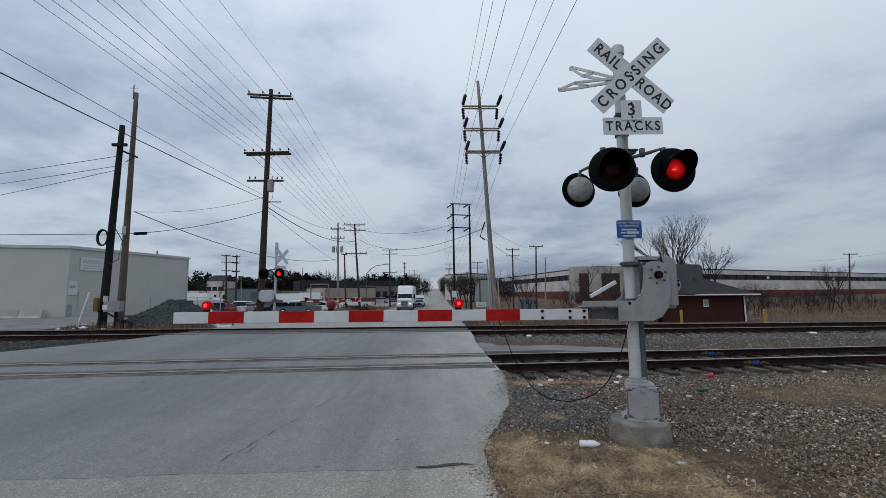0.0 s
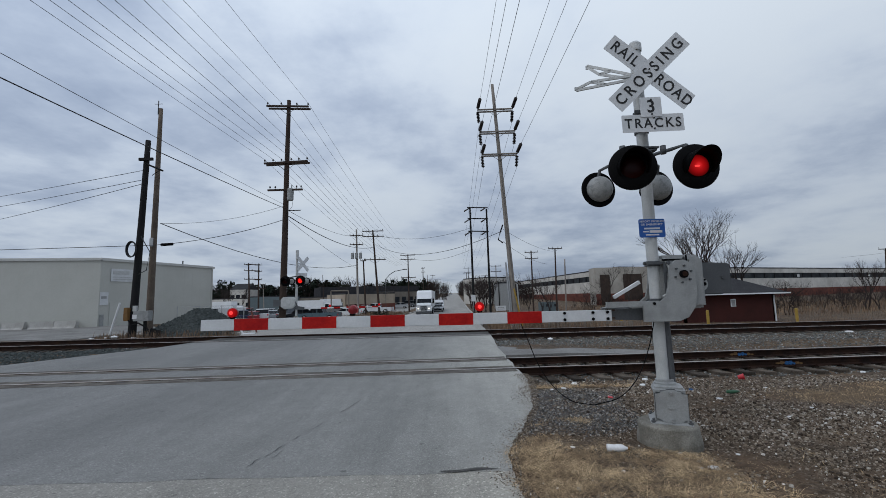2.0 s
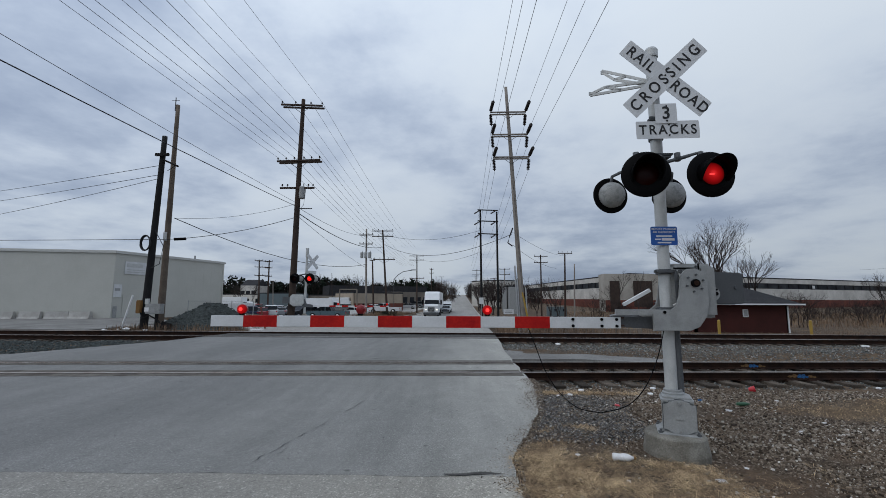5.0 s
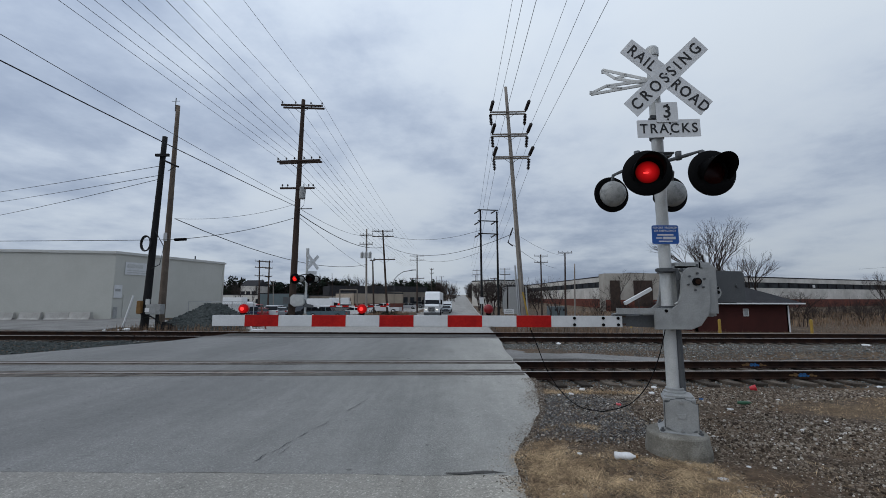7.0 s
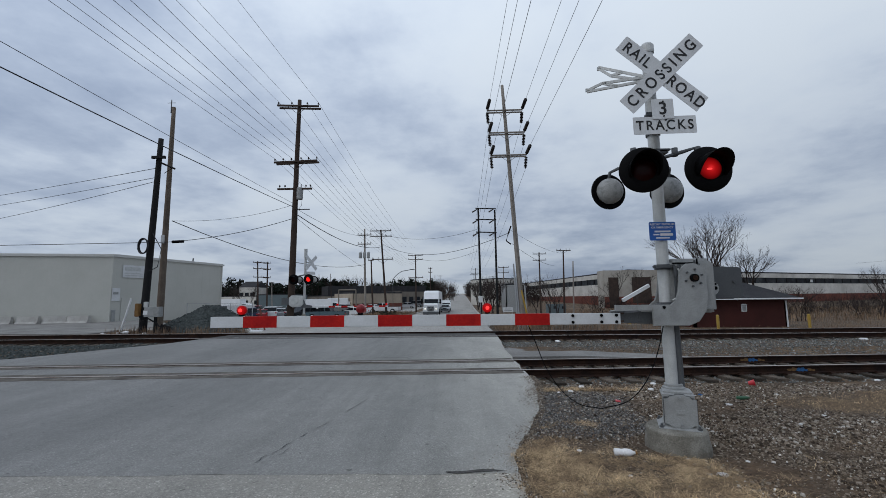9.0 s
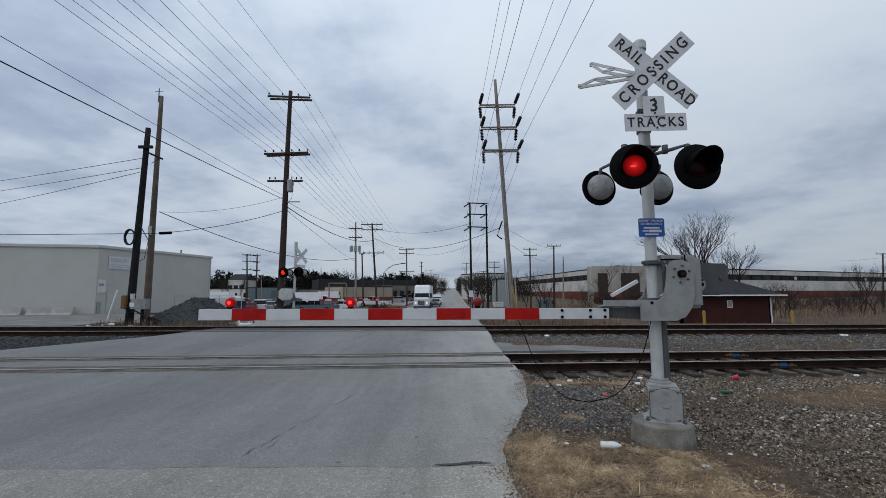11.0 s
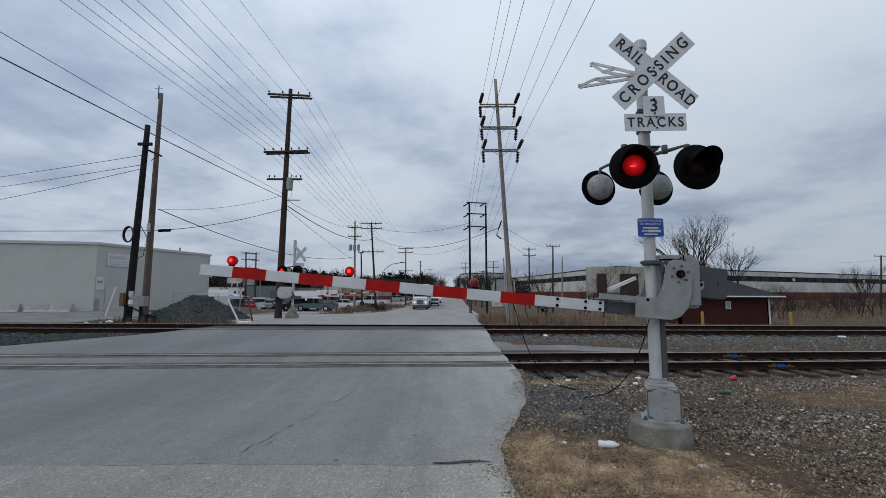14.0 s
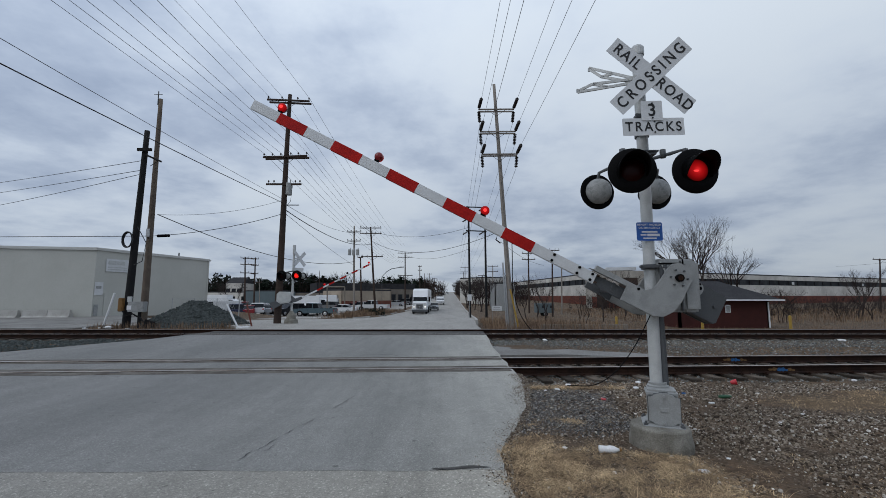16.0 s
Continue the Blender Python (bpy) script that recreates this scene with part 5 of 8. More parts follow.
def string_insulator(th, a, b):
    """A string of insulator discs from a to b, in the pole's space."""
    bm = B()
    a, b = Vector(a), Vector(b)
    m = Matrix.Translation(a) @ (b - a).to_track_quat("Z", "Y").to_matrix().to_4x4()
    ln = (b - a).length
    prof, n = [], 7
    for i in range(n):
        h = ln * (0.08 + 0.84 * i / n)
        prof += [(0.05, h), (0.135, h + ln * 0.03), (0.12, h + ln * 0.075), (0.05, h + ln * 0.09)]
    lathe(bm, [(0.02, 0), *prof, (0.02, ln)], m, 10)
    return part("string_insulator", bm, M["insulator"], th)


def can(th, x, y, z, r=0.24, h=0.85):
    bm = B()
    lathe(bm, [(0, -h / 2), (r * 0.9, -h / 2), (r, -h / 2 + 0.05), (r, h / 2 - 0.08), (r * 1.04, h / 2 - 0.06), (r * 0.9, h / 2), (0, h / 2 + 0.05)], Matrix.Translation((x, y, z)), 16)
    rod(bm, (x + r * 0.4, y, z + h / 2), (x + r * 0.4, y, z + h / 2 + 0.22), 0.04, 0.03, 8)
    return part("transformer", bm, M["grey_paint"], th, "grey pole-mounted transformer can", smooth=False)


def poles_and_lines():
    # pole with three crossarms across the tracks
    a0, a1 = (-10.52, 27.00, -0.23), (-10.32, 27.00, 15.12)
    pa = pole(a0, a1, 0.235, 0.125, M["pole_dark"], "tall brown creosoted utility pole with three crossarms")
    t1 = crossarm(pa, 0.968, a0, a1, 1.42, (-1.36, -0.45, 0.6, 1.36), slope=-2.5, double=True)
    t2 = crossarm(pa, 0.716, a0, a1, 1.45, (-1.4, -0.85, -0.3, 0.35, 0.85, 1.4), slope=1.8, double=True)
    t3 = crossarm(pa, 0.595, a0, a1, 1.15, (-1.0, -0.65, 0.75, 1.05), slope=0, braces=False)
    d = Vector(a1) - Vector(a0)
    can(pa, d.x * 0.56 + 0.33, -0.1, d.z * 0.575, 0.2, 0.8)
    bm = B()
    tube(bm, [d * 0.60 + Vector((0.3, -0.2, 0)), d * 0.585 + Vector((0.6, -0.2, 0.1)), d * 0.52 + Vector((0.5, -0.2, 0)), d * 0.50 + Vector((0.25, -0.2, 0))], 0.012, 5)
    box(bm, d.x * 0.5 + 0.6, -0.15, d.z * 0.505, 0.9, 0.05, 0.05)
    part("drop_loop", bm, M["wire"], pa, "dark looping leads on the pole")
    for pts, z1, shifts in ((t1, 0.2, (-2.45, -2.3, None, -2.05)), (t2, 0.0, (-1.85, -1.85, -1.95, -1.3, -1.3, -0.2))):
        for p, dx in zip(pts, shifts):
            if dx is not None:
                wire((p[0] + dx, -28, p[2] + z1), p, 0.15, 0.0088)
            wire(p, (p[0] + 0.6, 92, p[2] - 2.2), 0.9, 0.010)
    tele = tuple(Vector(a0) + d * 0.515)
    wire((tele[0] - 0.9, -28, tele[2] + 0.1), tele, 0.55, 0.018, label="thick black cable strung between poles")
    wire((tele[0] - 1.2, -28, tele[2] + 1.55), tuple(Vector(a0) + d * 0.53), 0.5, 0.0095)
    # the slanting pair by the tracks
    b0, b1 = (-17.27, 23.20, -0.15), (-16.94, 23.20, 11.05)
    pb = pole(b0, b1, 0.205, 0.135, M["pole_black"], "leaning black-stained utility pole with a coil of cable")
    c0, c1 = (-17.19, 24.40, -0.21), (-17.15, 24.40, 13.54)
    pc = pole(c0, c1, 0.20, 0.11, M["pole"], "leaning weathered grey wooden utility pole")
    db, dc = Vector(b1) - Vector(b0), Vector(c1) - Vector(c0)
    bm = B()
    box(bm, db.x * 0.895 + 0.1, -0.2, db.z * 0.895, 0.8, 0.12, 0.16, bev=0.01)
    part("crossarm", bm, M["pole_black"], pb, "short dark crossarm")
    bm = B()
    rod(bm, db * 0.89 + Vector((0.2, -0.2, -0.25)), db * 0.89 + Vector((1.1, -0.2, -0.65)), 0.05, seg=8)
    rod(bm, db * 0.89 + Vector((0.5, -0.2, -0.9)), db * 0.89 + Vector((0.9, -0.2, -0.62)), 0.02, seg=6)
    part("side_arm", bm, M["pole_black"], pb, "slanting dark side arm")
    bm = B()
    for k in range(3):
        ring = [(db.x * 0.47 - 0.22 + 0.25 * math.cos(a) * (1 + 0.05 * k), -0.26 - 0.04 * k, db.z * 0.435 + 0.40 * math.sin(a) * (1 + 0.04 * k)) for a in [i * math.pi / 12 for i in range(25)]]
        tube(bm, ring, 0.035, 6)
    tube(bm, [(db.x * 0.47 + 0.2, -0.2, db.z * 0.5), (db.x * 0.47 + 0.75, -0.2, db.z * 0.42), (db.x * 0.47 + 0.6, -0.2, db.z * 0.33), (db.x * 0.35 + 0.2, -0.2, db.z * 0.31)], 0.022, 6)
    part("cable_coil", bm, M["wire"], pb, "coil of black cable")
    bm = B()
    box(bm, db.x * 0.1 - 0.17, -0.22, db.z * 0.118, 0.26, 0.28, 0.72, bev=0.03)
    part("meter_box", bm, M["orange"], pb, "ochre-brown metal box")
    bm = B()
    box(bm, 0.78, -0.3, 1.22, 0.85, 0.35, 0.55, bev=0.02)
    part("control_box", bm, M["grey_paint"], pb, "grey metal control box")
    bm = B()
    box(bm, 0.42, -0.42, 1.62, 0.2, 0.12, 0.3, bev=0.01)
    part("fuse_box", bm, M["silver"], pb, "small pale fuse box")
    bm = B()
    box(bm, 0.45, -0.42, 1.18, 0.26, 0.12, 0.24, bev=0.01)
    part("meter", bm, M["white_paint"], pb, "small pale meter housing")
    bm = B()
    box(bm, 0.85, -0.2, 0.55, 0.12, 0.12, 1.1)
    box(bm, 1.25, -0.15, 0.45, 0.55, 0.1, 0.75, Matrix.Rotation(radians(15), 4, "Y"), 0.02)
    tube(bm, [(0.0, -0.3, 1.0), (0.2, -0.4, 0.7), (0.6, -0.4, 0.85), (1.0, -0.3, 0.6), (1.3, -0.3, 0.2)], 0.04, 6)
    part("bracket", bm, M["pole_black"], pb, "dark brackets and conduits")
    bm = B()
    tube(bm, [dc * 1.0 + Vector((-0.1, -0.1, -0.4)), dc * 1.0 + Vector((-0.1, -0.1, 0.45))], 0.03, 6)
    box(bm, dc.x - 0.1, -0.1, dc.z + 0.25, 0.5, 0.03, 0.02)
    part("antenna", bm, M["dark_grey"], pc, "small aerial on the pole top")
    bm = B()
    box(bm, dc.x * 0.36 + 0.0, -0.19, dc.z * 0.40, 0.2, 0.05, 0.5)
    part("pole_tag", bm, M["steel"], pc, "pale metal plate on the pole")
    for end, s, sag in (((-63.76, 45.00, 12.07), 0.845, 0.2), ((-63.58, 45.00, 10.88), 0.795, 0.2), ((-63.28, 45.00, 8.95), 0.775, 0.35)):
        wire(end, tuple(Vector(b0) + db * s), sag, 0.016)
    # span wires between the poles
    q = (-16.82, 24.40, 6.42)
    s1 = (-12.27, 58.00, 6.39)
    wire(q, s1, 1.3, 0.026, label="heavy sagging black cable between poles")
    wire(q, tuple(Vector(a0) + d * 0.53), 0.35, 0.010)
    cable_z = (-16.74, 24.00, 5.08)
    wire((-60, 20.5, cable_z[2] - 0.25), cable_z, 0.15, 0.018)
    wire(cable_z, tuple(Vector(a0) + d * 0.47), 0.25, 0.018)
    bm = B()
    rod(bm, (-16.52, 24.10, 5.10), (-15.90, 24.20, 5.14), 0.085, seg=10)
    tagged(part("cable_splice", bm, M["black"], None, "black cable splice sleeve hung on a cable"), "", "cable splice")
    # pole with hung insulators by the road
    e0, e1 = (5.01, 31.00, -0.51), (3.95, 31.00, 17.95)
    pe = pole(e0, e1, 0.20, 0.115, M["pole_grey"], "tall weathered grey pole with three arms and hung insulators")
    de = Vector(e1) - Vector(e0)
    for s in (0.886, 0.79, 0.694):
        crossarm(pe, s, e0, e1, 1.37, (), slope=0.5, double=True, material=M["pole_grey"], depth=0.10)
        c = de * s
        for sx in (-1, 1):
            tip = c + Vector((1.33 * sx, -0.1, 0.02))
            string_insulator(pe, tip + Vector((0, 0, -0.1)), tip + Vector((-0.08 * sx, 0.1, -1.05)))
            far = tip + Vector((0.12, -1.3, 0.35))
            string_insulator(pe, tip + Vector((0, -0.1, 0.06)), far)
            p0 = Vector(e0) + far
            wire((p0.x - 0.2, -30, p0.z + 1.2), tuple(p0), 0.5, 0.011)
            p1 = Vector(e0) + tip + Vector((-0.08 * sx, 0.1, -1.1))
            wire(tuple(p1), (p1.x + 0.9, 96, p1.z - 3.8), 0.8, 0.011)
    bm = B()
    tube(bm, [de * 0.4 + Vector((-0.3, -0.2, 0)), de * 0.37 + Vector((-0.55, -0.3, 0)), de * 0.34 + Vector((-0.75, -0.3, 0)), de * 0.30 + Vector((-0.45, -0.2, 0.5))], 0.05, 6)
    part("cable_terminal", bm, M["black"], pe, "dark cable terminals on the pole")
    for k, (x, h) in enumerate(((-0.38, 4.6), (-0.26, 3.6), (0.30, 3.0))):
        bm = B()
        rod(bm, (x, -0.1, -0.3), (x - h * 0.05, -0.1, h), 0.055, seg=8)
        part("riser_pipe", bm, M["steel"], pe, "grey conduit riser")
    # guy wire with a yellow guard
    g0, g1 = (5.11, 29.00, -0.41), (4.62, 29.00, 2.12)
    bm = B()
    rod(bm, g0, g1, 0.06, seg=8)
    tagged(part("guy_guard", bm, M["yellow"], None, "yellow plastic guard on a pole guy wire"), "", "guy guard")
    wire(g1, tuple(Vector(e0) + de * 0.62), 0.0, 0.01, label="steel guy wire of the pole")
    # twin-pole frame
    h0, h1, h2, h3 = (3.25, 51.00, -0.50), (3.14, 51.00, 12.61), (5.22, 51.00, -0.50), (5.16, 51.00, 12.32)
    th = thing("twin_pole_frame", *h0, "dark twin-pole transmission frame beside the road", "utility pole", "utility poles")
    bm = B()
    o = Vector(h0)
    rod(bm, (0, 0, -0.5), Vector(h1) - o, 0.15, 0.1, 10)
    part("shaft", bm, M["pole_black"], th)
    bm = B()
    rod(bm, Vector(h2) - o - Vector((0, 0, 0.5)), Vector(h3) - o, 0.15, 0.1, 10)
    part("shaft", bm, M["pole_black"], th)
    for z in (0.995, 0.89, 0.77):
        bm = B()
        l, r = (Vector(h1) - o) * z, (Vector(h3) - o) * z
        l.z = r.z = (Vector(h1) - o).z * z
        l.x, r.x = (Vector(h1) - o).x * z, (Vector(h2) - o).x + ((Vector(h3) - Vector(h2)).x) * z
        rod(bm, l + Vector((-0.35, -0.15, 0)), r + Vector((0.15, -0.15, -0.1)), 0.07, seg=8)
        part("crossarm", bm, M["pole_black"], th)
        for k in (l, r):
            bm = B()
            rod(bm, k + Vector((-0.1, -0.2, -0.1)), k + Vector((-0.75, -0.2, -0.5)), 0.06, 0.09, 8)
            part("insulator", bm, M["insulator"], th)
    # the smaller poles beyond
    far = [
        ((-12.17, 58.00, -1.33), (-12.39, 58.00, 11.38), 0.17, (0.93, 0.83), 0.95, "pole_grey", True),
        ((-9.58, 60.00, -0.41), (-10.45, 60.00, 11.55), 0.17, (0.985, 0.92, 0.64), 1.55, "pole_dark", False),
        ((-11.87, 62.00, -1.13), (-12.22, 62.00, 7.39), 0.15, (0.99,), 0.4, "pole_dark", False),
        ((-7.58, 85.00, -0.71), (-7.70, 85.00, 10.45), 0.16, (0.985, 0.91, 0.58), 1.5, "pole_dark", False),
        ((-6.01, 110.00, -0.67), (-6.07, 110.00, 9.61), 0.15, (0.97, 0.87), 0.5, "pole_dark", False),
        ((14.63, 72.00, -1.96), (14.69, 72.00, 9.20), 0.16, (0.975, 0.88), 1.15, "pole_dark", False),
        ((15.46, 60.00, -1.36), (15.66, 60.00, 8.19), 0.15, (0.995,), 1.0, "pole_dark", False),
        ((18.41, 66.00, -1.66), (18.69, 66.00, 7.14), 0.14, (), 1.0, "pole_grey", False),
        ((72.08, 70.00, -1.67), (73.00, 70.00, 7.85), 0.15, (0.985,), 1.35, "pole_dark", False),
        ((11.12, 95.00, -1.61), (11.26, 95.00, 8.52), 0.15, (0.98, 0.86), 1.2, "pole_grey", False),
        ((11.71, 110.00, -1.83), (10.19, 110.00, 7.09), 0.15, (0.98,), 1.1, "pole_dark", False),
        ((-36.43, 78.00, -1.03), (-36.84, 78.00, 8.87), 0.17, (0.98, 0.86, 0.7), 0.8, "pole_dark", False),
        ((-34.77, 78.00, -1.03), (-34.94, 78.00, 8.77), 0.17, (0.97, 0.85, 0.69), 0.7, "pole_dark", False),
        ((-38.93, 90.00, -1.20), (-39.26, 90.00, 5.50), 0.12, (0.97, 0.85), 0.6, "pole_grey", False),
        ((-29.05, 100.00, -0.46), (-29.45, 100.00, 7.67), 0.1, (), 0.5, "pole_dark", False),
        ((7.80, 150.00, -1.52), (7.88, 150.00, 12.10), 0.16, (0.97, 0.86), 1.6, "pole_dark", False),
        ((8.16, 170.00, -1.94), (8.23, 170.00, 11.20), 0.16, (0.97, 0.8), 1.5, "pole_dark", False),
        ((-6.60, 150.00, -0.72), (-6.65, 150.00, 9.67), 0.12, (), 1, "pole_dark", False),
        ((-5.22, 170.00, -0.14), (-5.48, 170.00, 10.74), 0.14, (0.97,), 1.0, "pole_dark", False),
        ((-3.74, 200.00, 0.07), (-4.03, 200.00, 10.20), 0.14, (0.97,), 1.2, "pole_dark", False),
        ((-1.74, 260.00, 0.29), (-1.74, 260.00, 10.33), 0.14, (0.97,), 1.2, "pole_dark", False),
        ((0.88, 330.00, 0.80), (0.88, 330.00, 10.90), 0.14, (0.97,), 1.2, "pole_dark", False),
    ]
    for p0, p1, r, arms, half, mt, cans in far:
        th = pole(p0, p1, r, r * 0.62, M[mt], "distant wooden utility pole with crossarms" if arms else "distant plain wooden pole")
        dd = Vector(p1) - Vector(p0)
        for s in arms:
            crossarm(th, s, p0, p1, half, (-half * 0.92, half * 0.92) if p0[1] > 65 else (-half * 0.92, -half * 0.4, half * 0.4, half * 0.92), braces=p0[1] < 90)
        if p0[0] == -36.43:
            for z in (0.975, 0.86, 0.70):
                bm = B()
                rod(bm, Vector((dd.x * z - 0.3, -0.2, dd.z * z)), Vector((dd.x * z + 2.2, -0.2, dd.z * z - 0.1)), 0.07, seg=6)
                part("beam", bm, M["pole_dark"], th, "beam that joins the twin poles")
        if cans:
            for x in (-0.55, 0.0, 0.55):
                can(th, dd.x * 0.7 + x, -0.3, dd.z * 0.705, 0.22, 0.8)
    # lines that swing across the far road
    for a, b, sag, r in (((-10.35, 60.00, 10.89), (3.33, 51.00, 10.07), 1.0, 0.02), ((-10.08, 60.00, 9.41), (4.35, 32.00, 6.58), 1.6, 0.022), ((-10.11, 60.00, 10.73), (-11.76, 60.00, 11.88), 0.1, 0.015),
                         ((-10.31, 27.00, 7.60), (-12.37, 58.00, 10.42), 0.5, 0.015), ((-10.29, 27.00, 7.23), (-10.32, 60.00, 9.08), 0.9, 0.03), ((-10.29, 27.00, 7.00), (-12.26, 58.00, 5.85), 0.2, 0.014),
                         ((-7.69, 85.00, 9.87), (3.31, 51.00, 7.41), 1.0, 0.018), ((4.22, 31.00, 6.64), (15.65, 60.00, 7.78), 0.4, 0.012), ((4.28, 31.00, 5.66), (9.59, 40.00, 4.54), 0.3, 0.012), ((65.59, 70.00, 6.53), (80.87, 70.00, 8.13), 0.2, 0.012)):
        wire(a, b, sag, r)


poles_and_lines()


# ---- buildings ----
def wall_run(parent, p, q, z0, z1, thick, material, name="wall", label=""):
    """An upright slab from p to q in plan; its face lies on that line and its body behind it (to the left of p to q)."""
    p, q = Vector((p[0], p[1], 0)), Vector((q[0], q[1], 0))
    side = Vector((-(q - p).y, (q - p).x, 0)).normalized() * thick
    bm = B()
    pts = [p, q, q + side, p + side]
    lo = [bm.verts.new((v.x, v.y, z0)) for v in pts]
    hi = [bm.verts.new((v.x, v.y, z1)) for v in pts]
    bm.faces.new(lo), bm.faces.new(hi)
    for i in range(4):
        j = (i + 1) % 4
        bm.faces.new((lo[i], lo[j], hi[j], hi[i]))
    return part(name, bm, material, parent, label)


def warehouse():
    c = Vector((-26.49, 32.00, 5.22))
    l = Vector((-34.72, 30.40, 5.23))
    r = Vector((-23.67, 42.50, 5.24))
    top = 5.25
    th = thing("warehouse", c.x, c.y, -0.4, "plain beige metal-clad warehouse with a flat roof", "building")
    o = Vector((c.x, c.y, 0))
    L2, C2, R2 = l - o, c - o, r - o
    far_l, far_r = L2 + (R2 - C2), R2
    walls = ((L2, C2), (C2, R2), (R2, far_l), (far_l, L2))
    for p, q in walls:
        wall_run(th, p, q, -0.4, top + 0.4, 0.2, M["siding"], "wall", "beige corrugated metal wall")
    bm = B()
    vs = [bm.verts.new((p.x, p.y, top + 0.38)) for p in (L2, C2, R2, far_l)]
    vs2 = [bm.verts.new((p.x, p.y, top + 0.5)) for p in (L2, C2, R2, far_l)]
    bm.faces.new(vs), bm.faces.new(vs2)
    for i in range(4):
        bm.faces.new((vs[i], vs[(i + 1) % 4], vs2[(i + 1) % 4], vs2[i]))
    part("roof", bm, M["trim"], th, "pale flat roof")
    for (p, q) in walls[:2]:
        dr = (q - p).normalized()
        nrm = Vector((dr.y, -dr.x, 0))
        a, b = p + nrm * 0.1 - dr * 0.1, q + nrm * 0.1 + dr * 0.1
        wall_run(th, a, b, top + 0.28, top + 0.44, 0.09, M["trim"], "eave_trim", "pale metal eave trim")
        ln = (q - p).length
        k = 0.3
        while k < ln - 0.2:
            a = p + dr * k + nrm * 0.003
            wall_run(th, a, a + dr * 0.05, -0.3, top + 0.17, 0.04, M["siding"], "wall_rib")
            k += 0.9
    dr = (R2 - C2).normalized()
    nrm = Vector((dr.y, -dr.x, 0))
    def panel(s, w, z0, z1, m, name, label, proud=0.06):
        a = C2 + dr * s + nrm * proud
        return wall_run(th, a, a + dr * w, z0, z1, 0.03, m, name, label)
    panel(0.75, 1.85, 3.95, 4.95, M["sign_white"], "sign_panel", "white sign board with faded grey lettering")
    for z, w in ((4.5, 1.3), (4.25, 1.5), (4.08, 1.6)):
        panel(0.9, w, z, z + (0.3 if z > 4.4 else 0.08), M["silver"], "text_bar", "", 0.07)
    panel(0.05, 0.6, 2.1, 3.1, M["sign_white"], "notice", "white notice board")
    panel(0.12, 0.4, 2.6, 2.8, M["grey_paint"], "text_bar", "", 0.07)
    panel(0.8, 5.2, -0.4, 2.3, M["siding"], "lower_panel", "paler lower wall panel", 0.05)
    panel(0.1, 0.3, -0.4, 1.4, M["grey_paint"], "door_leaf", "narrow grey door")
    bm = B()
    rod(bm, (R2.x * 0.72 - 0.5, R2.y * 0.72, top + 0.42), (R2.x * 0.72 - 0.5, R2.y * 0.72, top + 0.85), 0.06, seg=8)
    part("roof_vent", bm, M["dark_grey"], th, "small roof vent pipe")


warehouse()


def barriers():
    prof = [(-0.3, 0), (0.3, 0), (0.3, 0.08), (0.17, 0.22), (0.10, 0.62), (-0.10, 0.62), (-0.17, 0.22), (-0.3, 0.08)]
    first = None
    for k, px in enumerate((-38.3, -36.6, -34.9, -33.2, -31.5, -29.85, -28.2)):
        m = pose(px, 29.3 + 0.33 * k + 0.1 * (k % 3), 0.0, 0, 0, 97 + (2, 4, -6, 3, -3, 5, -4)[k])
        if first is None:
            first = thing("concrete_barrier", 0, 0, 0, "pale grey concrete barrier block by the warehouse", "barrier", "barriers by the warehouse")
            first.matrix_basis = m
            bm = B()
            prism(bm, prof, -0.78, 0.78, bev=0.02)
            part("block", bm, M["pale_concrete"], first)
        else:
            copy_thing(first, m)


barriers()


def gravel_pile():
    cx, cy = -14.6, 25.2
    verts, faces, n, rg = [], [], 72, 22
    for j in range(rg + 1):
        s = j / rg
        for i in range(n):
            a = 2 * math.pi * i / n
            rr = s * (3.3 + 0.5 * noise.noise((math.cos(a) * 1.2, math.sin(a) * 1.2, 3)))
            x, y = cx + rr * math.cos(a), cy + rr * 0.75 * math.sin(a)
            h = 1.72 * (1 - s) ** 0.92 * (0.94 + 0.2 * noise.noise((x * 0.5, y * 0.5, 8)))
            h = min(h, 1.45 + 0.1 * noise.noise((x, y, 2)))
            verts.append((x, y, -0.15 + h + 0.05 * noise.noise((x * 5, y * 5, 1)) + 0.05 * noise.noise((x * 11, y * 11, 5))))
    for j in range(rg):
        for i in range(n):
            faces.append((j * n + i, j * n + (i + 1) % n, (j + 1) * n + (i + 1) % n, (j + 1) * n + i))
    th = mesh_from("gravel_heap", verts, faces, M["pile"])
    tagged(th, "heap of dark grey-green ballast stone by the tracks", "gravel pile")
    sv, sf = [], []
    for k in range(2600):
        j, i = int(rg * math.sqrt(random.random())), random.randrange(n)
        add_stone(sv, sf, verts[j * n + i], random.uniform(0.03, 0.075), 0.1)
    tagged(mesh_from("loose_stone", sv, sf, M["pile"], th), "", "", "", "stuff")


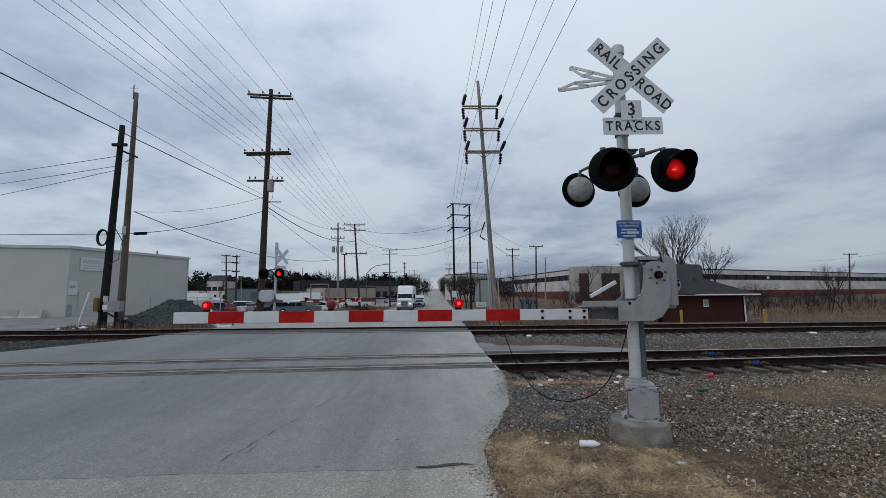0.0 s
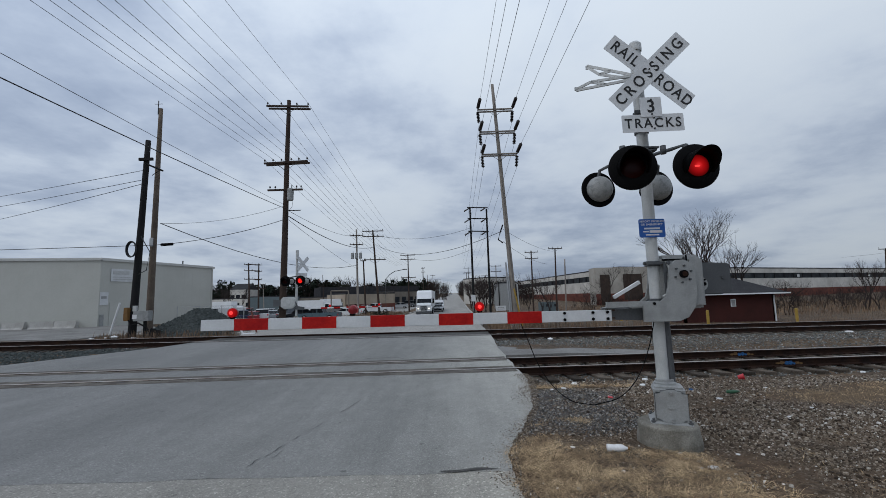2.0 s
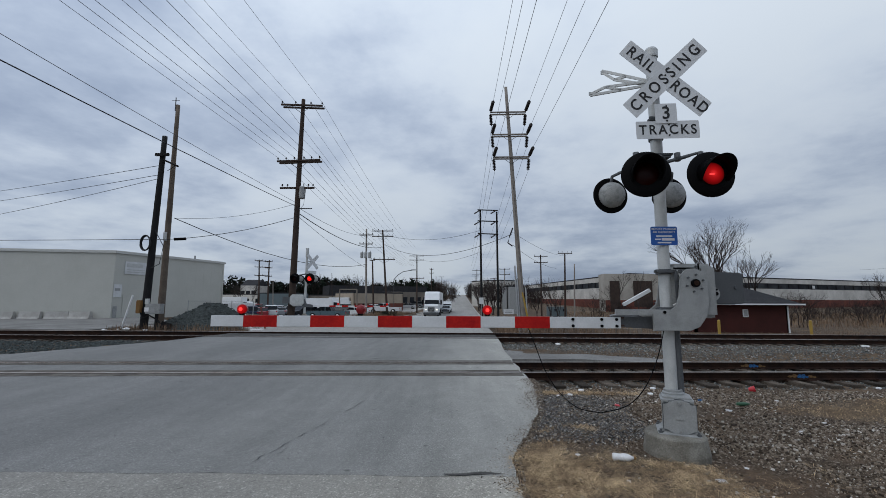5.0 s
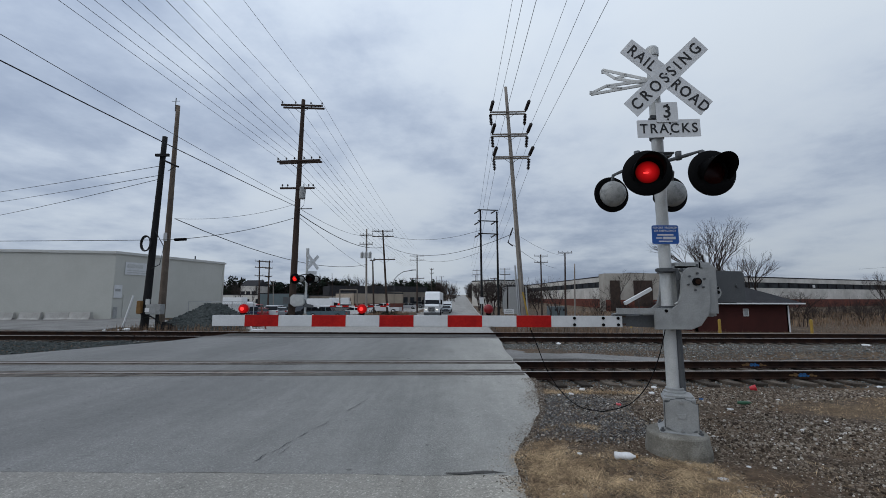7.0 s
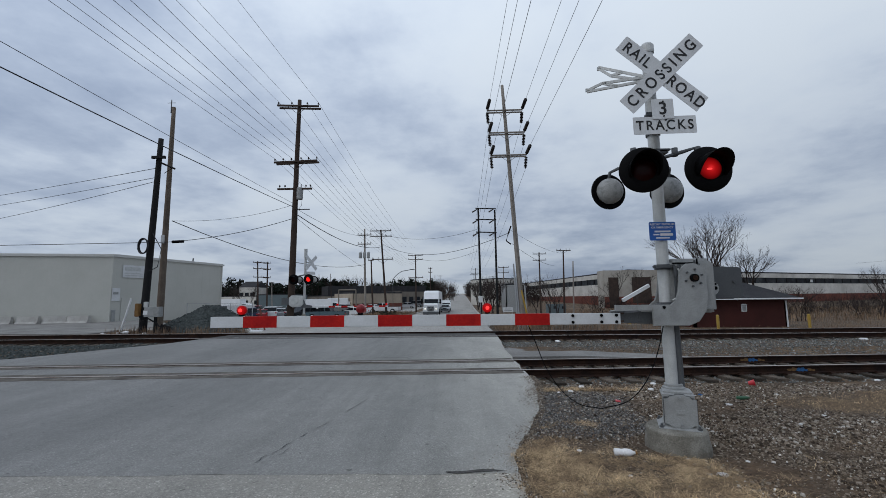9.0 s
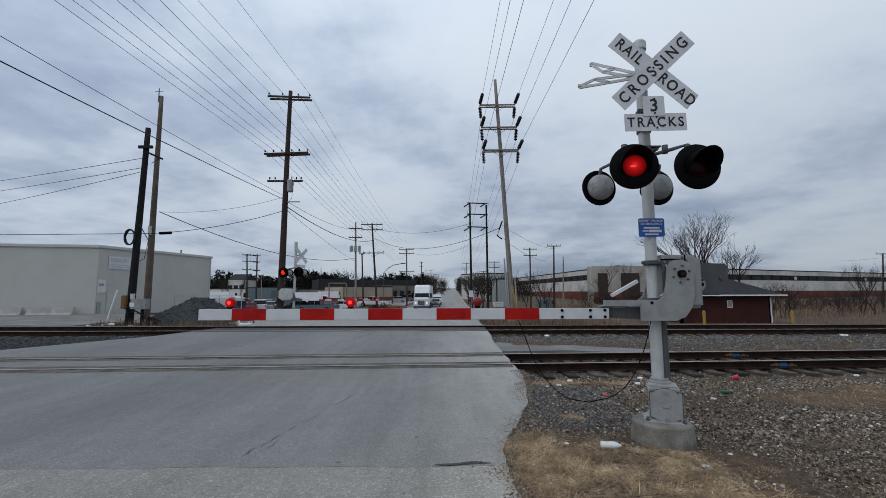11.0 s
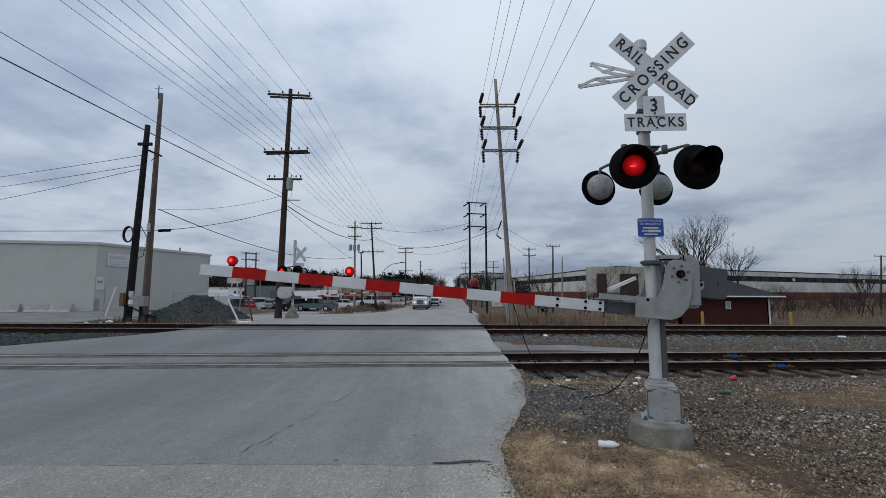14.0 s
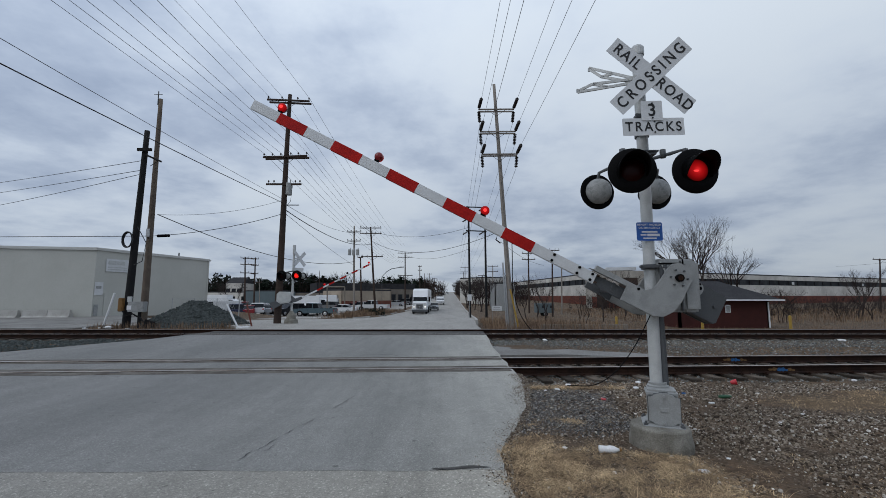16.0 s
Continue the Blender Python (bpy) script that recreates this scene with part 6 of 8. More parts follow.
def add_stone(verts, faces, p, r, jitter=0.0, flat_=0.7):
    """A broken stone: an uneven five-sided foot and a smaller slanting top."""
    k = len(verts)
    uni = random.uniform
    px, py, pz = p[0] + uni(-jitter, jitter), p[1] + uni(-jitter, jitter), p[2]
    a0, q = uni(0, 6.3), uni(0.5, 1.0)
    ca, sa = math.cos(a0), math.sin(a0)
    tx, ty, h = uni(-0.5, 0.5), uni(-0.5, 0.5), flat_ * uni(0.45, 0.95)
    low, high = [], []
    for i in range(5):
        a = i * 1.2566 + uni(-0.38, 0.38)
        w = uni(0.75, 1.15)
        x, y = w * math.cos(a), w * q * math.sin(a)
        low.append((px + r * (x * ca - y * sa), py + r * (x * sa + y * ca), pz - 0.35 * r))
        t = uni(0.5, 0.85)
        x, y = x * t, y * t
        high.append((px + r * (x * ca - y * sa), py + r * (x * sa + y * ca), pz + r * (h + 0.4 * (tx * x + ty * y))))
    verts += low + high
    for i in range(5):
        j = (i + 1) % 5
        faces.append((k + i, k + j, k + 5 + j, k + 5 + i))
    faces.append((k + 5, k + 6, k + 7, k + 8, k + 9))


gravel_pile()


def shed():
    e0, e1 = Vector((19.20, 35.00, 1.33)), Vector((28.12, 35.00, 1.33))
    w1 = Vector((27.26, 35.40, 1.32))
    z0, ze = -1.35, e1.z
    th = thing("brick_shed", e0.x, e0.y, z0, "low dark red shed with a grey hipped roof and white eaves", "shed")
    o = Vector((e0.x, e0.y, z0))
    wx0, wx1, h = 0.5, w1.x - e0.x, ze - z0
    dpt = 6.0
    for p, q in (((wx0, 0.5), (wx1, 0.5)), ((wx1, 0.5), (wx1, dpt)), ((wx1, dpt), (wx0, dpt)), ((wx0, dpt), (wx0, 0.5))):
        wall_run(th, p, q, 0, h, 0.2, M["red_siding"], "wall", "dark red wall")
    W_, ry = e1.x - e0.x, (dpt + 0.5) / 2
    rz = Vector((26.29, 38.00, 2.97)).z - z0
    bm = B()
    b = [bm.verts.new(v) for v in ((0, -0.1, h), (W_, -0.1, h), (W_, dpt + 0.6, h), (0, dpt + 0.6, h))]
    t = [bm.verts.new((2.0, ry, rz)), bm.verts.new((W_ - 3.2, ry, rz))]
    for f in ((b[0], b[1], t[1], t[0]), (b[1], b[2], t[1]), (b[2], b[3], t[0], t[1]), (b[3], b[0], t[0]), tuple(b)):
        bm.faces.new(f)
    part("roof", bm, M["roof"], th, "dark grey shingled hip roof")
    bm = B()
    box(bm, W_ / 2, -0.13, h - 0.02, W_ + 0.1, 0.06, 0.11)
    part("fascia", bm, M["white_paint"], th, "white fascia board")
    bm = B()
    box(bm, W_ + 0.03, dpt / 2 + 0.2, h - 0.02, 0.06, dpt + 0.6, 0.11)
    part("fascia", bm, M["white_paint"], th, "white fascia board")
    bm = B()
    box(bm, wx1 - 0.06, 0.46, h / 2 - 0.1, 0.1, 0.06, h - 0.2)
    part("downpipe", bm, M["white_paint"], th, "white corner downpipe")
    wx = Vector((23.80, 35.40, 0.58))
    bm = B()
    box(bm, wx.x - o.x, 0.47, wx.z - o.z, 0.42, 0.06, 0.62)
    fr = part("window", bm, M["white_paint"], th, "small white-framed window")
    bm = B()
    box(bm, wx.x - o.x, 0.45, wx.z - o.z, 0.3, 0.06, 0.5)
    part("pane", bm, M["grey_paint"], fr)


shed()


def factory():
    cn = Vector((40.47, 99.00, 7.61))
    a = Vector((31.09, 200.00, 7.53))
    b = Vector((253.69, 190.00, 7.74))
    th = thing("factory", cn.x, cn.y, -1.6, "long low brick factory with white band and ribbon windows", "factory")
    o = Vector((cn.x, cn.y, -1.6))
    z = lambda v: v + 1.6
    A, C, Bq = a - o, cn - o, b - o
    for run, (p, q) in enumerate(((A, C), (C, Bq))):
        dr = Vector(((q - p).x, (q - p).y, 0)).normalized()
        nrm = Vector((dr.y, -dr.x, 0))
        wall_run(th, p, q, 0, z(1.7), 0.5, M["brick"], "brick_wall", "dark red brick lower wall")
        wall_run(th, p, q, z(1.7), z(4.7), 0.45, M["white_wall"], "wall_band", "dirty white upper wall band")
        wall_run(th, p, q, z(6.2), z(7.42), 0.45, M["white_wall"], "wall_band", "pale parapet band")
        wall_run(th, p, q, z(7.42), z(7.75), 0.6, M["roof"], "roof_edge", "dark roof edge")
        ln = (q - p).length
        n = int(ln / 4.5)
        for k in range(n):
            s0, s1 = p + dr * (ln * k / n), p + dr * (ln * (k + 1) / n)
            wall_run(th, s0 - nrm * 0.15, s1 - nrm * 0.15 - dr * 0.25, z(4.7), z(6.2), 0.2, M["window_dark"], "window", "dark ribbon window")
            wall_run(th, s1 - dr * 0.25, s1, z(4.7), z(6.2), 0.3, M["pole_black"], "mullion")
            if k % 3 == 1:
                wall_run(th, s0 + nrm * 0.06, s0 + nrm * 0.06 + dr * 0.5, 0, z(1.7), 0.2, M["brick"], "pilaster")
        if run == 1:
            for s in (0.12, 0.3, 0.47, 0.7):
                pp = p + dr * (ln * s) + nrm * 0.25
                wall_run(th, pp, pp + dr * 0.9, z(5.0), z(5.8), 0.2, M["sign_white"], "wall_lamp", "pale wall light")
    # roof behind, and the end block at the corner
    bm = B()
    vs = [bm.verts.new((p.x, p.y, z(7.5))) for p in (A, C, Bq, Bq + Vector((-30, 90, 0)), A + Vector((60, 60, 0)))]
    bm.faces.new(vs)
    part("roof", bm, M["roof"], th, "flat dark roof")
    e0, e1 = Vector((33.81, 96.00, 7.04)) - o, Vector((47.23, 96.00, 7.04)) - o
    wall_run(th, e0, e1, 0, z(7.4), 4, M["end_wall"], "end_block", "weathered grey-buff end block")
    wall_run(th, e0 + Vector((0, -0.08, 0)), e1 + Vector((0, -0.08, 0)), 0, z(1.5), 0.05, M["brick"], "brick_plinth", "dark red brick plinth")
    for s, w in ((0.08, 2.2), (0.47, 4.2)):
        pp = e0.lerp(e1, s)
        wall_run(th, pp + Vector((0, -0.1, 0)), pp + Vector((w, -0.1, 0)), 0 if s < 0.2 else z(0), z(5.8), 0.2, M["pole_dark"], "doorway", "tall dark opening")


factory()


# ---- the signal across the tracks ----
FAR_PIVOT = (-9.66, 26.60, 1.58)


def far_signal():
    b = (-9.56, 26.80, -0.08)
    th = thing("crossing_signal", *b, "distant silver crossing signal with red flashers, seen from its back", "crossing signal")
    top = Vector((-9.53, 26.80, 4.64)) - Vector(b)
    bm = B()
    lathe(bm, [(0.42, -0.2), (0.40, 0.25), (0.3, 0.27), (0.25, 0.55), (0.12, 0.75), (0.08, 0.8)], None, 16)
    part("concrete_base", bm, M["concrete"], th, "grey footing and foot casting")
    bm = B()
    rod(bm, (0, 0, 0.3), top, 0.075, seg=12)
    part("mast", bm, M["silver"], th)
    for turn in (45, -45):
        bl = plate("crossbuck_blade", th, 0, 0, 0, 1.22, 0.229, M["sign_white"], "white crossbuck board", turn)
        bl.matrix_basis = pose(top.x + 0.30, 0.2 + 0.01 * (turn > 0), top.z - 0.62, 0, 0, 60) @ Matrix.Rotation(radians(turn), 4, "Y")
    bl = plate("tracks_plate", th, 0, 0, 0, 0.7, 0.24, M["sign_white"], "white plate under the crossbuck")
    bl.matrix_basis = pose(top.x + 0.22, 0.2, top.z - 1.32, 0, 0, 40)
    bm = B()
    rod(bm, top - Vector((0, 0, 0.3)), top + Vector((0, 0, 0.25)), 0.1, seg=12)
    part("mast_cap", bm, M["silver"], th, "silver mast cap")
    bm = B()
    rod(bm, (top.x, 0, top.z - 0.62), (top.x + 0.3, 0.2, top.z - 0.62), 0.04, seg=8)
    part("sign_bracket", bm, M["silver"], th)
    bm = B()
    tube(bm, [(-0.5, -0.1, 3.2), (0, -0.05, 3.3), (0.55, -0.1, 3.2)], 0.04, 8)
    part("lamp_crossarm", bm, M["dark_grey"], th)
    l, r = Vector((-10.14, 26.40, 2.92)) - Vector(b), Vector((-9.18, 26.40, 2.92)) - Vector(b)
    flasher(th, *l, False, -6, 1.25, "aimed_glow")
    flasher(th, *r, True, -6, 1.25, "aimed_glow")
    for p in (l, r):
        rear_flasher(th, p.x + 0.10, 0.45, p.z)
    bm = B()
    prism(bm, [(-0.86, 1.40), (-0.62, 1.24), (-0.10, 1.28), (0.06, 1.45), (0.02, 1.85), (-0.15, 1.98), (-0.70, 2.0), (-0.86, 1.85)], -0.35, 0.1, bev=0.04)
    rod(bm, (-0.42, -0.39, 1.63), (-0.42, -0.33, 1.63), 0.16, seg=16)
    part("gate_mechanism", bm, M["silver"], th, "pale grey gate mechanism case")
    return th


def far_gate_arm():
    th = thing("gate_arm", *FAR_PIVOT, "red and white striped gate arm across the tracks", "gate arm")
    bm = B()
    prism(bm, [(0.6, -0.45), (5.5, -0.43), (5.5, -0.37), (0.6, -0.35)], -0.02, 0.03)
    bar = part("arm_bar", bm, M["sign_white"], th)
    for k in range(5):
        x0 = 1.75 + 0.8 * k
        bm = B()
        prism(bm, [(x0, -0.449), (x0 + 0.4, -0.447), (x0 + 0.4, -0.353), (x0, -0.351)], -0.024, 0.034)
        part("red_stripe", bm, M["red"], bar)
    bm = B()
    prism(bm, [(-1.25, -0.25), (-0.6, -0.22), (0.0, -0.4), (0.2, -0.46), (0.7, -0.48), (0.7, -0.32), (0.3, -0.25), (0.15, 0.05), (-0.25, 0.12), (-0.6, 0.15), (-1.25, 0.2)], -0.06, 0.0)
    part("support_plate", bm, M["dark_grey"], th, "dark grey support and counterweight plate")
    for k, x in enumerate((5.4, 3.9, 2.3)):
        bm = B()
        lathe(bm, [(0, 0.05), (0.06, 0.03), (0.07, -0.04), (0, -0.05)], Matrix.Translation((x, 0, -0.27)) @ FACE, 12)
        part("arm_lamp", bm, M["glow"] if k != 1 else M["lens_off"], th, "red arm lamp")
    return th


far_signal()
FAR_ARM = far_gate_arm()


# ---- vehicles ----
def wheel(parent, x, y, r, w):
    bm = B()
    rod(bm, (x, y - w / 2, r), (x, y + w / 2, r), r, seg=18)
    wh = part("wheel", bm, M["tyre"], parent, "black tyre")
    bm = B()
    s = -1 if y < 0 else 1
    rod(bm, (x, y + s * w / 2, r), (x, y + s * (w / 2 + 0.02), r), r * 0.58, r * 0.5, 14)
    part("rim", bm, M["chrome"], wh, "silver rim")


CAR_PAINT = {}


def paint(name, c):
    if name not in CAR_PAINT:
        CAR_PAINT[name] = mat("car_paint_" + name, c, 0.3, var=0.05, scale=2, fine=20, bump=0)
    return CAR_PAINT[name]


SHAPES = {
    "sedan": (4.7, 1.8, [(-2.35, 0.35), (-2.3, 0.85), (-1.6, 0.98), (1.0, 0.98), (2.15, 0.80), (2.35, 0.55), (2.3, 0.3), (-2.2, 0.25)], [(-1.75, 0.97), (-1.0, 1.40), (0.3, 1.43), (1.15, 0.97)], 0.32, (-1.4, 1.45)),
    "suv": (4.8, 1.95, [(-2.4, 0.4), (-2.38, 1.05), (-2.2, 1.12), (1.0, 1.12), (2.2, 1.0), (2.4, 0.7), (2.35, 0.38), (-2.3, 0.35)], [(-2.25, 1.1), (-1.95, 1.72), (0.3, 1.76), (1.15, 1.1)], 0.37, (-1.45, 1.5)),
    "pickup": (5.8, 2.0, [(-2.9, 0.5), (-2.88, 1.15), (0.0, 1.15), (1.3, 1.15), (2.75, 1.05), (2.9, 0.75), (2.85, 0.45), (-2.8, 0.45)], [(-0.75, 1.13), (-0.55, 1.80), (0.75, 1.84), (1.55, 1.13)], 0.42, (-1.75, 1.85)),
    "van": (5.6, 2.0, [(-2.8, 0.4), (-2.8, 2.05), (-2.7, 2.15), (1.2, 2.15), (1.95, 1.35), (2.75, 1.05), (2.8, 0.5), (-2.7, 0.38)], [(1.28, 2.02), (1.95, 1.36), (1.7, 1.3), (0.7, 1.3), (0.7, 2.02)], 0.36, (-1.8, 1.8)),
}


def car(kind, colour, x, y, z, heading, label, group="parked cars", name="car"):
    ln, w, body, cab, r, ax = SHAPES[kind]
    th = thing(name, x, y, z, label, {"pickup": "pickup truck", "van": "van"}.get(kind, "car"), group, rz=heading)
    bm = B()
    prism(bm, body, -w / 2, w / 2, bev=0.07)
    part("body", bm, colour, th, smooth=False)
    bm = B()
    if kind == "van":
        prism(bm, cab, -w / 2 - 0.01, w / 2 + 0.01)
        prism(bm, [(1.24, 2.06), (1.97, 1.36), (1.93, 1.33), (1.2, 2.05)], -w / 2 + 0.1, w / 2 - 0.1)
    else:
        prism(bm, cab, -w / 2 + 0.12, w / 2 - 0.12, bev=0.05)
    part("cabin_glass", bm, M["glass"], th, "dark tinted windows")
    if kind != "van":
        bm = B()
        lo, hi = cab[1], cab[2]
        prism(bm, [(lo[0] - 0.03, lo[1] - 0.03), (lo[0], lo[1] + 0.03), (hi[0], hi[1] + 0.03), (hi[0] + 0.05, hi[1] - 0.03)], -w / 2 + 0.13, w / 2 - 0.13)
        for s in (-1, 1):
            for xx in (cab[1][0] * 0.5 + cab[2][0] * 0.5,):
                box(bm, xx, s * (w / 2 - 0.13), (cab[0][1] + hi[1]) / 2, 0.1, 0.04, hi[1] - cab[0][1])
        part("roof", bm, colour, th)
    if kind == "pickup":
        bm = B()
        box(bm, -1.85, 0, 1.155, 1.9, w - 0.3, 0.03)
        part("bed", bm, M["black"], th, "dark open cargo bed")
    for sx in ax:
        for sy in (-1, 1):
            wheel(th, sx, sy * (w / 2 - 0.1), r, 0.24)
    for sy in (-1, 1):
        bm = B()
        box(bm, ln / 2 - 0.07, sy * (w / 2 - 0.28), body[4][1] - 0.12 if kind != "van" else 0.92, 0.1, 0.32, 0.16, bev=0.02)
        part("headlight", bm, M["chrome"], th, "clear headlight")
        bm = B()
        box(bm, -ln / 2 + 0.0, sy * (w / 2 - 0.14), 0.88, 0.06, 0.2, 0.2, bev=0.02)
        part("tail_light", bm, M["plastic_red"], th, "red tail light")
    bm = B()
    box(bm, ln / 2 - 0.02, 0, 0.5, 0.08, w * 0.85, 0.2, bev=0.03)
    box(bm, ln / 2 - 0.03, 0, 0.75, 0.06, w * 0.45, 0.14, bev=0.02)
    part("bumper", bm, M["black"], th, "dark bumper and grille")
    return th


def semi_truck():
    x, y = -3.65, 66.0
    z = road_z(x, y)
    th = thing("semi_truck", x, y, z, "white semi-trailer truck with lit headlights waiting on the road", "truck", rz=-90)
    w = 2.45
    bm = B()
    prism(bm, [(-0.2, 0.95), (0.0, 1.75), (-1.25, 2.0), (-2.0, 2.02), (-2.2, 0.7), (-0.1, 0.55)], -w / 2 + 0.15, w / 2 - 0.15, bev=0.1)
    part("hood", bm, M["white_paint"], th, "white sloping hood")
    bm = B()
    prism(bm, [(-1.7, 1.0), (-1.7, 1.88), (-2.08, 2.68), (-2.2, 2.82), (-2.75, 3.7), (-3.3, 4.0), (-5.2, 4.05), (-5.2, 0.9)], -w / 2, w / 2, bev=0.12)
    part("cab", bm, M["white_paint"], th, "white cab with a tall sleeper")
    bm = B()
    prism(bm, [(-1.63, 1.90), (-1.98, 2.66), (-2.12, 2.62), (-1.78, 1.90)], -w / 2 + 0.12, w / 2 - 0.12)
    part("windscreen", bm, M["glass"], th, "dark windscreen")
    for s in (-1, 1):
        bm = B()
        prism(bm, [(-1.95, 1.95), (-2.35, 2.8), (-3.0, 2.8), (-3.0, 1.95)], s * (w / 2) - 0.02, s * (w / 2) + 0.02)
        part("side_window", bm, M["glass"], th)
        bm = B()
        box(bm, -0.12, s * 0.86, 1.15, 0.14, 0.26, 0.17, bev=0.05)
        part("headlight", bm, M["headlight"], th, "lit headlight")
        bm = B()
        box(bm, -1.5, s * (w / 2 + 0.25), 2.3, 0.12, 0.25, 0.75, bev=0.04)
        rod(bm, (-1.7, s * (w / 2 - 0.1), 2.1), (-1.5, s * (w / 2 + 0.25), 2.1), 0.03, seg=6)
        part("mirror", bm, M["black"], th, "black door mirror")
        bm = B()
        prism(bm, [(-0.5, 0.7), (-0.6, 1.25), (-1.3, 1.45), (-2.0, 1.25), (-2.1, 0.7)], s * (w / 2 - 0.12) - 0.14, s * (w / 2 - 0.12) + 0.14, bev=0.04)
        part("fender", bm, M["white_paint"], th)
    bm = B()
    box(bm, -0.06, 0, 1.22, 0.12, 1.05, 0.75, bev=0.05)
    part("grille", bm, M["chrome"], th, "chrome grille")
    for k in range(6):
        bm = B()
        box(bm, 0.005, 0, 0.93 + 0.11 * k, 0.03, 0.97, 0.075)
        part("grille_bar", bm, M["black"], th)
    bm = B()
    box(bm, -0.05, 0, 0.55, 0.25, w, 0.38, bev=0.06)
    part("bumper", bm, M["dark_grey"], th, "dark bumper")
    bm = B()
    box(bm, -13.0, 0, 2.6, 14.6, w + 0.1, 2.8, bev=0.03)
    part("trailer", bm, M["white_paint"], th, "white box trailer")
    bm = B()
    box(bm, -7.5, 0, 0.85, 12, 0.9, 0.3)
    part("chassis", bm, M["black"], th, "dark chassis")
    for px_, r in ((-1.3, 0.5), (-6.3, 0.5), (-7.5, 0.5), (-17.2, 0.5), (-18.4, 0.5)):
        for s in (-1, 1):
            wheel(th, px_, s * (w / 2 - 0.2), r, 0.3 if px_ > -2 else 0.5)


semi_truck()


def vehicles():
    rows = (
        # kind, paint, side offset at unit depth, depth, heading, label
        ("pickup", ("slate", (0.075, 0.115, 0.135)), (-18.03, 60.00, -0.88), 176, "dark slate-blue pickup truck parked at the lot's edge"),
        ("suv", ("black", (0.012, 0.013, 0.016)), (-22.6, 62.5, -0.72), 240, "black sport utility vehicle parked in the lot"),
        ("pickup", ("white", (0.6, 0.61, 0.62)), (-19.67, 64.00, -0.55), 100, "white pickup truck parked nose out"),
        ("sedan", ("white", (0.6, 0.61, 0.62)), (-16.68, 70.00, -0.38), 170, "white sedan parked in the lot"),
        ("pickup", ("white", (0.6, 0.61, 0.62)), (-12.55, 76.00, -0.66), 175, "white pickup truck parked by the road"),
        ("van", ("white", (0.6, 0.61, 0.62)), (-32.68, 62.00, -0.31), 200, "white van parked by the fence"),
        ("suv", ("navy", (0.02, 0.025, 0.06)), (-29.31, 60.00, -0.25), 120, "dark blue sport utility vehicle parked in the lot"),
        ("sedan", ("red", (0.25, 0.02, 0.025)), (-29.23, 64.00, -0.21), 110, "red sedan parked in the lot"),
        ("suv", ("white", (0.6, 0.61, 0.62)), (-28.74, 66.00, -0.27), 110, "white sport utility vehicle parked in the lot"),
        ("sedan", ("silver", (0.35, 0.36, 0.38)), (-28.16, 68.00, -0.23), 110, "silver sedan parked in the lot"),
        ("sedan", ("grey", (0.12, 0.125, 0.13)), (-27.50, 70.00, -0.29), 110, "grey sedan parked in the lot"),
        ("sedan", ("navy", (0.02, 0.025, 0.06)), (-38.57, 76.00, -0.26), 100, "dark blue sedan parked in the lot"),
        ("suv", ("red", (0.25, 0.02, 0.025)), (-36.68, 78.00, -0.31), 100, "red sport utility vehicle parked in the lot"),
        ("sedan", ("white", (0.6, 0.61, 0.62)), (-34.31, 82.00, -0.19), 95, "white sedan parked in the lot"),
        ("sedan", ("silver", (0.35, 0.36, 0.38)), (-27.49, 74.00, -0.40), 95, "silver sedan parked in the lot"),
        ("suv", ("grey", (0.12, 0.125, 0.13)), (-22.28, 82.00, -0.41), 160, "grey sport utility vehicle parked in the lot"),
        ("sedan", ("red", (0.25, 0.02, 0.025)), (-17.79, 84.00, -0.46), 170, "red sedan parked in the lot"),
        ("sedan", ("silver", (0.35, 0.36, 0.38)), (-11.76, 105.00, -0.01), 175, "silver sedan parked by the road"),
        ("suv", ("grey", (0.12, 0.125, 0.13)), (-10.46, 112.00, 0.17), 175, "grey sport utility vehicle parked by the road"),
        ("suv", ("silver", (0.35, 0.36, 0.38)), (-25.6, 67.0, -0.4), 105, "silver sport utility vehicle parked in the lot"),
        ("sedan", ("red", (0.25, 0.02, 0.025)), (-25.2, 72.5, -0.4), 170, "red sedan parked in the lot"),
        ("sedan", ("black", (0.012, 0.013, 0.016)), (-31.5, 66.0, -0.3), 115, "black sedan parked in the lot"),
        ("suv", ("white", (0.6, 0.61, 0.62)), (-15.2, 78.0, -0.5), 172, "white sport utility vehicle parked in the lot"),
        ("sedan", ("silver", (0.35, 0.36, 0.38)), (-1.79, 84.00, -0.68), -90, "silver car queued behind the truck"),
        ("sedan", ("black", (0.012, 0.013, 0.016)), (0.00, 260.00, 0.98), -90, "dark car far along the road"),
        ("sedan", ("white", (0.6, 0.61, 0.62)), (3.53, 330.00, 1.68), -90, "white car far along the road"),
    )
    for kind, (pn, pc), p, h, label in rows:
        z = (road_z(p[0], p[1]) if h == -90 else max(lot_z(p[0], p[1]), ground_z(p[0], p[1]))) + 0.005
        car(kind, paint(pn, pc), p[0], p[1], z, h, label)
    # white box trucks and campers behind the cars
    for p, ln, h, label in (((-27.05, 86.00, -0.17), 4.6, 2.7, "white box truck parked in the lot"), ((-24.47, 90.00, -0.25), 4.4, 2.8, "white camper van parked in the lot"), ((-33.35, 92.00, -0.29), 5, 2.6, "white trailer parked in the lot"), ((-45.78, 84.00, -0.12), 7.0, 2.9, "white trailer parked behind the cars")):
        z = lot_z(p[0], p[1])
        th = thing("box_truck", p[0], p[1], z, label, "truck", "parked trucks")
        bm = B()
        box(bm, 0, 0, h / 2 + 0.5, ln, 2.4, h - 0.7, bev=0.05)
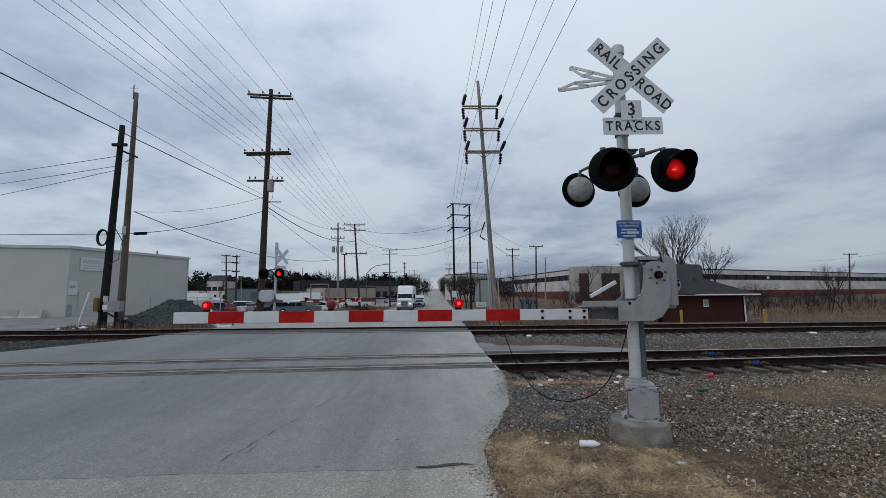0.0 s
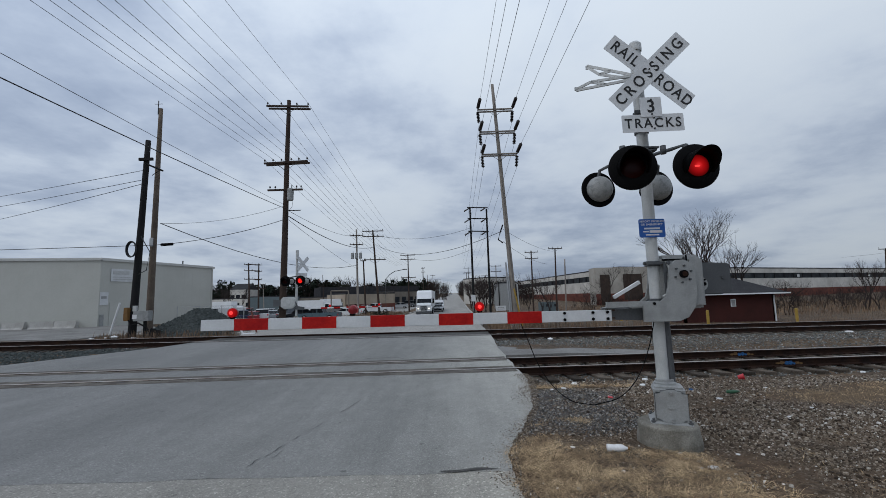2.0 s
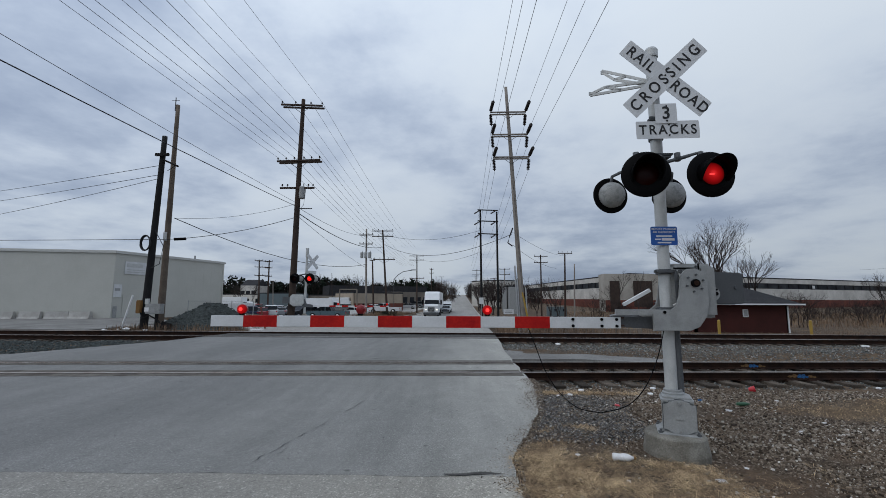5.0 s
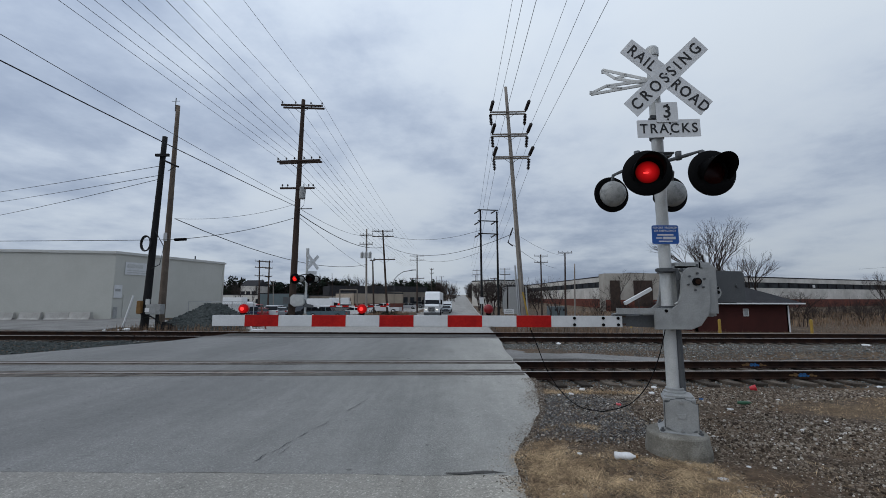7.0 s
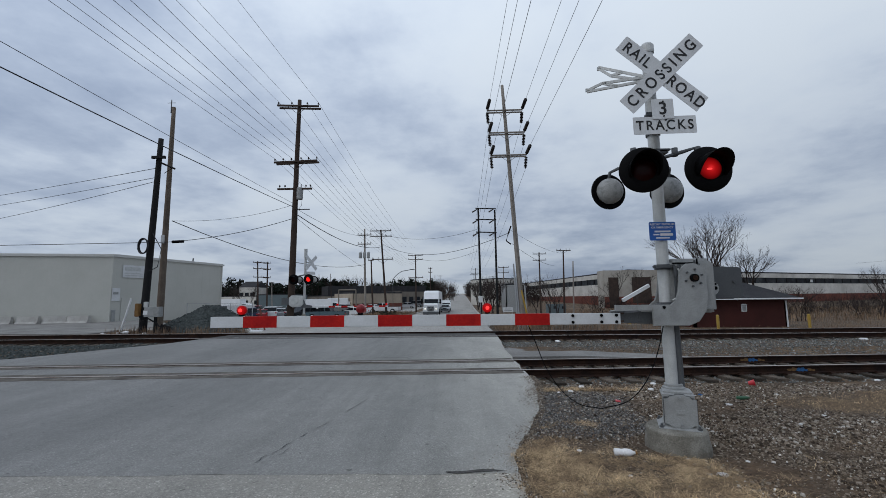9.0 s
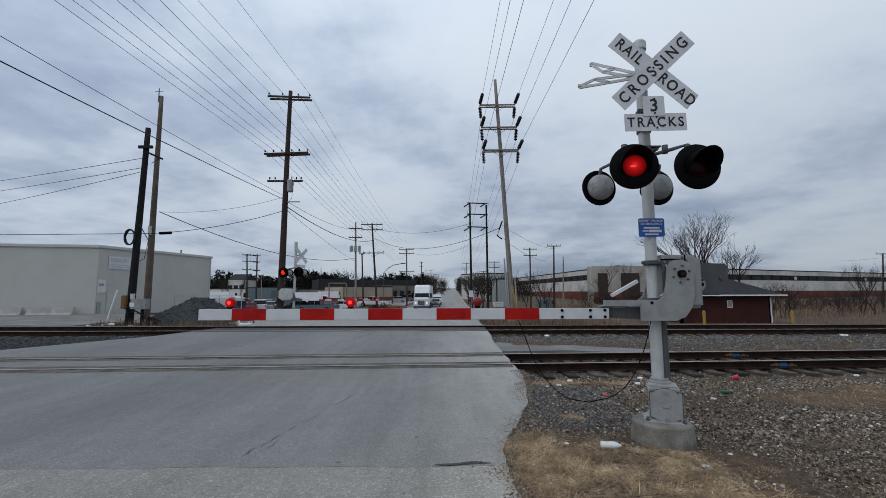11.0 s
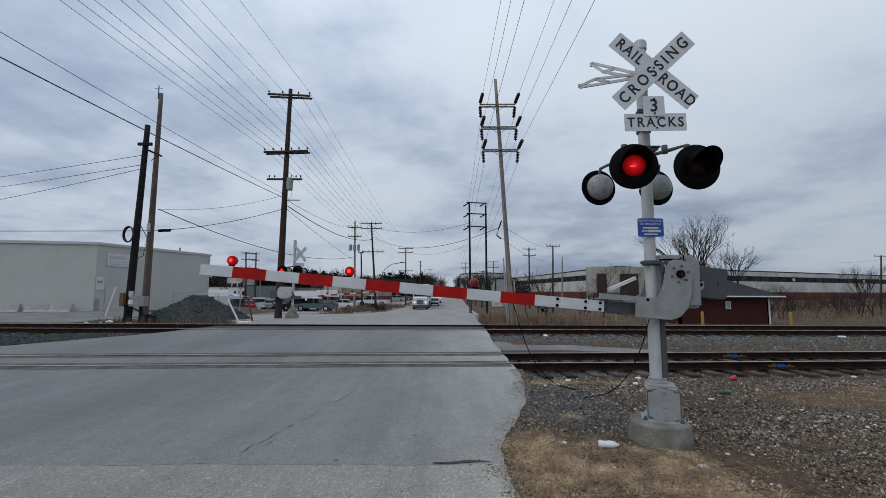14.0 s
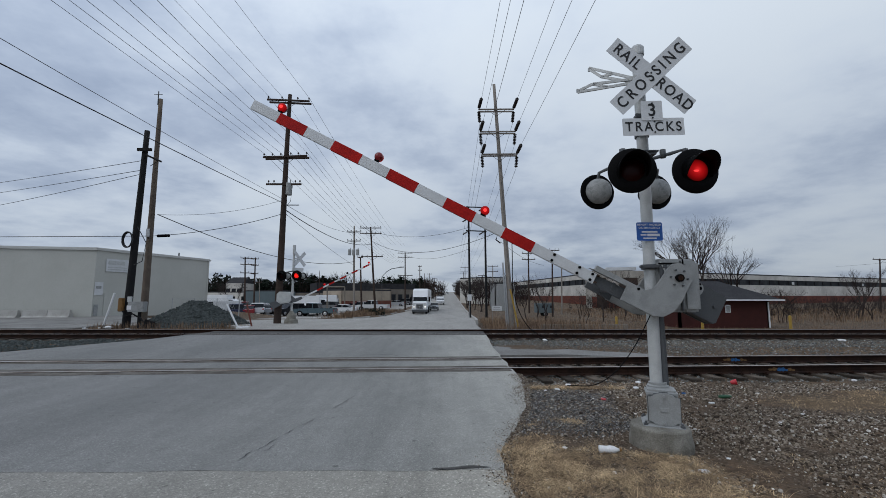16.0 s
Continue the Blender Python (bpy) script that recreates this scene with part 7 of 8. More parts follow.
        part("box", bm, M["white_paint"], th, "white cargo box")
        bm = B()
        prism(bm, [(ln / 2, 0.6), (ln / 2 + 1.7, 0.6), (ln / 2 + 1.7, 1.3), (ln / 2 + 1.1, 2.1), (ln / 2, 2.2)], -1.1, 1.1, bev=0.06)
        part("cab", bm, M["white_paint"], th)
        bm = B()
        prism(bm, [(ln / 2 + 0.3, 1.4), (ln / 2 + 1.45, 1.4), (ln / 2 + 1.05, 2.0), (ln / 2 + 0.3, 2.05)], -1.12, 1.12)
        part("cab_glass", bm, M["glass"], th)
        for x in (-ln / 2 + 1.2, ln / 2 + 0.8):
            for s in (-1, 1):
                wheel(th, x, s * 1.05, 0.42, 0.28)
    p = (-25.65, 93.00, -0.44)
    bm = B()
    box(bm, 0, 0, 2.0, 2.6, 1.6, 0.9, bev=0.3)
    ob = part("water_tank", bm, M["buff_wall"], None, "rusty buff tank standing among the trucks")
    box_z = lot_z(p[0], p[1])
    ob.matrix_basis = pose(p[0] + 3.2, p[1] - 6, box_z - 1.5)
    tagged(ob, "", "tank")


vehicles()
MOVING_VAN = car("van", paint("white", (0.6, 0.61, 0.62)), 0.4, 100, road_z(0, 100), -90, "white van driving on the far road", "", "van")


# ---- small buildings far off ----
def low_building(p, q, h, dpt, wall_m, label, band=None, windows=0, roof_m=None, gable=False):
    z0 = ground_z(p[0], p[1]) - 0.4
    th = thing("building", p[0], p[1], z0, label, "building", "buildings of the town")
    b = Vector((q[0] - p[0], q[1] - p[1], 0))
    n = Vector((-b.y, b.x, 0)).normalized() * dpt
    o = Vector((0, 0, 0))
    for s, e in ((o, b), (b, b + n), (b + n, n), (n, o)):
        wall_run(th, s, e, 0, h + 0.4, 0.2, wall_m, "wall")
    if band:
        dr = b.normalized()
        f = Vector((dr.y, -dr.x, 0)) * 0.05
        wall_run(th, f, b + f, 0.0, h * 0.56, 0.04, band, "lower_wall", "dark red lower wall")
    bm = B()
    if gable:
        v = [bm.verts.new(c) for c in (o + Vector((0, 0, h + 0.4)), b + Vector((0, 0, h + 0.4)), b + n + Vector((0, 0, h + 0.4)), n + Vector((0, 0, h + 0.4)))]
        r = [bm.verts.new(n / 2 + Vector((0, 0, h + dpt * 0.28))), bm.verts.new(b + n / 2 + Vector((0, 0, h + dpt * 0.28)))]
        for f in ((v[0], v[1], r[1], r[0]), (v[2], v[3], r[0], r[1]), (v[1], v[2], r[1]), (v[3], v[0], r[0])):
            bm.faces.new(f)
    else:
        wall_pts = [o, b, b + n, n]
        lo = [bm.verts.new(c + Vector((0, 0, h + 0.4))) for c in wall_pts]
        hi = [bm.verts.new(c + Vector((0, 0, h + 0.7))) for c in wall_pts]
        bm.faces.new(lo), bm.faces.new(hi)
        for i in range(4):
            bm.faces.new((lo[i], lo[(i + 1) % 4], hi[(i + 1) % 4], hi[i]))
    part("roof", bm, roof_m or M["roof"], th, "dark roof")
    dr = b.normalized()
    f = Vector((dr.y, -dr.x, 0)) * 0.04
    for k in range(windows):
        c = b * ((k + 0.5) / windows) + f
        wall_run(th, c - dr * 0.7, c + dr * 0.7, h * 0.42, h * 0.78, 0.03, M["window_dark"], "window", "dark window")
    return th


def town():
    low_building((-21.09, 88.00, -0.79), (-11.76, 96.00, -1.01), 3.9, 9, M["tan_wall"], "low buff workshop with a dark red lower wall", M["brick"], 0)
    low_building((-13.78, 110.00, -0.67), (-5.66, 118.00, -0.37), 4.2, 9, M["buff_wall"], "low buff building with shop windows", None, 5)
    low_building((-40.34, 135.00, 0.05), (-9.81, 150.00, 0.47), 6.0, 14, M["roof"], "long dark low industrial hall", None, 0, M["roof"])
    low_building((-55.71, 118.00, -0.06), (-44.69, 118.00, -0.06), 3.6, 10, M["teal_wall"], "low blue-green metal shed behind the lot", None, 0)
    low_building((-69.71, 125.00, 0.33), (-56.00, 122.00, 0.37), 3.2, 10, M["white_wall"], "low white building behind the lot", None, 4)
    low_building((-72.18, 140.00, 1.47), (-66.57, 140.00, 1.47), 6.2, 9, M["white_wall"], "white gabled house among bare trees", None, 3, None, True)
    low_building((-48.52, 128.00, 0.64), (-33.66, 130.00, 0.63), 3.0, 10, M["buff_wall"], "long buff low building behind the lot", None, 0)
    low_building((-9.12, 190.00, -0.85), (-4.18, 196.00, -0.67), 5.0, 10, M["buff_wall"], "small buff building by the far road", None, 2)
    low_building((10.29, 84.00, -1.01), (13.64, 84.00, -1.01), 5.3, 8, M["grey_paint"], "grey metal building behind the poles", None, 0)
    low_building((12.47, 120.00, -0.88), (20.32, 126.00, -1.01), 7.5, 12, M["white_wall"], "pale building beyond the trees", None, 3)
    # yellow gantry frame
    g0, g1, g2, g3 = (-19.66, 72.00, -0.35), (-19.76, 72.00, 3.19), (-16.77, 72.00, 3.19), (-16.68, 72.00, -0.35)
    th = thing("gantry_frame", *g0, "buff steel gantry frame in the lot", "gantry")
    o = Vector(g0)
    for a, b in ((g0, g1), (g1, g2), (g3, g2)):
        bm = B()
        rod(bm, Vector(a) - o, Vector(b) - o, 0.11, seg=6)
        part("beam", bm, M["buff_wall"], th)
    # street light on a long bracket
    s0, s1, s2, s3 = (-11.51, 80.00, -0.57), (-11.60, 80.00, 5.29), (-9.79, 80.00, 6.79), (-7.86, 80.00, 7.11)
    th = thing("street_lamp", *s0, "grey street lamp with a long curved bracket", "street lamp")
    o = Vector(s0)
    bm = B()
    tube(bm, [Vector((0, 0, -0.3)), Vector(s1) - o, (Vector(s1) + Vector(s2)) / 2 - o + Vector((0, 0, 0.2)), Vector(s2) - o, Vector(s3) - o], 0.07, 6)
    part("bracket", bm, M["dark_grey"], th)
    bm = B()
    box(bm, *(Vector(s3) - o), 0.9, 0.3, 0.16, bev=0.05)
    part("lamp_head", bm, M["dark_grey"], th)
    # white notice on posts, small signs and bollards
    p = Vector((5.06, 40.00, 0.49))
    g = ground_z(p.x, p.y)
    th = thing("notice_sign", p.x, p.y, g, "white notice board on two posts in dry grass", "sign")
    bm = B()
    box(bm, 0, 0, p.z - g, 0.95, 0.03, 0.45)
    bd = part("board", bm, M["sign_white"], th, "white board")
    for z, w in ((0.06, 0.6), (-0.08, 0.7)):
        bm = B()
        box(bm, 0, -0.02, p.z - g + z, w, 0.01, 0.06)
        part("text_bar", bm, M["grey_paint"], bd)
    for x in (-0.4, 0.4):
        bm = B()
        box(bm, x, 0.03, (p.z - g) / 2, 0.06, 0.06, p.z - g + 0.3)
        part("post", bm, M["pole_grey"], th)
    p = Vector((3.14, 50.00, 1.45))
    th = thing("road_sign", p.x, p.y, ground_z(p.x, p.y), "white road sign on a thin post", "sign")
    bm = B()
    rod(bm, (0, 0, -0.2), (0, 0, p.z - ground_z(p.x, p.y) + 0.3), 0.03, seg=6)
    part("post", bm, M["steel"], th)
    bm = B()
    box(bm, 0, -0.05, p.z - ground_z(p.x, p.y), 0.5, 0.02, 0.75)
    part("board", bm, M["sign_white"], th)
    for q in ((12.22, 30.00, -0.25), (16.44, 27.00, -0.06), (22.43, 27.50, -0.09)):
        g = ground_z(q[0], q[1])
        bm = B()
        lathe(bm, [(0.085, -0.2), (0.085, 0.98), (0.065, 1.03), (0, 1.05)], None, 12)
        ob = part("bollard", bm, M["yellow"], None, "yellow painted steel bollard")
        ob.matrix_basis = pose(q[0], q[1], g)
        tagged(ob, "", "bollard", "yellow bollards")
    # low concrete wall in the weeds
    a, b = (6.23, 27.00, -0.23), (11.67, 27.00, -0.23)
    bm = B()
    box(bm, 0, 0, 0, b[0] - a[0], 0.3, 0.55, bev=0.02)
    ob = part("low_wall", bm, M["buff_wall"], None, "low weathered concrete wall in dry weeds")
    ob.matrix_basis = pose((a[0] + b[0]) / 2, 27, ground_z(6, 27) + 0.2)
    tagged(ob, "", "wall")
    # the teal trailer before the factory
    p = (14.75, 62.00, -1.05)
    th = thing("trailer", p[0], p[1], ground_z(p[0], p[1]), "faded blue-green trailer parked before the factory", "trailer")
    bm = B()
    box(bm, 0, 0, 1.2, 2.5, 1.8, 1.35, bev=0.05)
    part("body", bm, M["teal_wall"], th)
    for x in (-0.75, 0.75):
        bm = B()
        box(bm, x * 0.8 + 0.3, -0.91, 1.4, 0.45, 0.03, 0.35)
        part("window", bm, M["window_dark"], th)
    for s in (-1, 1):
        wheel(th, 0, s * 0.8, 0.35, 0.2)
    # leaning marker posts
    for a, b, m, label in (((-18.09, 22.60, 0.01), (-17.55, 22.60, 1.80), "white_paint", "leaning white marker pole"), ((-10.68, 22.40, 0.03), (-11.43, 22.40, 1.21), "white_paint", "leaning white post on a foot"), ((-10.27, 23.00, 0.02), (-10.64, 23.00, 1.19), "brick", "leaning rusty red post")):
        bm = B()
        rod(bm, Vector(a) - Vector((0, 0, 0.2)), b, 0.05 if m == "white_paint" else 0.045, seg=8)
        tagged(part("marker_post", bm, M[m], None, label), "", "post", "marker posts")
    bm = B()
    box(bm, 0, 0, 0.0, 0.6, 0.35, 0.08, bev=0.02)
    ob = part("post_foot", bm, M["white_paint"], None, "white foot plate of a marker post")
    q = (-10.27, 21.90, 0.04)
    ob.matrix_basis = pose(q[0], q[1], q[2])
    tagged(ob, "", "foot plate")
    # fence by the pile
    th = thing("chain_link_fence", -23.0, 36, -0.5, "grey chain-link fence behind the stone heap", "fence")
    for k in range(4):
        bm = B()
        rod(bm, (k * 1.9, 0, -0.3), (k * 1.9, 0, 1.95), 0.035, seg=6)
        part("post", bm, M["steel"], th)
    for z in (0.15, 1.9):
        bm = B()
        rod(bm, (0, 0, z), (5.7, 0, z), 0.02, seg=5)
        part("rail", bm, M["steel"], th)
    bm = B()
    for k in range(30):
        for s in (-1, 1):
            x0 = k * 0.2
            x1 = x0 + s * 0.9
            if 0 <= x1 <= 5.7:
                tube(bm, [(x0, 0, 0.15), (x1, 0, 1.9)], 0.006, 3)
    tagged(part("mesh", bm, M["steel"], th), "", "", "", "stuff")


town()


def kerb(side, y0, y1, w=0.22, h=0.14):
    edge = RIGHT_EDGE if side > 0 else LEFT_EDGE
    verts, faces, n, y = [], [], 0, y0
    while y <= y1:
        x = ramp_at(y, edge)
        z = road_z(x, y)
        verts += [(x, y, z - 0.2), (x, y, z + h), (x + side * w, y, z + h + 0.01), (x + side * w, y, z - 0.3)]
        if n:
            k = 4 * n
            faces += [(k - 4 + i, k + i, k + i + 1, k - 3 + i) for i in range(3)]
        else:
            faces.append((0, 1, 2, 3))
        n += 1
        y += 1.5 if y < 120 else 12
    ob = mesh_from("kerb_right" if side > 0 else "kerb_left", verts, faces, M["pale_concrete"])
    return tagged(ob, "pale concrete kerb along the far road", "kerb", kind="structure")


kerb(1, 33, 600)
kerb(-1, 46.5, 600)


# ---- plants ----
def limb(verts, faces, p, d, ln, r, depth, spread, twigs, rng, seg=5):
    """A branching limb with its forks; the thin ends go to twigs."""
    q = p + d * ln
    bend = Vector((rng.uniform(-1, 1), rng.uniform(-1, 1), rng.uniform(-0.3, 0.6))) * ln * 0.09
    pts = [p, p + d * ln * 0.5 + bend, q]
    rr = [r, r * 0.85, r * 0.68]
    store = twigs if depth <= 1 else (verts, faces)
    vs, fs = store
    sg = 3 if depth <= 1 else seg
    base = len(vs)
    side = d.cross(Vector((0.3, 0.9, 0.2))).normalized()
    up = side.cross(d).normalized()
    for c, rad in zip(pts, rr):
        for k in range(sg):
            a = 2 * math.pi * k / sg
            vs.append(tuple(c + (side * math.cos(a) + up * math.sin(a)) * rad))
    for i in range(2):
        for k in range(sg):
            j = (k + 1) % sg
            fs.append((base + i * sg + k, base + i * sg + j, base + (i + 1) * sg + j, base + (i + 1) * sg + k))
    if depth == 0:
        return
    for k in range(rng.choice((2, 3, 3)) if depth > 1 else rng.choice((3, 4))):
        nd = (d + Vector((rng.uniform(-1, 1), rng.uniform(-1, 1), rng.uniform(-0.35, 0.75))) * spread).normalized()
        limb(verts, faces, p.lerp(q, rng.uniform(0.55, 1.0)) if k else q, nd, ln * rng.uniform(0.6, 0.85), r * 0.58, depth - 1, spread, twigs, rng, seg)


def bare_tree(x, y, h, seed, label, depth=6, spread=0.55, stems=1, r=None):
    rng = random.Random(seed)
    z = ground_z(x, y)
    th = thing("tree", x, y, z, label, "tree", "bare trees")
    v, f, tv, tf = [], [], [], []
    for s in range(stems):
        d = Vector((rng.uniform(-0.3, 0.3) * (stems > 1), rng.uniform(-0.2, 0.2) * (stems > 1), 1)).normalized()
        limb(v, f, Vector((rng.uniform(-0.4, 0.4) * (stems > 1), 0, -0.2)), d, h * 0.25, r or h * (0.0125 if depth > 5 else 0.009), depth, spread, (tv, tf), rng)
    top = max(p[2] for p in v + tv)
    v, tv = [tuple(c * h / top for c in p) for p in v], [tuple(c * h / top for c in p) for p in tv]
    mesh_from("trunk", v, f, M["bark"], th)
    if tv:
        tagged(mesh_from("crown", tv, tf, M["bark"], th, "bare twiggy crown"), "", "", "", "stuff")
    return th


def trees():
    for p, h, seed, depth, sp, stems, label in (
        ((35.3, 58.00, 0.04), 14.2, 5, 7, 0.41, 3, "large bare tree with a fine rounded crown"),
        ((45.2, 64.00, -0.12), 11.9, 8, 6, 0.6, 2, "bare leaning tree beside the factory"),
        ((17.36, 46.00, -0.53), 6.0, 11, 5, 0.6, 1, "small bare tree by the factory corner"),
        ((21.33, 50.00, -0.72), 6.2, 13, 5, 0.6, 1, "small bare tree by the factory corner"),
        ((9.41, 44.00, -0.44), 5.6, 17, 5, 0.5, 2, "slender bare sapling in dry weeds"),
        ((10.10, 42.00, -0.34), 5.0, 19, 5, 0.5, 2, "slender bare sapling in dry weeds"),
        ((13.07, 40.00, -0.25), 3.8, 23, 5, 0.7, 3, "bare bush in dry weeds"),
        ((35.14, 44.00, -0.44), 3.9, 29, 5, 0.8, 3, "bare spreading bush before the factory"),
        ((37.06, 48.00, -0.63), 3.9, 31, 5, 0.8, 2, "bare spreading bush before the factory"),
        ((50.99, 52.00, -0.82), 6.5, 37, 6, 0.5, 2, "bare tree before the factory"),
        ((50.76, 50.00, -0.72), 4.5, 41, 5, 0.6, 2, "bare bush before the factory"),
        ((46.90, 50.00, -0.72), 3.4, 43, 5, 0.7, 3, "bare bush before the factory"),
        ((-29.55, 120.00, -2.15), 9.5, 47, 6, 0.6, 1, "bare round-crowned tree behind the workshop"),
        ((-18.81, 125.00, -1.81), 7.0, 51, 6, 0.6, 1, "bare round-crowned tree behind the workshop"),
        ((-56.25, 110.00, -1.40), 7.0, 53, 6, 0.6, 1, "bare tree behind the lot"),
        ((-61.10, 115.00, -1.54), 6.5, 57, 6, 0.6, 1, "bare tree behind the lot"),
        ((-58.17, 120.00, -1.68), 6.5, 59, 6, 0.6, 1, "bare tree behind the lot"),
    ):
        bare_tree(p[0], p[1], h, seed, label, depth, sp, stems)
    # the row of small trees along the far kerb
    rng = random.Random(77)
    for k in range(16):
        y = 78 + 9.0 * k
        x = ramp_at(y, RIGHT_EDGE) + 1.7 + rng.uniform(-0.5, 1.4)
        bare_tree(x, y, rng.uniform(6.0, 7.8) * (1 if k < 8 else 1.2), 100 + k, "small bare street tree along the far road", 6, 0.5, 2)


trees()


def thicket(name, x0, x1, y0, y1, n, h0, h1, material, label, seed, kind="bare", zf=None):
    """A far wood as many small pieces: upright twigs, or needled clumps."""
    rng = random.Random(seed)
    verts, faces = [], []
    for k in range(n):
        x, y = rng.uniform(x0, x1), rng.uniform(y0, y1)
        z = (zf or ground_z)(x, y) - 0.3
        h = rng.uniform(h0, h1) * (0.75 + 0.5 * noise.noise((x * 0.05, y * 0.05, seed)))
        if kind == "bare":
            for t in range(46):
                a, rad, zz = rng.uniform(0, 6.3), rng.uniform(0, h * 0.33), z + h * rng.uniform(0.25, 0.9)
                px_, py_ = x + rad * math.cos(a), y + rad * math.sin(a)
                b = len(verts)
                l = h * rng.uniform(0.1, 0.3)
                dx, dy = math.cos(a) * l * 0.5 + rng.uniform(-0.2, 0.2), math.sin(a) * l * 0.5
                w = h * 0.006 + 0.02
                verts += [(px_ - w, py_, zz), (px_ + w, py_ + w, zz), (px_ + dx, py_ + dy, zz + l)]
                faces.append((b, b + 1, b + 2))
            b = len(verts)
            w = h * 0.014
            verts += [(x - w, y, z), (x + w, y, z), (x, y, z + h * 0.8)]
            faces.append((b, b + 1, b + 2))
        else:
            for t in range(70):
                s = rng.random() ** 0.8
                rad = h * 0.24 * (1 - s) + 0.2
                a = rng.uniform(0, 6.3)
                c = Vector((x + rad * math.cos(a), y + rad * math.sin(a), z + h * (0.08 + 0.9 * s)))
                b = len(verts)
                l = h * 0.09 * rng.uniform(0.6, 1.4)
                verts += [tuple(c + Vector((rng.uniform(-l, l), rng.uniform(-l, l), rng.uniform(-l, l * 0.6)))) for _ in range(3)]
                faces.append((b, b + 1, b + 2))
    ob = mesh_from(name, verts, faces, material)
    return tagged(ob, label, "trees", kind="stuff")


thicket("distant_evergreens", -95, -8, 150, 185, 420, 7, 11.5, M["evergreen"], "dark evergreen wood on the skyline", 3, "needle")
thicket("distant_bare_wood", -110, 0, 150, 200, 420, 7, 10.5, M["scrub"], "grey-brown bare wood on the skyline", 4)
thicket("roadside_wood", 8.5, 24, 105, 330, 480, 6, 9.5, M["scrub"], "brown bare scrub beside the far road", 5)
thicket("factory_brush", 26, 100, 54, 92, 420, 1.6, 3.4, M["scrub"], "dark brown bare brush before the factory", 15)
thicket("far_wood", -60, -8, 230, 420, 260, 9, 14, M["scrub"], "bare trees of the far town", 6)
thicket("skyline_wood", 20, 90, 330, 520, 260, 9, 14, M["scrub"], "bare trees of the far town", 7)
thicket("left_skyline_wood", -330, -110, 160, 220, 150, 8, 12, M["scrub"], "bare trees beyond the warehouse", 8)


def blades(name, spots, material, label, category="grass", parent=None):
    """Single blades: spots give the foot, the tip's way and the width."""
    verts, faces = [], []
    for (x, y, z), d, w in spots:
        b = len(verts)
        s = Vector((-d.y, d.x, 0))
        s = s.normalized() * w if s.length > 1e-5 else Vector((w, 0, 0))
        p = Vector((x, y, z))
        mid = p + d * 0.5 + Vector((0, 0, d.length * 0.12))
        verts += [tuple(p - s), tuple(p + s), tuple(mid + s * 0.8), tuple(mid - s * 0.8), tuple(p + d)]
        faces += [(b, b + 1, b + 2, b + 3), (b + 3, b + 2, b + 4)]
    return tagged(mesh_from(name, verts, faces, material, parent), label, category, kind="stuff")


def gravel_patch(x, y):
    """Above 0 on the fine dark gravel between road and signal."""
    return min(2.75 - x, y - 5.35, 8.6 - y) + 0.4 * noise.noise((x * 1.2, y * 1.2, 11))


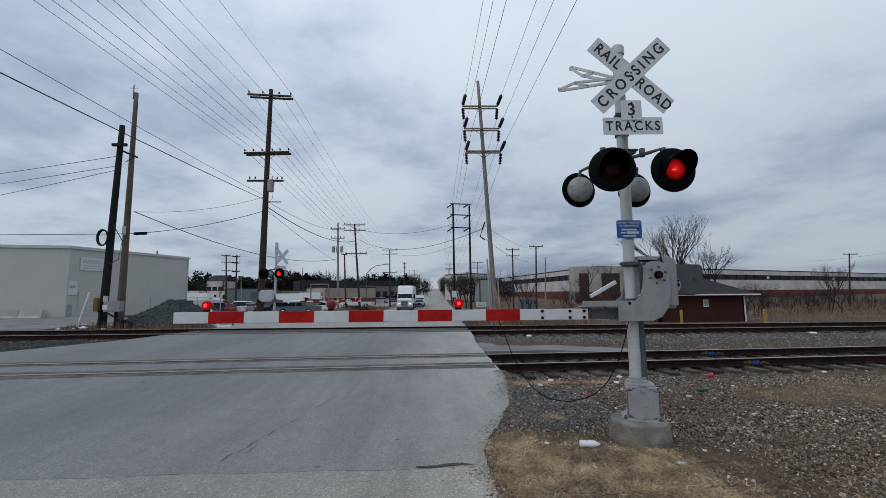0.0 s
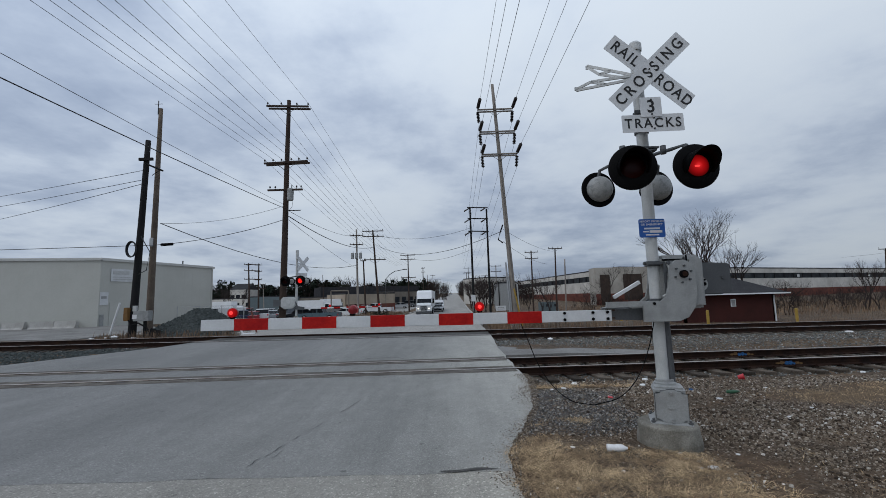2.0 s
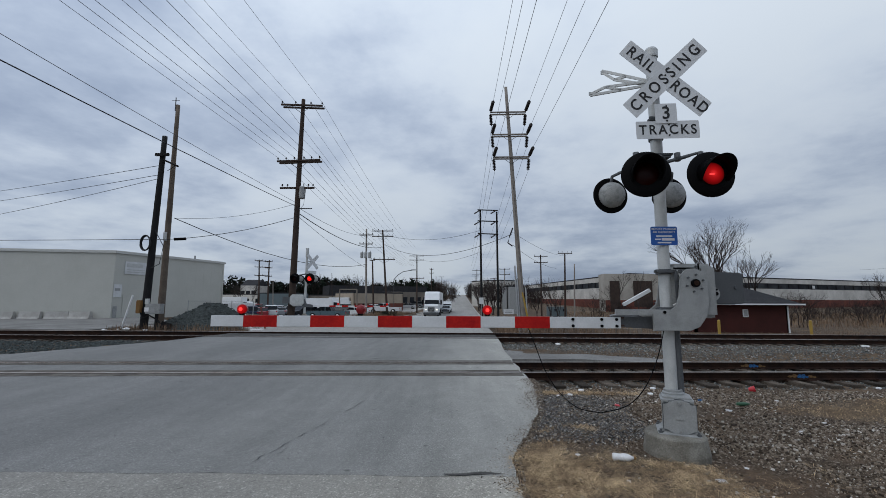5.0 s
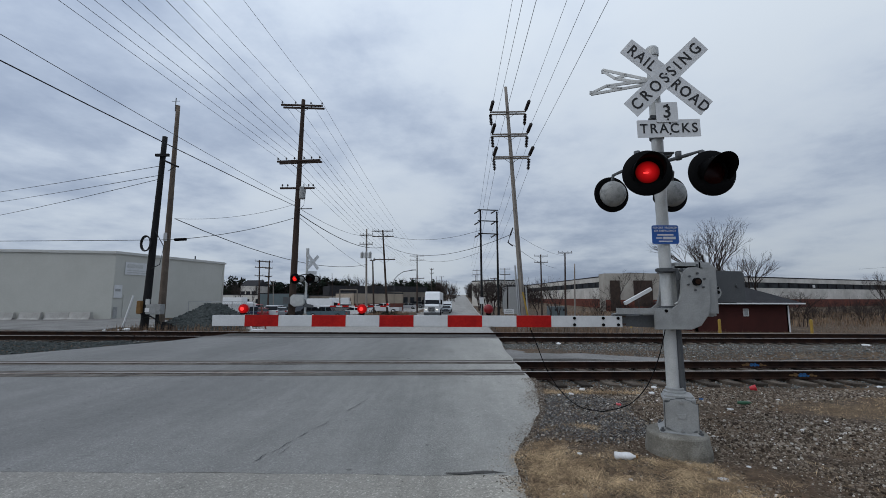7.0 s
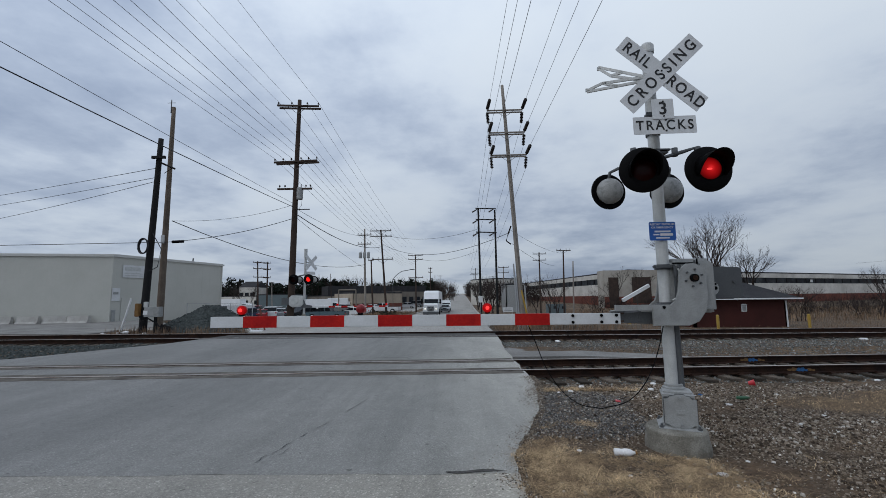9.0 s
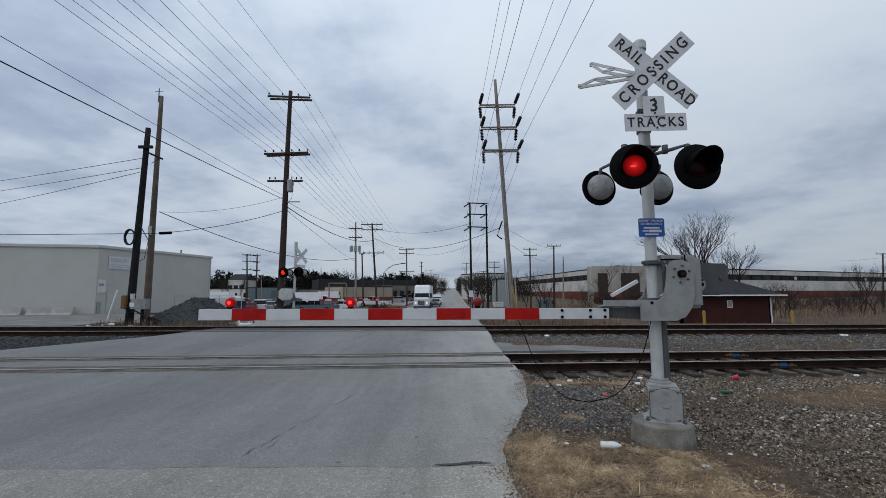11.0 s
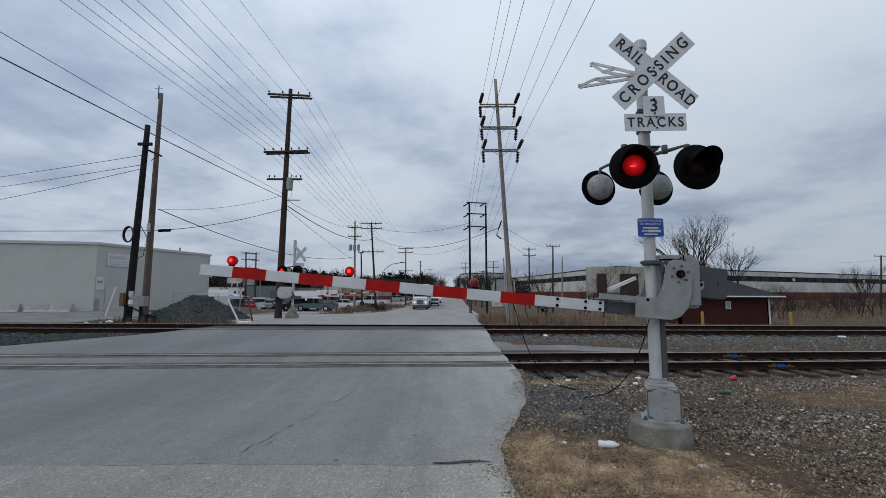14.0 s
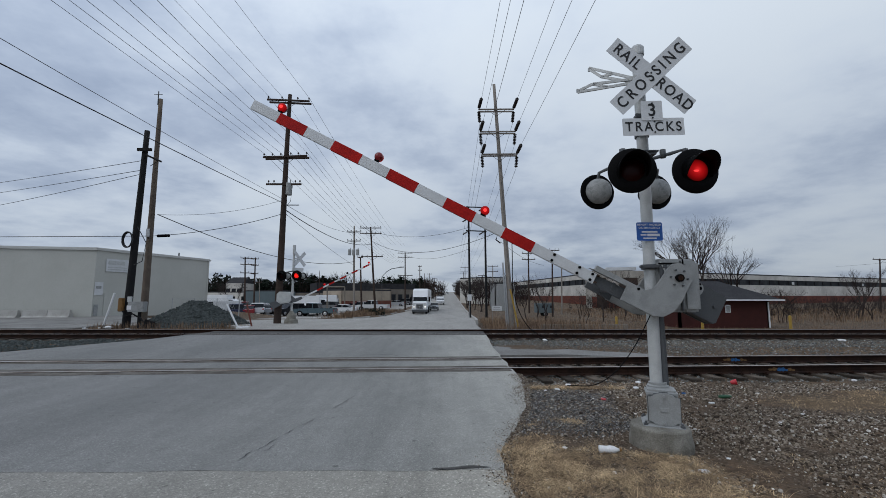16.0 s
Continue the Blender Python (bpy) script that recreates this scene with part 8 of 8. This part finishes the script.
def grasses():
    rng = random.Random(9)
    spots = []
    # dead grass matted on the verge by the road, combed in swirls
    while len(spots) < 40000:
        x, y = rng.uniform(0.45, 6.2), 5.9 - 3.6 * rng.random() ** 1.15
        if rng.random() > grass_cover(x, y) or on_road(x, y, 0.06 * rng.random()):
            continue
        a = 7.0 * noise.noise((x * 1.6, y * 1.6, 41)) + rng.gauss(0.3, 1.3)
        l = rng.uniform(0.03, 0.09) if rng.random() < 0.75 else rng.uniform(0.09, 0.17)
        up = rng.uniform(-0.08, 0.1) if rng.random() < 0.97 else rng.uniform(0.3, 0.7)
        tuft = 0.02 * max(0.0, noise.noise((x * 3.1, y * 3.1, 5)))
        spots.append(((x, y, ground_z(x, y) + rng.uniform(0, 0.02) + tuft), Vector((math.cos(a) * l, math.sin(a) * l, up * l)), rng.uniform(0.0008, 0.0019)))
    # the same verge on behind the camera
    n = 0
    while n < 14000:
        x, y = rng.uniform(0.6, 5.5), rng.uniform(-6.0, 2.4)
        if rng.random() > grass_cover(x, y) or on_road(x, y, 0.05):
            continue
        a, l = rng.uniform(0, 6.3), rng.uniform(0.05, 0.15)
        spots.append(((x, y, ground_z(x, y) + 0.005), Vector((math.cos(a) * l, math.sin(a) * l, rng.uniform(0, 0.15) * l)), rng.uniform(0.0015, 0.003)))
        n += 1
    # thinner patches over the dirt
    n = 0
    while n < 5000:
        x, y = rng.uniform(3.2, 15), rng.uniform(4.6, 9.0)
        if noise.noise((x * 0.42, y * 0.75, 14)) < 0.16 + 0.2 * rng.random():
            continue
        a, l = rng.uniform(0, 6.3), rng.uniform(0.03, 0.12)
        spots.append(((x, y, ground_z(x, y)), Vector((math.cos(a) * l, math.sin(a) * l, rng.uniform(0, 0.3) * l)), rng.uniform(0.0012, 0.0026)))
        n += 1
    n = 0
    while n < 9000:
        x, y = rng.uniform(4.6, 13), rng.uniform(5.6, 8.2)
        if bare_patch(x, y) < rng.uniform(0.15, 0.8):
            continue
        a, l = rng.uniform(0, 6.3), rng.uniform(0.02, 0.09)
        spots.append(((x, y, ground_z(x, y) + 0.002), Vector((math.cos(a) * l, math.sin(a) * l, rng.uniform(0, 0.25) * l)), rng.uniform(0.0015, 0.003)))
        n += 1
    for k in range(1500):
        x = rng.uniform(1.45, 3.6)
        y = rail_near(x) - 0.95 - 0.25 * rng.random() - 0.12 * abs(x - 2)
        a, l = rng.uniform(0, 6.3), rng.uniform(0.05, 0.16)
        spots.append(((x, y, ground_z(x, y)), Vector((math.cos(a) * l, math.sin(a) * l, rng.uniform(0, 0.5) * l)), 0.003))
    blades("dry_grass", spots, M["straw"], "matted dead straw-coloured grass on the verge")
    # tall dead weeds beyond the tracks
    spots = []
    for k in range(42000):
        x, y = rng.uniform(2.6, 42), rng.uniform(23.5, 46)
        if x < ramp_at(y, RIGHT_EDGE) + 0.7 or (19 < x < 30 and y > 33.5) or noise.noise((x * 0.3, y * 0.3, 5)) < rng.uniform(-0.5, 0.2):
            continue
        h = rng.uniform(0.3, 1.2) * (0.8 + 0.5 * noise.noise((x * 0.2, y * 0.2, 1)))
        if x > 11:   # trodden ground before the shed
            if rng.random() < 0.75:
                continue
            h *= 0.4
        spots.append(((x, y, ground_z(x, y) - 0.05), Vector((rng.gauss(0, 0.3) * h, rng.gauss(0, 0.3) * h, h)), rng.uniform(0.004, 0.011)))
    for k in range(5000):
        y = rng.uniform(45.5, 76)
        x = ramp_at(y, LEFT_EDGE) - rng.uniform(0.4, verge_width(y) - 0.3)
        h = rng.uniform(0.2, 0.75)
        spots.append(((x, y, ground_z(x, y) - 0.05), Vector((rng.uniform(-0.3, 0.3) * h, rng.uniform(-0.3, 0.3) * h, h)), rng.uniform(0.012, 0.025)))
    for k in range(900):
        x, y = rng.uniform(-18.5, -10.6), rng.uniform(21.6, 23.6)
        h = rng.uniform(0.1, 0.5)
        spots.append(((x, y, ground_z(x, y) - 0.03), Vector((rng.uniform(-0.3, 0.3) * h, rng.uniform(-0.3, 0.3) * h, h)), rng.uniform(0.006, 0.012)))
    for k in range(16000):
        x, y = rng.uniform(20, 90), rng.uniform(44, 90)
        h = rng.uniform(0.2, 0.7)
        spots.append(((x, y, ground_z(x, y) - 0.05), Vector((rng.uniform(-0.3, 0.3) * h, rng.uniform(-0.3, 0.3) * h, h)), rng.uniform(0.01, 0.03)))
    blades("dry_weeds", spots, M["weeds"], "tall dead brown weeds beyond the tracks", "weeds")
    thicket("verge_shrub", -10.5, -8.3, 57, 60, 26, 1.2, 2.0, M["evergreen"], "dark green shrub on the verge by the lot", 12, "needle")


grasses()


# ---- loose stones and litter ----
def stones():
    rng = random.Random(4)
    v, f = [], []
    n = 0
    while n < 20000:
        x, y = rng.uniform(0.7, 3.2), rng.uniform(5.0, 8.9)
        if on_road(x, y, -0.01) or math.hypot(x - MX, y - MY) < 0.37 or gravel_patch(x, y) < rng.uniform(-0.1, 0.25):
            continue
        add_stone(v, f, (x, y, ground_z(x, y) + 0.002), 0.0055 * math.exp(min(abs(rng.gauss(0, 0.5)), 1.3)), 0, 0.7)
        n += 1
    tagged(mesh_from("fine_gravel", v, f, M["fine_gravel"]), "fine dark grey gravel beside the road", "gravel", kind="stuff")
    v, f = [], []
    n = 0
    while n < 92000:
        x, y = 0.8 + 12.5 * rng.random() ** 1.08, rng.uniform(3.3, 9.1)
        if on_road(x, y, -0.02) or math.hypot(x - MX, y - MY) < 0.38 or y > rail_near(x) - 0.55:
            continue
        if y < 5.2 - 0.28 * (x - 1.6) and rng.random() < (0.9 if x < 2.4 else 0.25):
            continue
        if bare_patch(x, y) > rng.uniform(0.0, 0.55) or (gravel_patch(x, y) > 0 and rng.random() < 0.55):
            continue
        if 0.5 * noise.noise((x * 0.55, y * 0.8, 21)) + 0.4 * noise.noise((x * 2.1, y * 2.6, 6)) + 0.40 < rng.uniform(0, 0.6):
            continue
        add_stone(v, f, (x, y, ground_z(x, y) + 0.003), 0.0052 * math.exp(min(abs(rng.gauss(0, 0.74)), 1.75)), 0, 0.7)
        n += 1
    for k in range(5200):
        y = rng.uniform(3.2, 9.0)
        x = ramp_at(y, RIGHT_EDGE) + 0.10 - abs(rng.gauss(0, 0.14 + 0.12 * noise.noise((y * 1.7, 3, 8))))
        add_stone(v, f, (x, y, road_z(x, y) + 0.001), rng.uniform(0.003, 0.011), 0, 0.6)
    tagged(mesh_from("loose_stone", v, f, M["stone"]), "loose pale and grey stones strewn over the dirt", "stones", kind="stuff")
    v, f = [], []
    for k in range(14000):
        x = rng.uniform(1.5, 22) if rng.random() < 0.9 else rng.uniform(-27, -22)
        y = rail_near(x) + rng.uniform(-0.75, 2.3)
        if on_road(x, y, -0.05):
            continue
        add_stone(v, f, (x, y, ground_z(x, y) + 0.005), 0.013 * math.exp(min(abs(rng.gauss(0, 0.5)), 1.2)), 0, 0.7)
    for k in range(34000):
        x = 1.6 + 26 * rng.random() ** 1.3
        y = rng.uniform(11.5, 17.6)
        if on_road(x, y, -0.05) or (x < 7 and 12.3 < y < 14.5 - 0.16 * max(0, x - 3) + 0.5 * noise.noise((x * 0.6, 1, 1)) and rng.random() < 0.97 - 0.1 * max(0, x - 2.5)):
            continue
        add_stone(v, f, (x, y, ground_z(x, y) + 0.004), 0.012 * math.exp(min(abs(rng.gauss(0, 0.55)), 1.3)), 0, 0.7)
    for k in range(5000):
        x = rng.choice((rng.uniform(1.9, 30), rng.uniform(-34, -10.4)))
        y = rng.uniform(17.2, 21.2)
        add_stone(v, f, (x, y, ground_z(x, y) + 0.01), rng.uniform(0.025, 0.055), 0, 0.7)
    tagged(mesh_from("track_ballast", v, f, M["ballast"]), "grey ballast stones along the tracks", "ballast", kind="stuff")
    v, f = [], []
    for k in range(16000):
        x = rng.uniform(-32, -10.3)
        y = rng.uniform(11.5, 18.0)
        if on_road(x, y, -0.05):
            continue
        add_stone(v, f, (x, y, ground_z(x, y) + 0.008), rng.uniform(0.025, 0.06), 0, 0.7)
    tagged(mesh_from("dark_ballast", v, f, M["pile"]), "dark grey ballast stones between the tracks", "ballast", kind="stuff")
    # a worn paved strip between the tracks
    strip("paved_strip", lambda x: 12.35 + 0.12 * noise.noise((x, 1, 1)), lambda x: 14.4 + 0.25 * noise.noise((x * 0.7, 4, 1)) - 0.12 * max(0, x - 3), 10, 60, M["yard"], "worn grey paved strip between the tracks", "pavement", left=flat(1.3), right=flat(9), zf=lambda x, y: 0.012 * noise.noise((x, y, 3)) - 0.03 - 0.16 * max(0, (x - 4) / 4), depth=0.1)


stones()


def litter():
    # crushed bottle
    p = (1.78, 4.70, 0.00)
    th = thing("plastic_bottle", p[0], p[1], ground_z(p[0], p[1]) + 0.045, "crushed white plastic bottle lying in dry grass", "bottle", rz=-8)
    bm = B()
    lathe(bm, [(0, -0.11), (0.035, -0.11), (0.04, -0.1), (0.034, -0.03), (0.041, 0.0), (0.036, 0.05), (0.016, 0.085), (0.014, 0.1), (0, 0.1)], Matrix.Rotation(radians(90), 4, "Y"), 14)
    part("bottle_body", bm, M["plastic_white"], th, smooth=True)
    bm = B()
    rod(bm, (0.1, 0, 0), (0.12, 0, 0), 0.017, seg=10)
    part("cap", bm, M["orange"], th, "orange cap")
    p = (4.69, 7.21, 0.00)
    th = thing("plastic_bottle", p[0], p[1], ground_z(p[0], p[1]) + 0.04, "green plastic bottle lying on gravel", "bottle", rz=5)
    bm = B()
    lathe(bm, [(0, -0.11), (0.026, -0.11), (0.03, -0.07), (0.03, 0.03), (0.014, 0.09), (0.01, 0.11), (0, 0.11)], Matrix.Rotation(radians(90), 4, "Y"), 12)
    part("bottle_body", bm, M["plastic_green"], th, smooth=True)
    p = (5.92, 8.82, 0.00)
    th = thing("paper_cup", p[0], p[1], ground_z(p[0], p[1]) + 0.05, "bright red cup lying by the rail", "cup", rz=60)
    bm = B()
    lathe(bm, [(0.035, -0.05), (0.062, 0.06), (0.056, 0.06), (0.032, -0.04), (0.0, -0.04)], Matrix.Translation((0, 0, 0.03)) @ Matrix.Rotation(radians(75), 4, "X"), 16)
    part("cup_body", bm, M["plastic_red"], th)
    bm = B()
    lathe(bm, [(0.046, 0.061), (0.0, 0.035)], Matrix.Translation((0, 0, 0.03)) @ Matrix.Rotation(radians(75), 4, "X"), 16)
    part("cup_inside", bm, M["plastic_white"], th, "pale inside of the cup")
    rng = random.Random(31)
    for x, y, s, m in (((2.52, 4.27, 0.00)[0], (2.52, 4.27, 0.00)[1], 0.12, "plastic_white"), ((1.35, 4.86, 0.00)[0], (1.35, 4.86, 0.00)[1], 0.06, "plastic_white"), ((1.06, 4.69, 0.00)[0], (1.06, 4.69, 0.00)[1], 0.05, "plastic_white"),
                       ((2.23, 8.47, 0.00)[0], (2.23, 8.47, 0.00)[1], 0.14, "plastic_white"), ((2.55, 8.82, 0.00)[0], (2.55, 8.82, 0.00)[1], 0.18, "plastic_white"), ((2.63, 7.13, 0.00)[0], (2.63, 7.13, 0.00)[1], 0.13, "plastic_red"), ((3.86, 16.13, 0.00)[0], (3.86, 16.13, 0.00)[1], 0.3, "plastic_white"),
                       ((3.83, 8.59, 0.00)[0], (3.83, 8.59, 0.00)[1], 0.16, "plastic_white"), ((4.10, 9.07, -0.00)[0], (4.10, 9.07, -0.00)[1], 0.14, "plastic_white"), ((4.11, 7.67, 0.00)[0], (4.11, 7.67, 0.00)[1], 0.12, "plastic_white"), ((4.31, 7.77, 0.00)[0], (4.31, 7.77, 0.00)[1], 0.12, "spray_blue"),
                       ((15.04, 16.13, 0.00)[0], (15.04, 16.13, 0.00)[1], 0.3, "plastic_white"), ((8.87, 9.33, 0.00)[0], (8.87, 9.33, 0.00)[1], 0.14, "plastic_white"), ((5.56, 7.67, 0.00)[0], (5.56, 7.67, 0.00)[1], 0.08, "plastic_white"), ((4.20, 6.80, 0.00)[0], (4.20, 6.80, 0.00)[1], 0.1, "plastic_white"),
                       ((1.98, 8.36, 0.00)[0], (1.98, 8.36, 0.00)[1], 0.1, "plastic_white"), ((5.08, 6.16, 0.00)[0], (5.08, 6.16, 0.00)[1], 0.08, "plastic_white"), ((4.48, 5.81, 0.00)[0], (4.48, 5.81, 0.00)[1], 0.06, "plastic_white"), ((3.04, 4.69, 0.00)[0], (3.04, 4.69, 0.00)[1], 0.05, "plastic_white"), (-17.6, 22.4, 0.5, "plastic_white"), (-18.3, 22.8, 0.35, "plastic_white"), (-18.9, 22.5, 0.3, "plastic_white"), (-16.5, 22.3, 0.3, "plastic_white")):
        bm = B()
        bmesh.ops.create_icosphere(bm, subdivisions=1, radius=s * 0.5)
        for vv in bm.verts:
            vv.co = Vector((vv.co.x * rng.uniform(0.7, 1.3), vv.co.y * rng.uniform(0.5, 1.0), vv.co.z * rng.uniform(0.2, 0.45)))
        ob = part("litter", bm, M[m], None, "crumpled scrap of " + {"plastic_white": "white paper", "plastic_red": "red plastic", "spray_blue": "blue plastic"}[m] + " on the gravel")
        ob.matrix_basis = pose(x, y, ground_z(x, y) + s * 0.1, 0, 0, rng.uniform(0, 180))
        tagged(ob, "", "litter", "scraps of litter")
    # spray-paint marks on the rails
    for x, off in (((7.85, 9.68, 0.00)[0], 0.0), ((7.70, 11.19, 0.00)[0] + 0.1, 1.505)):
        for dx, dz, m, w, h in ((-0.27, 0.0, "spray_yellow", 0.12, 0.05), (-0.17, 0.012, "spray_yellow", 0.12, 0.085), (-0.06, 0.0, "spray_blue", 0.12, 0.08), (0.03, 0.005, "spray_blue", 0.10, 0.095), (0.11, -0.012, "spray_blue", 0.07, 0.05), (0.19, 0.0, "spray_yellow", 0.10, 0.07), (0.28, -0.015, "spray_yellow", 0.09, 0.04)):
            bm = B()
            xx = x + dx
            pts = [(w * 0.5 * math.cos(a) * rng.uniform(0.8, 1.15), h * 0.5 * math.sin(a) * rng.uniform(0.8, 1.15)) for a in [k * math.pi / 6 for k in range(12)]]
            prism(bm, pts, -0.006, 0.006)
            ob = part("paint_mark", bm, M[m], None, "sprayed paint mark on the rail's side")
            ob.matrix_basis = pose(xx, rail_near(xx) + off - 0.022 - 0.001 * (dx > 0), -0.045 + dz, 0, 0, math.degrees(math.atan(0.0527)))
            tagged(ob, "", "paint mark", "paint marks on the rails")


litter()


# ---- what moves ----
def motions():
    for bulb, first, lit, rest in BULBS:
        walk(bulb, flash_rows(first, lit, rest))
    lean = Vector((0.0268, 0.9971, -0.071))   # the arm swings in a plane that leans slightly back
    walk(ARM, [(t, Matrix.Translation(PIVOT) @ Matrix.Rotation(radians(a), 4, lean)) for t, a in ((0, 0), (9.2, 0), (13.3, 0), (13.5, 0.0), (13.6, 0.4), (13.7, 1.3), (13.8, 2.7), (14.0, 5.1), (14.5, 10.83), (15.0, 16.4), (15.5, 22.0), (16.0, 27.9))])

    cable_rows = [(0, Matrix.Translation(CABLE_TOP))]
    for t, a in ((13.5, 0.0), (13.8, 2.7), (14.0, 5.2), (14.5, 10.8), (15.0, 16.3), (15.5, 22.0), (16.0, 27.9)):
        turn = Matrix.Translation(PIVOT) @ Matrix.Rotation(radians(a), 4, lean) @ Matrix.Translation(-Vector(PIVOT))
        cable_rows.append((t, Matrix.Translation(turn @ CABLE_TOP) @ Matrix.Rotation(radians(a * 0.75), 4, "Y")))
    walk(ARM_CABLE, cable_rows)
    walk(MAST_CABLE[0], [(t, Matrix.Translation(CABLE_HANG) @ Matrix.Rotation(radians(a), 4, "Y")) for t, a in ((0, 0), (13.5, 0), (14.0, 2.5), (15.0, 8.0), (16.0, 14.0))])
    walk(FAR_ARM, [(t, pose(*FAR_PIVOT, 0, -a, 0)) for t, a in ((0, 0), (13.4, 0), (13.6, 0.3), (13.8, 2.4), (14.0, 4.8), (14.5, 10.5), (15.0, 16.0), (15.5, 21.3), (16.0, 26.6))])
    walk(MOVING_VAN, [(t, pose(x, y, road_z(x, y), 0, 0, -90)) for t, x, y in ((0, -1.7, 90), (12.0, -1.7, 92), (14.0, -1.6, 97), (15.0, -1.3, 104), (16.0, -0.7, 113))])


motions()
